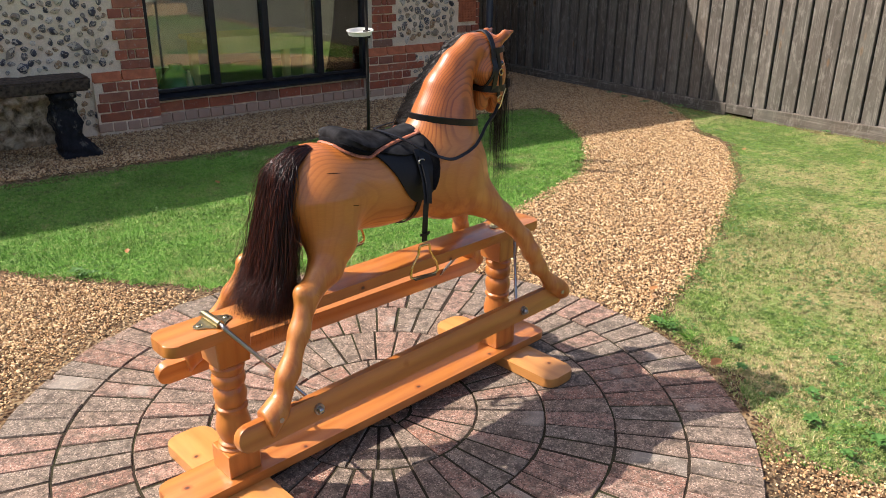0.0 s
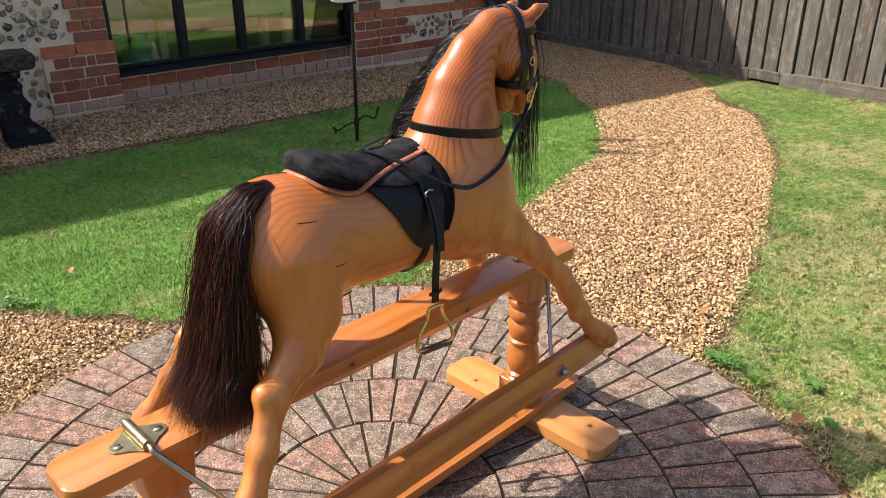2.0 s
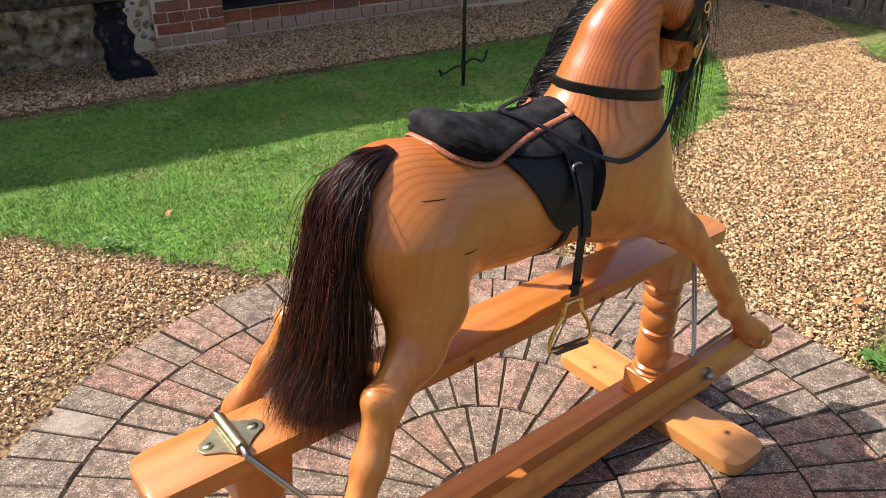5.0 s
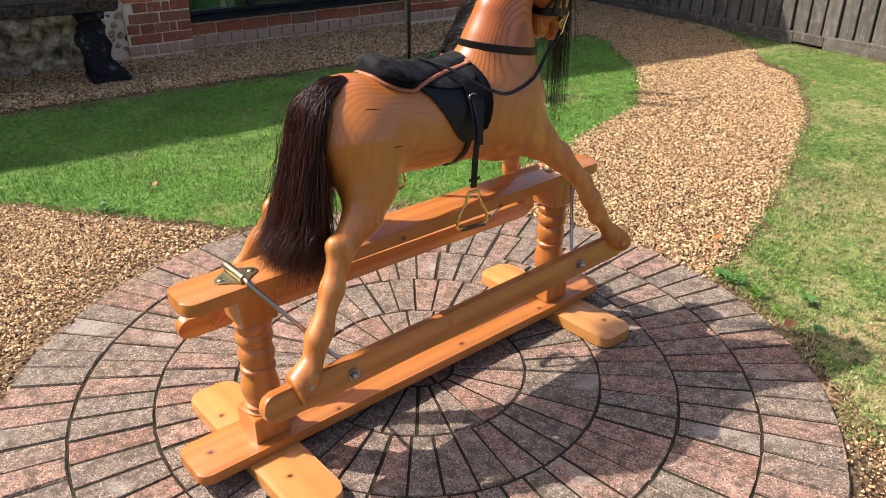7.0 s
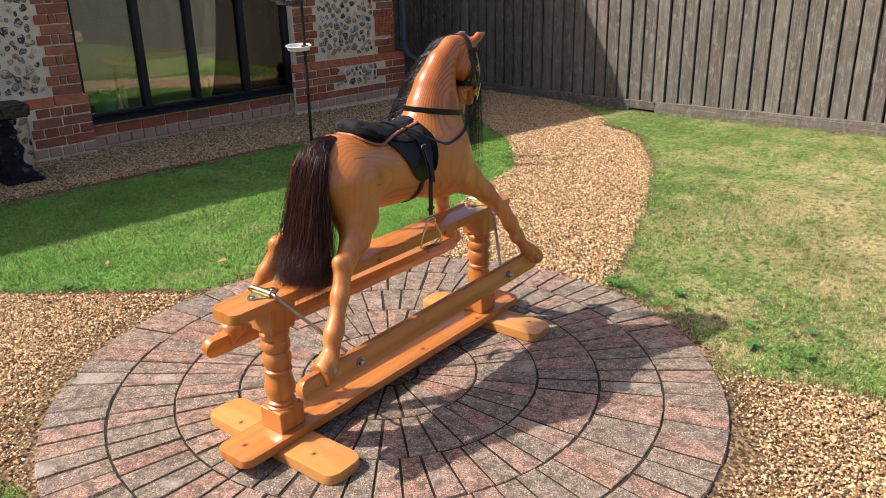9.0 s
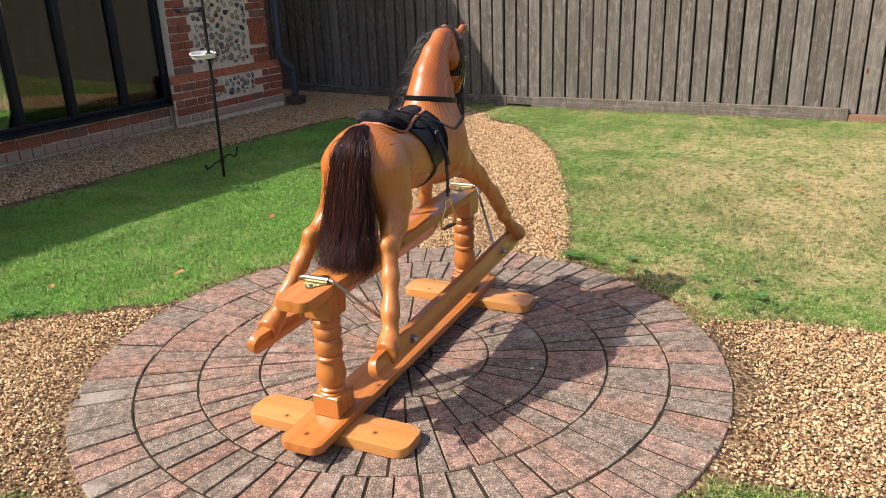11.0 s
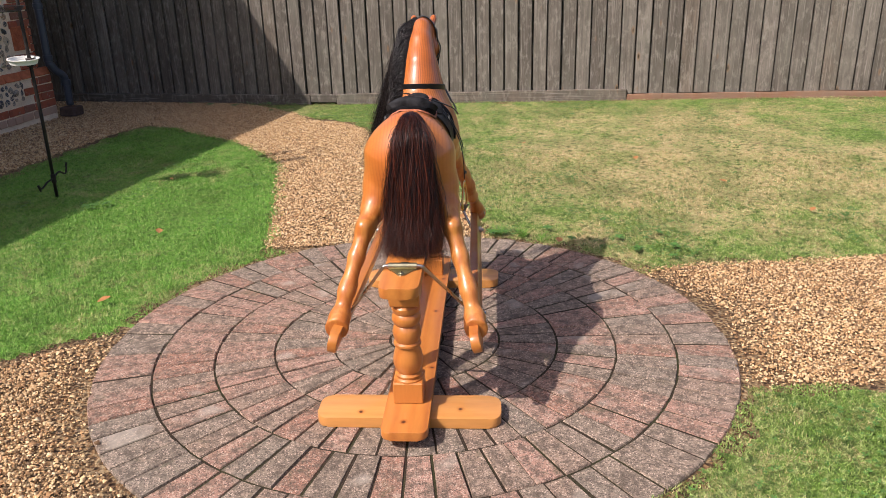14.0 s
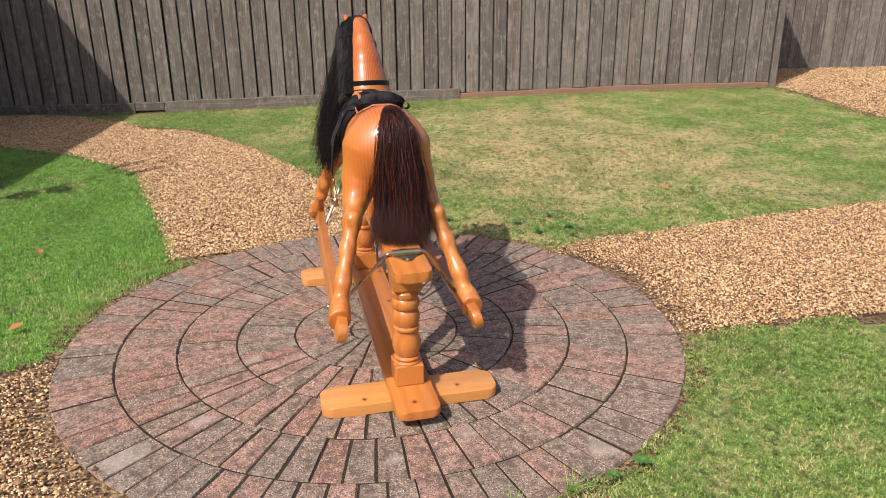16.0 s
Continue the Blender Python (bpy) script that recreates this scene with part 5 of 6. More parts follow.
def contour(field, lo, hi, step):
    """A smooth mesh of the field's zero surface (surface nets)."""
    ax = [np.arange(a, b + step, step) for a, b in zip(lo, hi)]
    shape = tuple(len(a) for a in ax)
    F = np.empty(shape, np.float32)
    for i, x in enumerate(ax[0]):
        P = np.stack(np.meshgrid([x], ax[1], ax[2], indexing="ij"), -1)
        F[i] = field(P)[0]
    neg = F < 0
    n = tuple(s - 1 for s in shape)
    acc, cnt = np.zeros((*n, 3), np.float32), np.zeros(n, np.float32)
    corners = [(i, j, k) for i in (0, 1) for j in (0, 1) for k in (0, 1)]

    def cut(c):
        return tuple(slice(c[d], c[d] + n[d]) for d in range(3))
    for a in corners:
        for d in range(3):
            if a[d] == 0:
                b = tuple(v + (e == d) for e, v in enumerate(a))
                fa, fb = F[cut(a)], F[cut(b)]
                x = (fa < 0) != (fb < 0)
                t = np.where(x, fa / np.where(x, fa - fb, 1), 0)
                for e in range(3):
                    acc[..., e] += np.where(x, a[e] + (t if e == d else 0), 0)
                cnt += x
    cells = cnt > 0
    ids = -np.ones(n, np.int64)
    ids[cells] = np.arange(cells.sum())
    where = np.argwhere(cells)
    V = (where + acc[cells] / cnt[cells][:, None]) * step + np.array(lo)
    faces = []
    for d in range(3):
        e, g = (d + 1) % 3, (d + 2) % 3
        s0 = [slice(None)] * 3
        s1 = [slice(None)] * 3
        s0[d], s1[d] = slice(0, -1), slice(1, None)
        x = neg[tuple(s0)] != neg[tuple(s1)]
        p = np.argwhere(x)
        p = p[(p[:, e] > 0) & (p[:, g] > 0) & (p[:, e] < n[e]) & (p[:, g] < n[g])]
        quad = []
        for de, dg in ((1, 1), (0, 1), (0, 0), (1, 0)):
            q = p.copy()
            q[:, e] -= de
            q[:, g] -= dg
            quad.append(ids[q[:, 0], q[:, 1], q[:, 2]])
        Q = np.stack(quad, -1)
        flip = ~neg[p[:, 0], p[:, 1], p[:, 2]]
        Q[flip] = Q[flip][:, ::-1]
        faces.append(Q)
    Q = np.concatenate(faces)
    return V, Q[(Q >= 0).all(1)]


V, Q = contour(horse_field, (-0.60, -0.27, 0.24), (0.68, 0.27, 1.17), 0.0058)
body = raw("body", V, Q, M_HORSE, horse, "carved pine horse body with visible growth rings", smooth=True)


def surface(p, axis, start, stop, n=240):
    """The first point of the body met along a line, as t from start to stop along axis."""
    ts = np.linspace(start, stop, n)
    P = np.repeat(np.array(p, float)[None], n, 0)
    P[:, axis] = ts
    f = horse_field(P)
    i = int(np.argmax(f < 0)) if (f < 0).any() else n - 1
    return P[i]


def girdle(center, u, v, n=48, lift=0.004, a0=0.0, a1=360.0, reach=0.32):
    """A line round the body in the plane of u and v, seen from a centre inside it."""
    c, u, v = np.array(center, float), np.array(u, float), np.array(v, float)
    out = []
    for a in np.linspace(radians(a0), radians(a1), n, endpoint=(a1 - a0) < 359):
        d = math.cos(a) * u + math.sin(a) * v
        d /= np.linalg.norm(d)
        t = np.linspace(0, reach, 260)
        f = horse_field(c + t[:, None] * d)
        i = int(np.argmax(f > 0)) if (f > 0).any() else 0
        out.append(c + (t[i] + lift) * d)
    return np.array(out)


def strap(name, line, width, mat, parent, closed=False, center=None, thick=0.0035, label=""):
    """A flat band along a line, its broad side facing away from a centre line."""
    line = np.asarray(line, float)
    n = len(line)
    bm = bmesh.new()
    rows = []
    for i in range(n):
        a = line[(i - 1) % n] if closed or i else line[0]
        b = line[(i + 1) % n] if closed or i < n - 1 else line[-1]
        d = Vector(b - a).normalized()
        o = Vector(line[i]) - Vector(center(line[i]) if callable(center) else center)
        o = (o - d * o.dot(d)).normalized()
        s = d.cross(o)
        p = Vector(line[i])
        rows.append([bm.verts.new(p + s * (k * width / 2) + o * (h * thick)) for k, h in ((-1, 0), (-0.86, 1), (0.86, 1), (1, 0))])
    pairs = list(zip(rows, rows[1:])) + ([(rows[-1], rows[0])] if closed else [])
    for a, b in pairs:
        for k in range(4):
            bm.faces.new((a[k], a[(k + 1) % 4], b[(k + 1) % 4], b[k]))
    if not closed:
        bm.faces.new(rows[0][::-1]), bm.faces.new(rows[-1])
    return part(name, bm, mat, parent, label, angle=50)


# glass eyes
for s in (-1, 1):
    e = surface((0.438, s * 0.2, 1.040), 1, s * 0.12, 0.0)
    bm = bmesh.new()
    bmesh.ops.create_uvsphere(bm, u_segments=14, v_segments=10, radius=0.010)
    bmesh.ops.transform(bm, matrix=Matrix.Translation((e[0], e[1] - s * 0.004, e[2])), verts=bm.verts)
    part("eye", bm, M_GLASS_EYE, horse, "dark glass eye", smooth=True)
# screws in the hooves
for s in (-1, 1):
    for x, z in ((-0.516, 0.318), (0.576, 0.305)):
        e = surface((x, s * 0.3, z), 1, s * 0.27, s * 0.12)
        part("hoof_screw", tube(bmesh.new(), [(e[0], e[1] - s * 0.002, e[2]), (e[0], e[1] + s * 0.0016, e[2])], 0.0065, 12), M_STEEL, horse)

# drying cracks in the flank
M_CRACK = plain("dark_crack", (0.035, 0.014, 0.006), 0.9, spec=0.1)
for (x0, z0), (x1, z1) in (((-0.254, 0.843), (-0.182, 0.835)), ((-0.212, 0.762), (-0.172, 0.752))):
    pts = [surface((x, 0, z), 1, -0.24, 0.0) + np.array((0, -0.0004, 0.0015 * math.sin(40 * x))) for x, z in zip(np.linspace(x0, x1, 9), np.linspace(z0, z1, 9))]
    part("crack", tube(bmesh.new(), pts, [0.0002, 0.0008, 0.0012, 0.0014, 0.0013, 0.0011, 0.0009, 0.0006, 0.0002], 5, flat=0.4, up=(0, 1, 0)), M_CRACK, horse)


# saddle
saddle = thing("saddle")
saddle.parent = horse
saddle["label"] = "black suede saddle edged with tan braid"


def over(x, a):
    """A point on the horse's barrel at x, at the angle a from straight up, positive to its left."""
    c = np.array((x, 0.0, 0.765))
    d = np.array((0.0, math.sin(radians(a)), math.cos(radians(a))))
    t = np.linspace(0.02, 0.26, 220)
    f = horse_field(c + t[:, None] * d)
    i = int(np.argmax(f > 0)) if (f > 0).any() else 0
    return c, d, min(t[i], 0.142)


def pad(name, rows, mat, parent, label, lift):
    """A cushion over the back: rows of (x, half-angle, thickness at the middle, thickness at the rim)."""
    n = 21
    top, low = [], []
    bm = bmesh.new()
    for x, half, mid, rim in rows:
        r1, r2 = [], []
        for k in range(n):
            u = -1 + 2 * k / (n - 1)
            c, d, t = over(x, half * u)
            swell = rim + (mid - rim) * (1 - abs(u) ** 2.6)
            r1.append(bm.verts.new(c + d * (t + lift + swell)))
            r2.append(bm.verts.new(c + d * (t + 0.0008)))
        top.append(r1), low.append(r2)
    m = len(rows)
    for i in range(m - 1):
        for k in range(n - 1):
            bm.faces.new((top[i][k], top[i][k + 1], top[i + 1][k + 1], top[i + 1][k]))
            bm.faces.new((low[i][k + 1], low[i][k], low[i + 1][k], low[i + 1][k + 1]))
        bm.faces.new((top[i][0], top[i + 1][0], low[i + 1][0], low[i][0]))
        bm.faces.new((top[i + 1][-1], top[i][-1], low[i][-1], low[i + 1][-1]))
    for i in (0, m - 1):
        for k in range(n - 1):
            f = (top[i][k + 1], top[i][k], low[i][k], low[i][k + 1])
            bm.faces.new(f if i == 0 else f[::-1])
    return part(name, bm, mat, parent, label, angle=62)


SEAT = [(-0.173, 9, 0.012, 0.009), (-0.170, 16, 0.027, 0.022), (-0.160, 24, 0.036, 0.031), (-0.145, 29, 0.038, 0.033), (-0.130, 33, 0.036, 0.031), (-0.110, 36, 0.032, 0.027), (-0.090, 36.5, 0.028, 0.022), (-0.065, 34, 0.023, 0.016), (-0.040, 30, 0.020, 0.012), (-0.010, 26, 0.018, 0.010), (0.025, 22, 0.017, 0.009), (0.060, 19, 0.016, 0.009), (0.088, 18, 0.014, 0.008), (0.101, 16, 0.008, 0.005)]
pad("seat", SEAT, M_SUEDE, saddle, "worn black suede seat", 0.006)
# the fleecy panel under the raised cantle
pad("panel", [(x - 0.003, half + 1.5, 0.5 * mid, 0.62 * rim * min(1.0, (0.035 - x) / 0.11)) for x, half, mid, rim in SEAT[:9]], M_PILE, saddle, "black fleece panel under the seat", 0.001)
# flat plaited braid round the seat, its outer edge notched
rim = []
for x, half, mid, edge_h in SEAT:
    c, d, t = over(x - 0.004, -half - 3)
    rim.append(c + d * (t + (0.002 if x < -0.07 else 0.0125)))
back_rim = []
for x, half, mid, edge_h in SEAT[::-1]:
    c, d, t = over(x - 0.004, half + 3)
    back_rim.append(c + d * (t + (0.002 if x < -0.07 else 0.0125)))
loop = spline(np.array(rim + back_rim + [rim[0]]), 300)[:-1]
bm = bmesh.new()
rows = []
for i, p in enumerate(loop):
    a, b = Vector(loop[i - 1]), Vector(loop[(i + 1) % len(loop)])
    d = (b - a).normalized()
    o = Vector((0.0, p[1], p[2] - 0.765))
    o = (o - d * o.dot(d)).normalized()
    w = d.cross(o)
    tooth = 0.0016 if i % 2 else -0.0004
    rows.append([bm.verts.new(Vector(p) + w * k + o * h) for k, h in ((-0.0052 - tooth, 0.0004), (-0.0040, 0.0030), (-0.0012, 0.0036 + tooth * 0.3), (0.0012, 0.0036 - tooth * 0.3), (0.0040, 0.0030), (0.0052 + tooth, 0.0004))])
for i in range(len(rows)):
    a, b = rows[i - 1], rows[i]
    for k in range(6):
        bm.faces.new((a[k], a[(k + 1) % 6], b[(k + 1) % 6], b[k]))
part("braid", bm, M_BRAID, saddle, "tan plaited leather braid", angle=55)


def flap(s):
    """A stiff leather flap hanging down the flank from under the seat."""
    bm = bmesh.new()
    rows = []
    for a, x0, x1 in ((18, 0.000, 0.100), (28, -0.040, 0.106), (37, -0.079, 0.111), (46, -0.068, 0.115), (56, -0.056, 0.117), (66, -0.045, 0.117), (76, -0.034, 0.114), (86, -0.024, 0.108), (95, -0.014, 0.100), (102, -0.004, 0.090), (108, 0.006, 0.079), (112, 0.016, 0.068), (115, 0.028, 0.052)):
        r = []
        for x in np.linspace(x0, x1, 15):
            c, d, t = over(x, s * a)
            r.append((bm.verts.new(c + d * (t + 0.0075)), bm.verts.new(c + d * (t + 0.0025))))
        rows.append(r)
    for p, q in zip(rows, rows[1:]):
        for i in range(14):
            bm.faces.new((p[i][0], p[i + 1][0], q[i + 1][0], q[i][0]))
            bm.faces.new((p[i + 1][1], p[i][1], q[i][1], q[i + 1][1]))
        for i in (0, 14):
            bm.faces.new((p[i][0], q[i][0], q[i][1], p[i][1]))
    for r in (rows[0], rows[-1]):
        for i in range(14):
            bm.faces.new((r[i][0], r[i][1], r[i + 1][1], r[i + 1][0]))
    return bm


for s in (-1, 1):
    f = part("flap", flap(s), M_LEATHER, saddle, "smooth black leather saddle flap", angle=60)
    # the short upper skirt over the flap
    bm = bmesh.new()
    rows = []
    for a, x0, x1 in ((18, 0.002, 0.096), (28, -0.040, 0.098), (36, -0.070, 0.094), (42, -0.045, 0.088), (47, -0.012, 0.072), (50, 0.016, 0.050)):
        rows.append([(bm.verts.new(over(x, s * a)[0] + over(x, s * a)[1] * (over(x, s * a)[2] + 0.0125)), bm.verts.new(over(x, s * a)[0] + over(x, s * a)[1] * (over(x, s * a)[2] + 0.0080))) for x in np.linspace(x0, x1, 11)])
    for p, q in zip(rows, rows[1:]):
        for i in range(10):
            bm.faces.new((p[i][0], p[i + 1][0], q[i + 1][0], q[i][0]))
            bm.faces.new((p[i + 1][1], p[i][1], q[i][1], q[i + 1][1]))
        for i in (0, 10):
            bm.faces.new((p[i][0], q[i][0], q[i][1], p[i][1]))
    for r in (rows[0], rows[-1]):
        for i in range(10):
            bm.faces.new((r[i][0], r[i][1], r[i + 1][1], r[i + 1][0]))
    part("skirt", bm, M_SUEDE, f, "small black suede skirt", angle=60)
    # the fleecy knee roll along the flap's front edge
    bm = bmesh.new()
    rows = []
    for a, x1 in ((22, 0.102), (30, 0.108), (37, 0.112), (46, 0.116), (56, 0.118), (66, 0.118), (76, 0.115), (86, 0.109), (95, 0.101), (102, 0.091)):
        wide = 0.026 * min(1.0, 0.35 + (a - 22) / 26) * min(1.0, 0.3 + (104 - a) / 22)
        row = []
        for u, h in ((0.0, 0.008), (0.25, 0.0125), (0.6, 0.0140), (0.9, 0.0105), (1.08, 0.001)):
            c, d, t = over(x1 - wide * (1 - u), s * a)
            row.append(bm.verts.new(c + d * (t + h)))
        rows.append(row)
    for p, q in zip(rows, rows[1:]):
        for i in range(4):
            bm.faces.new((p[i], p[i + 1], q[i + 1], q[i]))
    part("knee_roll", bm, M_PILE, f, "black fleece knee roll", smooth=True)

# girth under the belly
strap("girth", girdle((0.044, 0, 0.745), (0, 1, 0), (0, 0, 1), 40, 0.002, 178, 362), 0.018, M_LEATHER, saddle, center=(0.044, 0, 0.745))

# stirrups
for s in (-1, 1):
    c, d, t = over(0.050, s * 46)
    p0 = c + d * (t + 0.016)
    c, d, t = over(0.047, s * 76)
    p1 = c + d * (t + 0.014)
    line = spline([p0, p1, (0.036, s * 0.146, 0.738), (0.022, s * 0.157, 0.68), (0.016, s * 0.160, 0.612)], 26)
    leather = strap("stirrup_leather", line, 0.019, M_LEATHER, saddle, center=lambda p: (p[0], 0, p[2] - 0.02), thick=0.0028)
    # doubled upper end with its buckle
    strap("leather_end", line[2:16] + np.array((0.006, s * 0.0052, 0)), 0.018, M_LEATHER, leather, center=lambda p: (p[0], 0, p[2] - 0.02), thick=0.0028)
    strap("keeper", [(0.0, s * 0.160, 0.634), (0.016, s * 0.1665, 0.634), (0.033, s * 0.160, 0.634)], 0.008, M_LEATHER, leather, center=(0.016, s * 0.15, 0.634), thick=0.003)
    b0 = p0 * 0.45 + p1 * 0.55
    ring = [(b0[0] + 0.004 + 0.0105 * math.cos(a), b0[1] + s * 0.005, b0[2] + 0.007 * math.sin(a)) for a in np.linspace(0, 2 * np.pi, 17)[:-1]]
    part("buckle", tube(bmesh.new(), ring, 0.0022, 7, up=(0, 1, 0), closed=True), M_STEEL, leather, smooth=True)
    iron_pts = [(0.000, 0.600), (0.030, 0.600), (0.036, 0.590), (0.040, 0.570), (0.060, 0.535), (0.068, 0.505), (0.058, 0.494), (0.015, 0.489), (-0.028, 0.494), (-0.036, 0.505), (-0.030, 0.535), (-0.008, 0.570), (-0.004, 0.590)]
    turn = Matrix.Translation((0.016, s * 0.160, 0.604)) @ Matrix.Rotation(radians(s * 8), 4, "Z") @ Matrix.Scale(0.86, 4) @ Matrix.Translation((-0.016, -s * 0.160, -0.604))
    iron = part("stirrup_iron", tube(bmesh.new(), [turn @ Vector((x, s * 0.160, z)) for x, z in spline(np.array(iron_pts + [iron_pts[0]]), 70)[:-1]], 0.0040, 9, up=turn.to_3x3() @ Vector((0, 1, 0)), closed=True), M_BRASS, saddle, "polished brass stirrup iron", smooth=True)
    tread = boxed(-0.026, 0.058, s * 0.160 - 0.011, s * 0.160 + 0.011, 0.488, 0.494, bevel=0.003, seg=2)
    bmesh.ops.transform(tread, matrix=turn, verts=tread.verts)
    part("tread", tread, M_RUBBER, iron, "dark ribbed tread", smooth=True)

# collar strap round the neck
strap("collar_strap", girdle((0.235, 0, 0.897), (1, 0, -0.18), (0, 1, 0), 64, 0.001, reach=0.28), 0.020, M_LEATHER, horse, True, lambda p: (0.235, 0, 0.897 - 0.18 * (p[0] - 0.235)), 0.0028, "black leather collar strap")

# bridle
bridle = thing("bridle")
bridle.parent = horse
bridle["label"] = "black leather bridle with brass fittings"
strap("noseband", girdle((0.428, 0, 0.966), (1, 0, -0.10), (0, 1, 0), 44, 0.002, reach=0.12), 0.021, M_LEATHER, bridle, True, (0.428, 0, 0.966), 0.003)
strap("headpiece", girdle((0.394, 0, 1.052), (0, 1, 0), (0.02, 0, 1), 44, 0.002, -62, 242, 0.14), 0.020, M_LEATHER, bridle, False, (0.394, 0, 1.052), 0.003)
strap("browband", girdle((0.404, 0, 1.080), (1, 0, 0.02), (0, 1, 0), 40, 0.002, -105, 105, 0.14), 0.017, M_LEATHER, bridle, False, (0.404, 0, 1.080), 0.003)
strap("throat_strap", girdle((0.385, 0, 1.035), (0, 1, 0), (0.30, 0, 1), 44, 0.003, 178, 362, 0.16), 0.011, M_LEATHER, bridle, False, (0.385, 0, 1.035), 0.003)
for s in (-1, 1):
    pts = [surface((x, 0, z), 1, s * 0.14, 0.0) + np.array((0, s * 0.003, 0)) for x, z in ((0.408, 1.080), (0.416, 1.048), (0.421, 1.018), (0.425, 0.990), (0.428, 0.966), (0.436, 0.944))]
    strap("cheek_strap", spline(pts, 24), 0.014, M_LEATHER, bridle, False, lambda p: (p[0], 0, p[2]), 0.003)
    b = pts[2]
    part("buckle", tube(bmesh.new(), [(b[0] + 0.0075 * math.cos(a), b[1] + s * 0.006, b[2] + 0.009 * math.sin(a)) for a in np.linspace(0, 2 * np.pi, 15)[:-1]], 0.002, 6, up=(0, 1, 0), closed=True), M_BRASS, bridle, smooth=True)
    m = pts[-1]
    bit = part("bit_ring", tube(bmesh.new(), [(m[0] + 0.004 + 0.010 * math.cos(a), m[1] + s * 0.005, m[2] - 0.010 + 0.010 * math.sin(a)) for a in np.linspace(0, 2 * np.pi, 19)[:-1]], 0.0023, 7, up=(0, 1, 0), closed=True), M_BRASS, bridle, "brass bit ring", smooth=True)
    part("bit_cheek", tube(bmesh.new(), spline([(m[0] + 0.030, m[1] + s * 0.004, m[2] + 0.018), (m[0] + 0.014, m[1] + s * 0.008, m[2] - 0.004), (m[0] + 0.004, m[1] + s * 0.008, m[2] - 0.030), (m[0] - 0.008, m[1] + s * 0.006, m[2] - 0.042)], 14), 0.0028, 7, up=(0, 1, 0)), M_BRASS, bit, smooth=True)

# one pair of reins, from the bit down past the chest and back over the pommel
REIN = [(0.434, 0.040, 0.918), (0.398, 0.056, 0.893), (0.342, 0.080, 0.876), (0.262, 0.112, 0.832), (0.160, 0.132, 0.814), (0.092, 0.136, 0.832)]
NEAR_END = [(0.045, -0.116, 0.858), (0.016, -0.070, 0.882), (-0.014, -0.022, 0.898), (-0.020, -0.004, 0.901)]
FAR_END = [(0.150, 0.100, 0.872), (0.105, 0.060, 0.893), (0.060, 0.030, 0.902), (0.010, 0.014, 0.903), (-0.014, 0.006, 0.902), (-0.020, -0.004, 0.901)]
for s in (-1, 1):
    pts = [(x, s * y, z) for x, y, z in REIN] + NEAR_END if s < 0 else [(x, s * y, z) for x, y, z in REIN[:4]] + FAR_END
    line = spline(pts, 64)
    # keep the strap outside the body
    for p in line:
        for _ in range(60):
            if horse_field(p[None])[0] > 0.006:
                break
            g = np.array((0.2 if p[0] > 0.3 else 0.0, s * 1.0, 0.5))
            p += 0.003 * g / np.linalg.norm(g)
    strap("rein", line, 0.0095, M_LEATHER, bridle, False, lambda p: (p[0], 0.0, 0.70), 0.0022)


# ---- hair ----
def strands(name, lines, widths, mat, parent, label):
    """Each line of points becomes one thin three-sided lock of hair."""
    L = np.asarray(lines, float)
    n, m, _ = L.shape
    d = np.gradient(L, axis=1)
    d /= np.linalg.norm(d, axis=2, keepdims=True) + 1e-9
    ref = np.random.default_rng(4).normal(size=(n, 1, 3))
    s = np.cross(d, ref)
    s /= np.linalg.norm(s, axis=2, keepdims=True) + 1e-9
    w = np.cross(d, s)
    prof = np.interp(np.linspace(0, 1, m), [0, 0.1, 0.6, 1.0], [0.9, 1.0, 0.8, 0.12])[None, :, None] * np.asarray(widths)[:, None, None]
    ring = [L + prof * (math.cos(a) * s + math.sin(a) * w) for a in (0.0, 2.094, 4.189)]
    V = np.stack(ring, 2).reshape(-1, 3)
    base = (np.arange(n)[:, None] * m + np.arange(m - 1)[None]).reshape(-1) * 3
    F = np.concatenate([np.stack([base + k, base + (k + 1) % 3, base + 3 + (k + 1) % 3, base + 3 + k], -1) for k in range(3)])
    ob = raw(name, V, F, mat, parent, label, smooth=True)
    return ob


def many_splines(ctrl, m):
    """Smooth lines through control points, for many lines at once: (lines, points, 3)."""
    p = np.concatenate([2 * ctrl[:, :1] - ctrl[:, 1:2], ctrl, 2 * ctrl[:, -1:] - ctrl[:, -2:-1]], 1)
    out = []
    segs = p.shape[1] - 3
    for t in np.linspace(0, segs, m):
        i = min(int(t), segs - 1)
        u = t - i
        a, b, c, d = p[:, i], p[:, i + 1], p[:, i + 2], p[:, i + 3]
        out.append(0.5 * (2 * b + (c - a) * u + (2 * a - 5 * b + 4 * c - d) * u * u + (3 * b - a - 3 * c + d) * u ** 3))
    return np.stack(out, 1)


hr = np.random.default_rng(9)
N = 7600
q = np.sqrt(hr.uniform(0, 1, N))
th = hr.uniform(0, 2 * np.pi, N)
sx, sy = q * np.cos(th), q * np.sin(th)
drop = hr.uniform(-0.045, 0.060, N) * (hr.uniform(0, 1, N) < 0.75) + 0.03 * sy ** 2
wave = hr.normal(0, 0.008, (N, 5, 3)) * np.where(hr.uniform(0, 1, (N, 1, 1)) < 0.08, 2.4, 1.0)
wave[:, 0] *= 0.05
wave[:, 1] *= 0.25
wave[:, 2] *= 0.6
wave[:, 4] *= 1.7


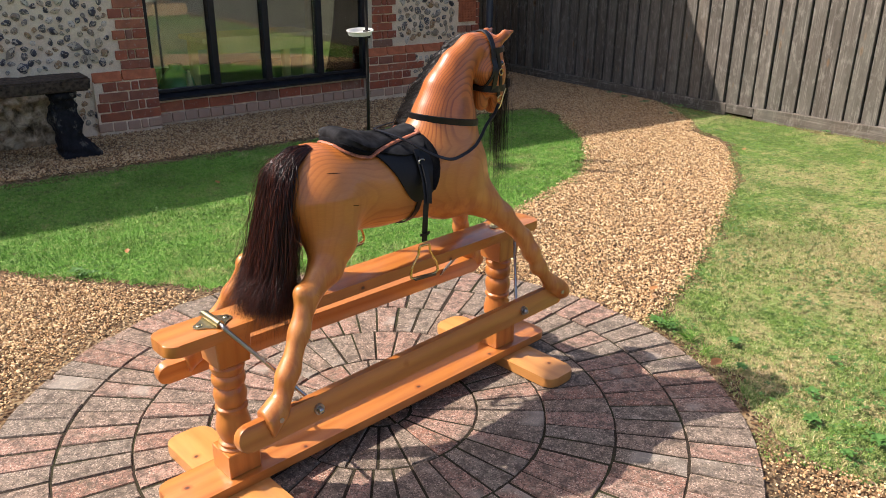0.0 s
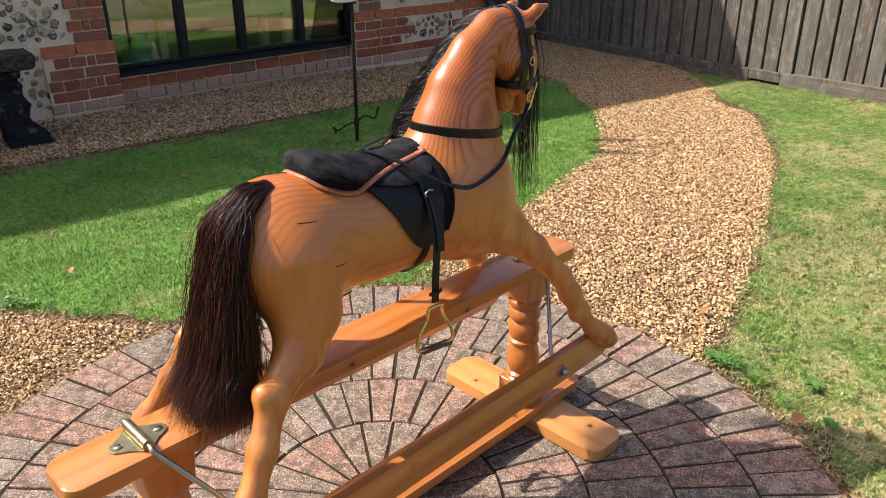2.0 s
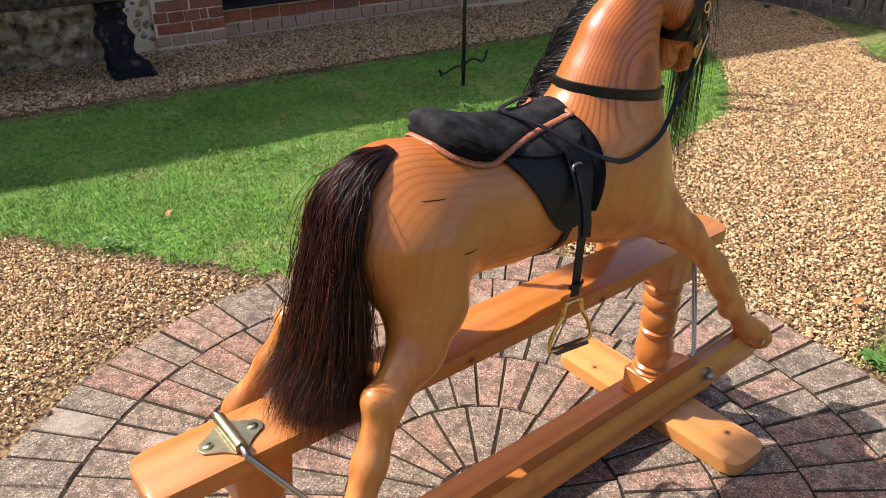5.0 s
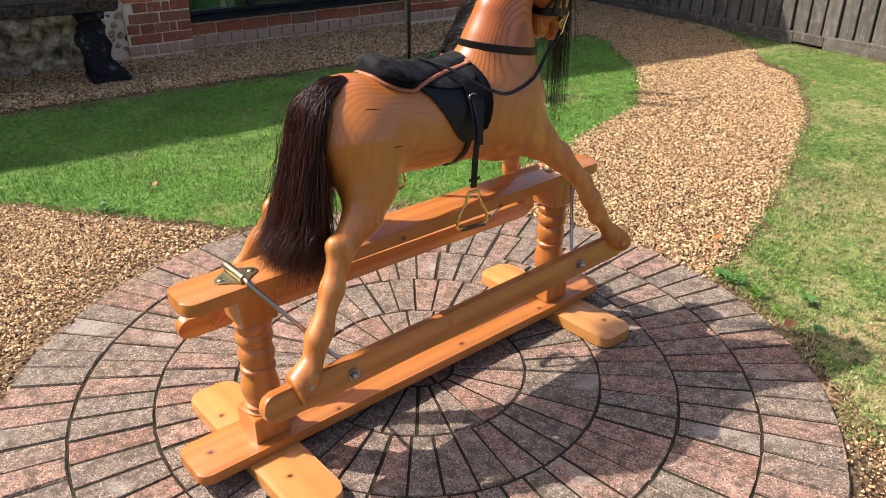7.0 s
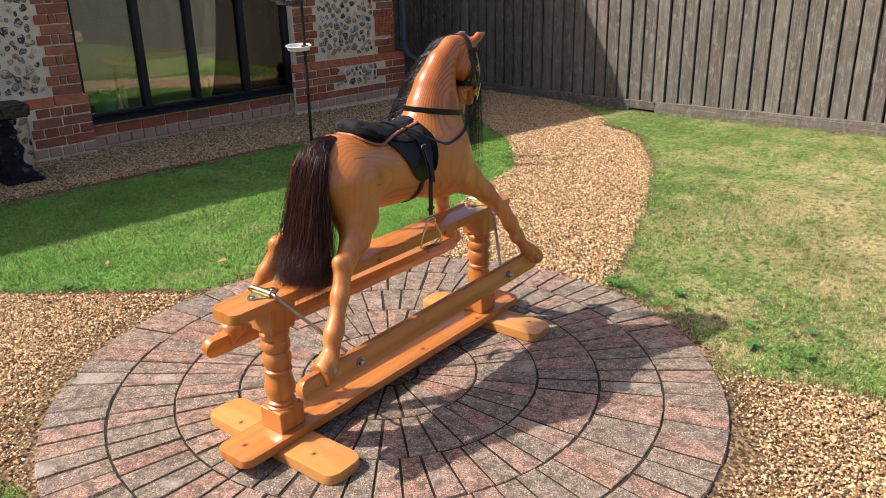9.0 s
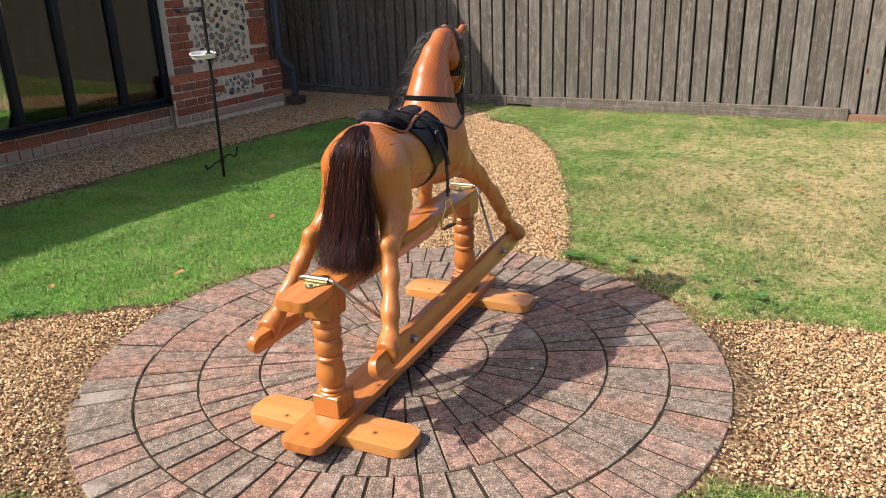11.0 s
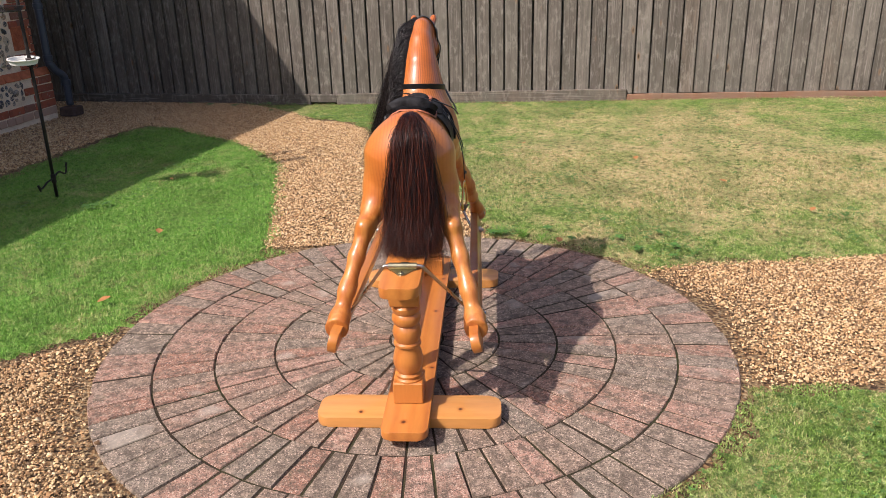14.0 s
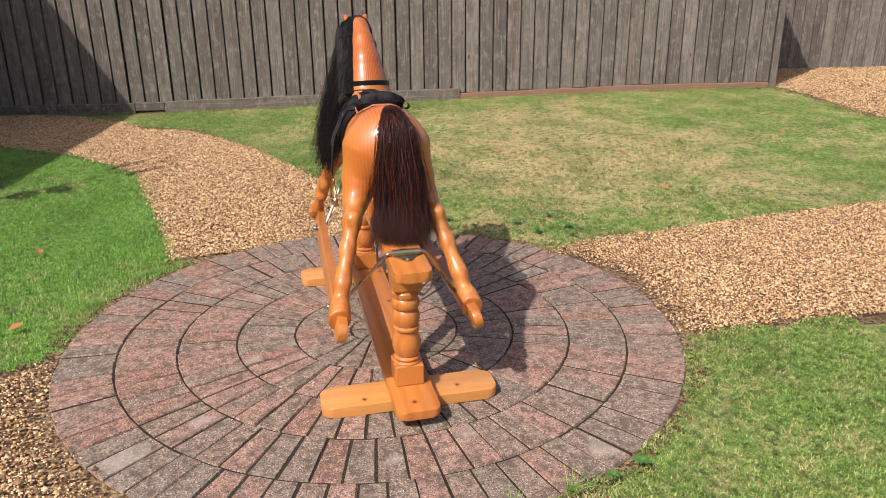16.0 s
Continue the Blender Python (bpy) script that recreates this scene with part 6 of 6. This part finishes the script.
def round_rump(theta, lift, y, low):
    """Points lifted off the rump, at the angle theta from straight up, y to the side."""
    r = 0.128 + lift
    return np.stack([-0.228 - r * math.sin(radians(theta)), y, 0.766 + r * math.cos(radians(theta)) - low * (y + 0.012) ** 2], -1)


up = 0.5 * (sx + 1)
dome = np.sqrt(np.clip(1 - sy ** 2, 0, 1))
ctrl = np.stack([
    round_rump(8, 0.000 + 0.005 * up * dome, -0.010 + 0.020 * sy, 5.0),
    round_rump(34, 0.002 + 0.016 * up * (0.4 + 0.6 * dome), -0.015 + 0.038 * sy, 4.5),
    round_rump(66, -0.002 + 0.018 * up, -0.018 + 0.056 * sy, 3.0),
    np.stack([-0.376 - 0.046 * sx, -0.017 + 0.076 * sy, 0.640 + 0 * sx], -1),
    np.stack([-0.408 - 0.078 * sx, -0.014 + 0.094 * sy, 0.482 + drop + 0.020 * sx], -1),
], 1) + wave
tail_lines = many_splines(ctrl, 15)
# crimped locks: strands near one another wave together
along = np.linspace(0, 1, 15)[None]
lock = np.floor(6 * (sx + 1)) * 13.0 + np.floor(6 * (sy + 1)) * 5.0
crimp = 0.0038 * np.clip(along * 2 - 0.35, 0, 1)
tail_lines[..., 0] += crimp * np.sin(26 * along + lock[:, None] * 1.7)
tail_lines[..., 1] += crimp * np.sin(22 * along + lock[:, None] * 2.3)
strands("tail", tail_lines, hr.uniform(0.0004, 0.0009, N), M_TAIL, horse, "thick dark brown horsehair tail")

N = 4600
u = hr.uniform(0, 1, N) ** 0.8
crest = np.array([surface((x, y, 0), 2, 1.20, 0.80, 400) for x, y in zip(np.linspace(0.135, 0.388, 80), np.interp(np.linspace(0, 1, 80), [0, 0.5, 1], [0.060, 0.040, 0.018]))])
root = np.stack([np.interp(u, np.linspace(0, 1, 80), crest[:, k]) for k in range(3)], -1)
back = np.interp(u, [0, 0.35, 0.7, 1.0], [0.006, 0.012, 0.010, 0.0]) * hr.uniform(0, 1, N)
side_shift = hr.uniform(-0.008, 0.010, N)
root[:, 1] += side_shift
root[:, 2] += -0.002 - 0.8 * side_shift
fall = np.clip(hr.normal(0.47, 0.05, N), 0.30, 0.58) * np.interp(u, [0, 0.15, 0.35, 0.8, 1.0], [0.50, 0.68, 0.92, 1.0, 0.98])
out_y = np.interp(u, [0, 0.25, 0.5, 0.8, 1.0], [0.050, 0.078, 0.090, 0.090, 0.085]) + np.abs(hr.normal(0, 0.018, N))
dx = np.interp(u, [0, 0.4, 0.7, 1.0], [-0.010, -0.010, -0.060, -0.110]) + hr.normal(0, 0.012, N)
w = hr.normal(0, 0.0055, (N, 5, 3))
w[:, 0] *= 0.1
w[:, 1] *= 0.3
step = np.gradient(crest, axis=0)
step /= np.linalg.norm(step, axis=1, keepdims=True)
T = -np.stack([np.interp(u, np.linspace(0, 1, 80), step[:, k]) for k in range(3)], -1) * np.interp(u, [0, 0.6, 1.0], [1.0, 1.0, 0.15])[:, None]
lift = hr.uniform(0.2, 1.0, N) * np.interp(u, [0, 0.3, 1.0], [0.6, 1.0, 0.7])
normal = np.stack([T[:, 2], 0 * u, -T[:, 0]], -1) * np.sign(-T[:, :1] + 1e-6)
normal[:, 0], normal[:, 2] = -np.abs(normal[:, 0]), np.abs(normal[:, 2])
ctrl = np.stack([
    root,
    root + 0.006 * T + 0.001 * normal * lift[:, None] + np.stack([0 * u, 0.016 + 0.05 * out_y, -0.002 + 0 * u], -1),
    root + 0.012 * T + 0.001 * normal * lift[:, None] + np.stack([0.2 * dx, 0.032 + 0.12 * out_y, -0.08 * fall], -1),
    root + 0.016 * T + np.stack([0.6 * dx, 0.75 * out_y, -0.45 * fall], -1),
    root + 0.018 * T + np.stack([1.0 * dx, 1.30 * out_y, -0.88 * fall], -1),
], 1) + w
strands("mane", many_splines(ctrl, 10), hr.uniform(0.0006, 0.0012, N), M_MANE, horse, "long black horsehair mane falling to one side")
N = 260
u = hr.uniform(0, 1, N)
root = np.stack([0.436 + 0.018 * u, hr.uniform(-0.012, 0.014, N), 1.104 - 0.010 * u], -1)
ln = hr.uniform(0.32, 0.52, N)
oy = hr.normal(0.026, 0.018, N)
w = hr.normal(0, 0.005, (N, 4, 3))
w[:, 0] *= 0.1
ctrl = np.stack([root, root + np.stack([0.034 + 0 * u, 0.4 * oy, -0.025 + 0 * u], -1), root + np.stack([0.054 + 0.01 * u, 0.9 * oy, -0.38 * ln], -1), root + np.stack([0.058 + 0.02 * u, 1.1 * oy, -ln], -1)], 1) + w
strands("forelock", many_splines(ctrl, 10), hr.uniform(0.0005, 0.0009, N), M_MANE, horse, "thin black horsehair forelock")


# ---- small plants and fallen leaves ----
def weed(place, size, leaves, seed):
    """A flat rosette of toothed leaves."""
    r = random.Random(seed)
    ob = thing("weed", pose(place[0], place[1], float(rise(*place)), 0, 0, r.uniform(0, 360)))
    tagged(ob, "small leafy green weed growing at the lawn's edge", "weed", group="weeds in the lawn")
    for i in range(leaves):
        bm = bmesh.new()
        ln, a, tilt = size * r.uniform(0.6, 1.1), 2 * math.pi * (i + r.uniform(-0.3, 0.3)) / leaves, r.uniform(0.25, 1.0)
        rows = []
        for k in range(6):
            t = k / 5
            w = ln * 0.26 * math.sin(math.pi * min(1.0, 0.08 + 0.92 * t) ** 0.8) * (0.78 if k % 2 else 1.1) + 0.001
            d = ln * t
            z = 0.012 + ln * tilt * (t - 0.75 * t * t)
            c = Vector((d * math.cos(a), d * math.sin(a), z))
            s = Vector((-math.sin(a), math.cos(a), 0)) * w
            rows.append((bm.verts.new(c - s + Vector((0, 0, 0.2 * w))), bm.verts.new(c), bm.verts.new(c + s + Vector((0, 0, 0.2 * w)))))
        for p, q2 in zip(rows, rows[1:]):
            bm.faces.new((p[0], p[1], q2[1], q2[0])), bm.faces.new((p[1], p[2], q2[2], q2[1]))
        part("leaf", bm, M_WEED, ob, smooth=True)
    return ob


WEEDS = [((2.335, 1.850), 0.085, 9), ((2.355, 1.800), 0.065, 8), ((2.44, 1.58), 0.06, 9), ((0.600, 3.660), 0.075, 8), ((0.660, 3.600), 0.05, 7), ((2.490, 4.300), 0.080, 9), ((2.56, 4.22), 0.06, 7), ((2.200, 1.130), 0.065, 8), ((2.26, 0.96), 0.060, 8), ((2.35, 1.22), 0.055, 7), ((2.12, 0.98), 0.05, 7), ((2.45, 1.02), 0.05, 7), ((2.62, 1.30), 0.045, 7), ((2.30, 1.45), 0.050, 7), ((5.98, 5.05), 0.10, 9), ((6.08, 4.72), 0.09, 9), ((6.02, 5.35), 0.10, 9), ((6.10, 4.45), 0.07, 8), ((6.08, 5.60), 0.08, 8), ((5.75, 4.55), 0.07, 8), ((0.215, 1.230), 0.055, 8), ((0.16, 1.33), 0.045, 7), ((6.1, 3.3), 0.07, 8), ((5.4, 1.6), 0.06, 7), ((4.6, 0.9), 0.06, 7), ((6.1, -1.9), 0.08, 8)]
for i, (p, size, n) in enumerate(WEEDS):
    weed(p, 0.55 * size, n + 3, 100 + i)


cl = np.random.default_rng(77)
verts = []
for (px, py), spread, count in (((2.28, 1.08), 0.13, 110), ((2.45, 1.0), 0.10, 60), ((2.62, 1.22), 0.12, 60), ((2.18, 0.92), 0.08, 60), ((2.36, 1.80), 0.05, 70), ((6.02, 5.0), 0.18, 220), ((6.0, 5.45), 0.15, 160), ((5.9, 4.55), 0.15, 140), ((5.2, 3.0), 0.3, 160), ((4.4, 2.2), 0.4, 220), ((3.6, 1.5), 0.4, 260), ((3.1, 0.7), 0.35, 240), ((4.6, 0.4), 0.5, 240), ((5.2, -0.9), 0.5, 220), ((5.35, 3.86), 0.10, 130), ((5.12, 3.48), 0.10, 140), ((4.75, 3.18), 0.10, 150), ((4.35, 2.86), 0.11, 170), ((3.90, 2.58), 0.10, 130), ((3.48, 2.36), 0.10, 150), ((3.15, 2.15), 0.09, 110), ((2.80, 2.05), 0.07, 80), ((2.75, 1.45), 0.05, 40), ((3.3, 1.75), 0.06, 50), ((0.62, 3.62), 0.07, 80), ((2.5, 4.26), 0.06, 80), ((0.45, 0.6), 0.25, 220), ((0.75, 0.25), 0.25, 160), *(((cl.uniform(2.5, 6.0), cl.uniform(-1.9, 2.4)), cl.uniform(0.04, 0.13), int(cl.integers(25, 70))) for _ in range(46)), *(((cl.uniform(5.3, 6.1), cl.uniform(-1.9, 4.2)), cl.uniform(0.06, 0.16), 60) for _ in range(22)), *(((cl.uniform(1.2, 4.6), cl.uniform(3.3, 5.3)), cl.uniform(0.04, 0.10), 26) for _ in range(16))):
    x, y = cl.normal(px, spread, count), cl.normal(py, spread, count)
    keep = (np.hypot(x - PATIO[0], y - PATIO[1]) > RINGS[-1] + 0.01) & (inside(LAWN_A, x, y) | inside(LAWN_B, x, y) | inside(LAWN_C, x, y))
    for xx, yy in zip(x[keep], y[keep]):
        z, a, r = float(rise(xx, yy)) + cl.uniform(0.012, 0.026), cl.uniform(0, 6.28), cl.uniform(0.004, 0.009)
        for k in range(3):
            b0 = a + 2.094 * k
            verts.append([(xx, yy, z - 0.002), (xx + r * math.cos(b0 - 0.6), yy + r * math.sin(b0 - 0.6), z + cl.uniform(-0.002, 0.003)), (xx + 1.35 * r * math.cos(b0), yy + 1.35 * r * math.sin(b0), z), (xx + r * math.cos(b0 + 0.6), yy + r * math.sin(b0 + 0.6), z + cl.uniform(-0.002, 0.003))])
V = np.array(verts)
tagged(raw("clover", V.reshape(-1, 3), np.arange(4 * len(V)).reshape(-1, 4), M_WEED), "low green clover leaves growing among the grass", "clover", kind="stuff")


def grass_tuft(place, count, seed):
    r = np.random.default_rng(seed)
    a, ln = r.uniform(0, 2 * np.pi, count), r.uniform(0.035, 0.085, count)
    lean = r.uniform(0.3, 1.1, count)
    root = r.normal(0, 0.010, (count, 3)) * (1, 1, 0)
    d = np.stack([np.cos(a), np.sin(a), 0 * a], -1)
    line = np.stack([root + (ln * f * lean)[:, None] * d + np.stack([0 * a, 0 * a, ln * (f - 0.45 * lean * f * f)], -1) for f in (0.0, 0.35, 0.7, 1.0)], 1)
    ob = strands("grass_tuft", line, r.uniform(0.0009, 0.0016, count), M_BLADE_A, None, "")
    ob.matrix_basis = pose(place[0], place[1], float(rise(*place)) - 0.004)
    return tagged(ob, "loose tuft of long green grass at the paving's edge", "grass tuft", group="grass tufts")


for i, (p, n) in enumerate((((2.335, 1.700), 60), ((2.30, 1.60), 26), ((2.36, 1.82), 30), ((0.05, 1.62), 30), ((1.45, 3.16), 26), ((0.12, 1.45), 26))):
    grass_tuft(p, n, 500 + i)


def fallen_leaf(place, size, seed):
    r = random.Random(seed)
    bm = bmesh.new()
    rows = []
    for k in range(6):
        t = k / 5
        w = size * 0.34 * math.sin(math.pi * (0.05 + 0.9 * t))
        z = 0.25 * size * (t - 0.5) ** 2 + 0.05 * size
        rows.append((bm.verts.new((size * (t - 0.5), -w, z + 0.35 * w)), bm.verts.new((size * (t - 0.5), 0, z)), bm.verts.new((size * (t - 0.5), w, z + 0.5 * w))))
    for p, q2 in zip(rows, rows[1:]):
        bm.faces.new((p[0], p[1], q2[1], q2[0])), bm.faces.new((p[1], p[2], q2[2], q2[1]))
    ob = part("fallen_leaf", bm, M_DEADLEAF, smooth=True)
    ob.matrix_basis = pose(place[0], place[1], float(rise(*place)) + 0.020, r.uniform(-15, 15), r.uniform(-15, 15), r.uniform(0, 360))
    return tagged(ob, "curled dry brown leaf lying on the grass", "leaf", group="fallen leaves")


for i, p in enumerate([(2.235, 1.508), (2.55, 2.05), (3.9, 1.1), (4.3, 1.9), (4.9, 0.3), (3.4, 0.6), (5.3, 2.6), (5.0, 3.3), (1.25, 3.35), (0.85, 3.75), (1.6, 4.6), (2.1, 3.6), (3.1, 4.1), (2.9, 0.2), (4.2, -1.2)]):
    fallen_leaf(p, 0.055 if i == 0 else 0.035 + 0.01 * (i % 3), 300 + i)


# ---- the round brick patio, piece by piece ----
patio = raw("patio", [(PATIO[0] + r * math.cos(a), PATIO[1] + r * math.sin(a), z) for r, z in ((RINGS[-1] - 0.006, -0.0055), (RINGS[-1] - 0.012, -0.060)) for a in np.linspace(0, 2 * np.pi, 97)[:-1]], [(i, (i + 1) % 96, 96 + (i + 1) % 96, 96 + i) for i in range(96)], M_JOINT)
bm = bmesh.new()
bm.from_mesh(patio.data)
bm.verts.ensure_lookup_table()
bm.faces.new(bm.verts[:96])
bm.to_mesh(patio.data)
bm.free()
tagged(patio, "round patio of concentric rings of weathered red block paving", "patio", kind="structure")


def paver_mesh(r0, r1, half, gap, seed):
    """A wedge of a ring with worn edges, its middle on the x axis."""
    r = random.Random(seed)
    bm = bmesh.new()
    def loop(a, b, h, z):
        pts = [(b, t * (half - h / b)) for t in (-1, 0, 1)] + [(a, t * max(0.02, half - h / a)) for t in (1, 0, -1)]
        return [bm.verts.new((d * math.cos(t) + r.uniform(-1, 1) * 0.0016, d * math.sin(t) + r.uniform(-1, 1) * 0.0016, z)) for d, t in pts]
    low = loop(r0, r1, gap, -0.05)
    high = loop(r0, r1, gap, -0.006)
    top = loop(r0 + 0.003, r1 - 0.003, gap + 0.003, 0.0)
    for a, b in ((low, high), (high, top)):
        for i in range(6):
            bm.faces.new((a[i], a[(i + 1) % 6], b[(i + 1) % 6], b[i]))
    bm.faces.new((top[0], top[1], top[4], top[5])), bm.faces.new((top[1], top[2], top[3], top[4]))
    me = bpy.data.meshes.new("paver")
    bmesh.ops.recalc_face_normals(bm, faces=bm.faces)
    bm.to_mesh(me)
    bm.free()
    me.materials.append(M_PAVER)
    return me


for k, (r0, r1, count) in enumerate(zip((0.0, *RINGS), RINGS, (6, 21, 37, 52, 64, 76))):
    half = math.pi / count
    gap = 0.0024
    kinds = [paver_mesh(max(0.012, r0 + gap), r1 - gap, half, gap, 40 + 3 * k + j) for j in range(3)]
    for i in range(count):
        a = 360 * (i + 0.37 * k) / count
        ob = new("paver", rng.choice(kinds))
        ob.parent = patio
        ob.matrix_basis = pose(PATIO[0], PATIO[1], rng.uniform(-0.004, 0.001), rng.uniform(-0.1, 0.1), rng.uniform(-0.1, 0.1), a + rng.uniform(-0.15, 0.15))
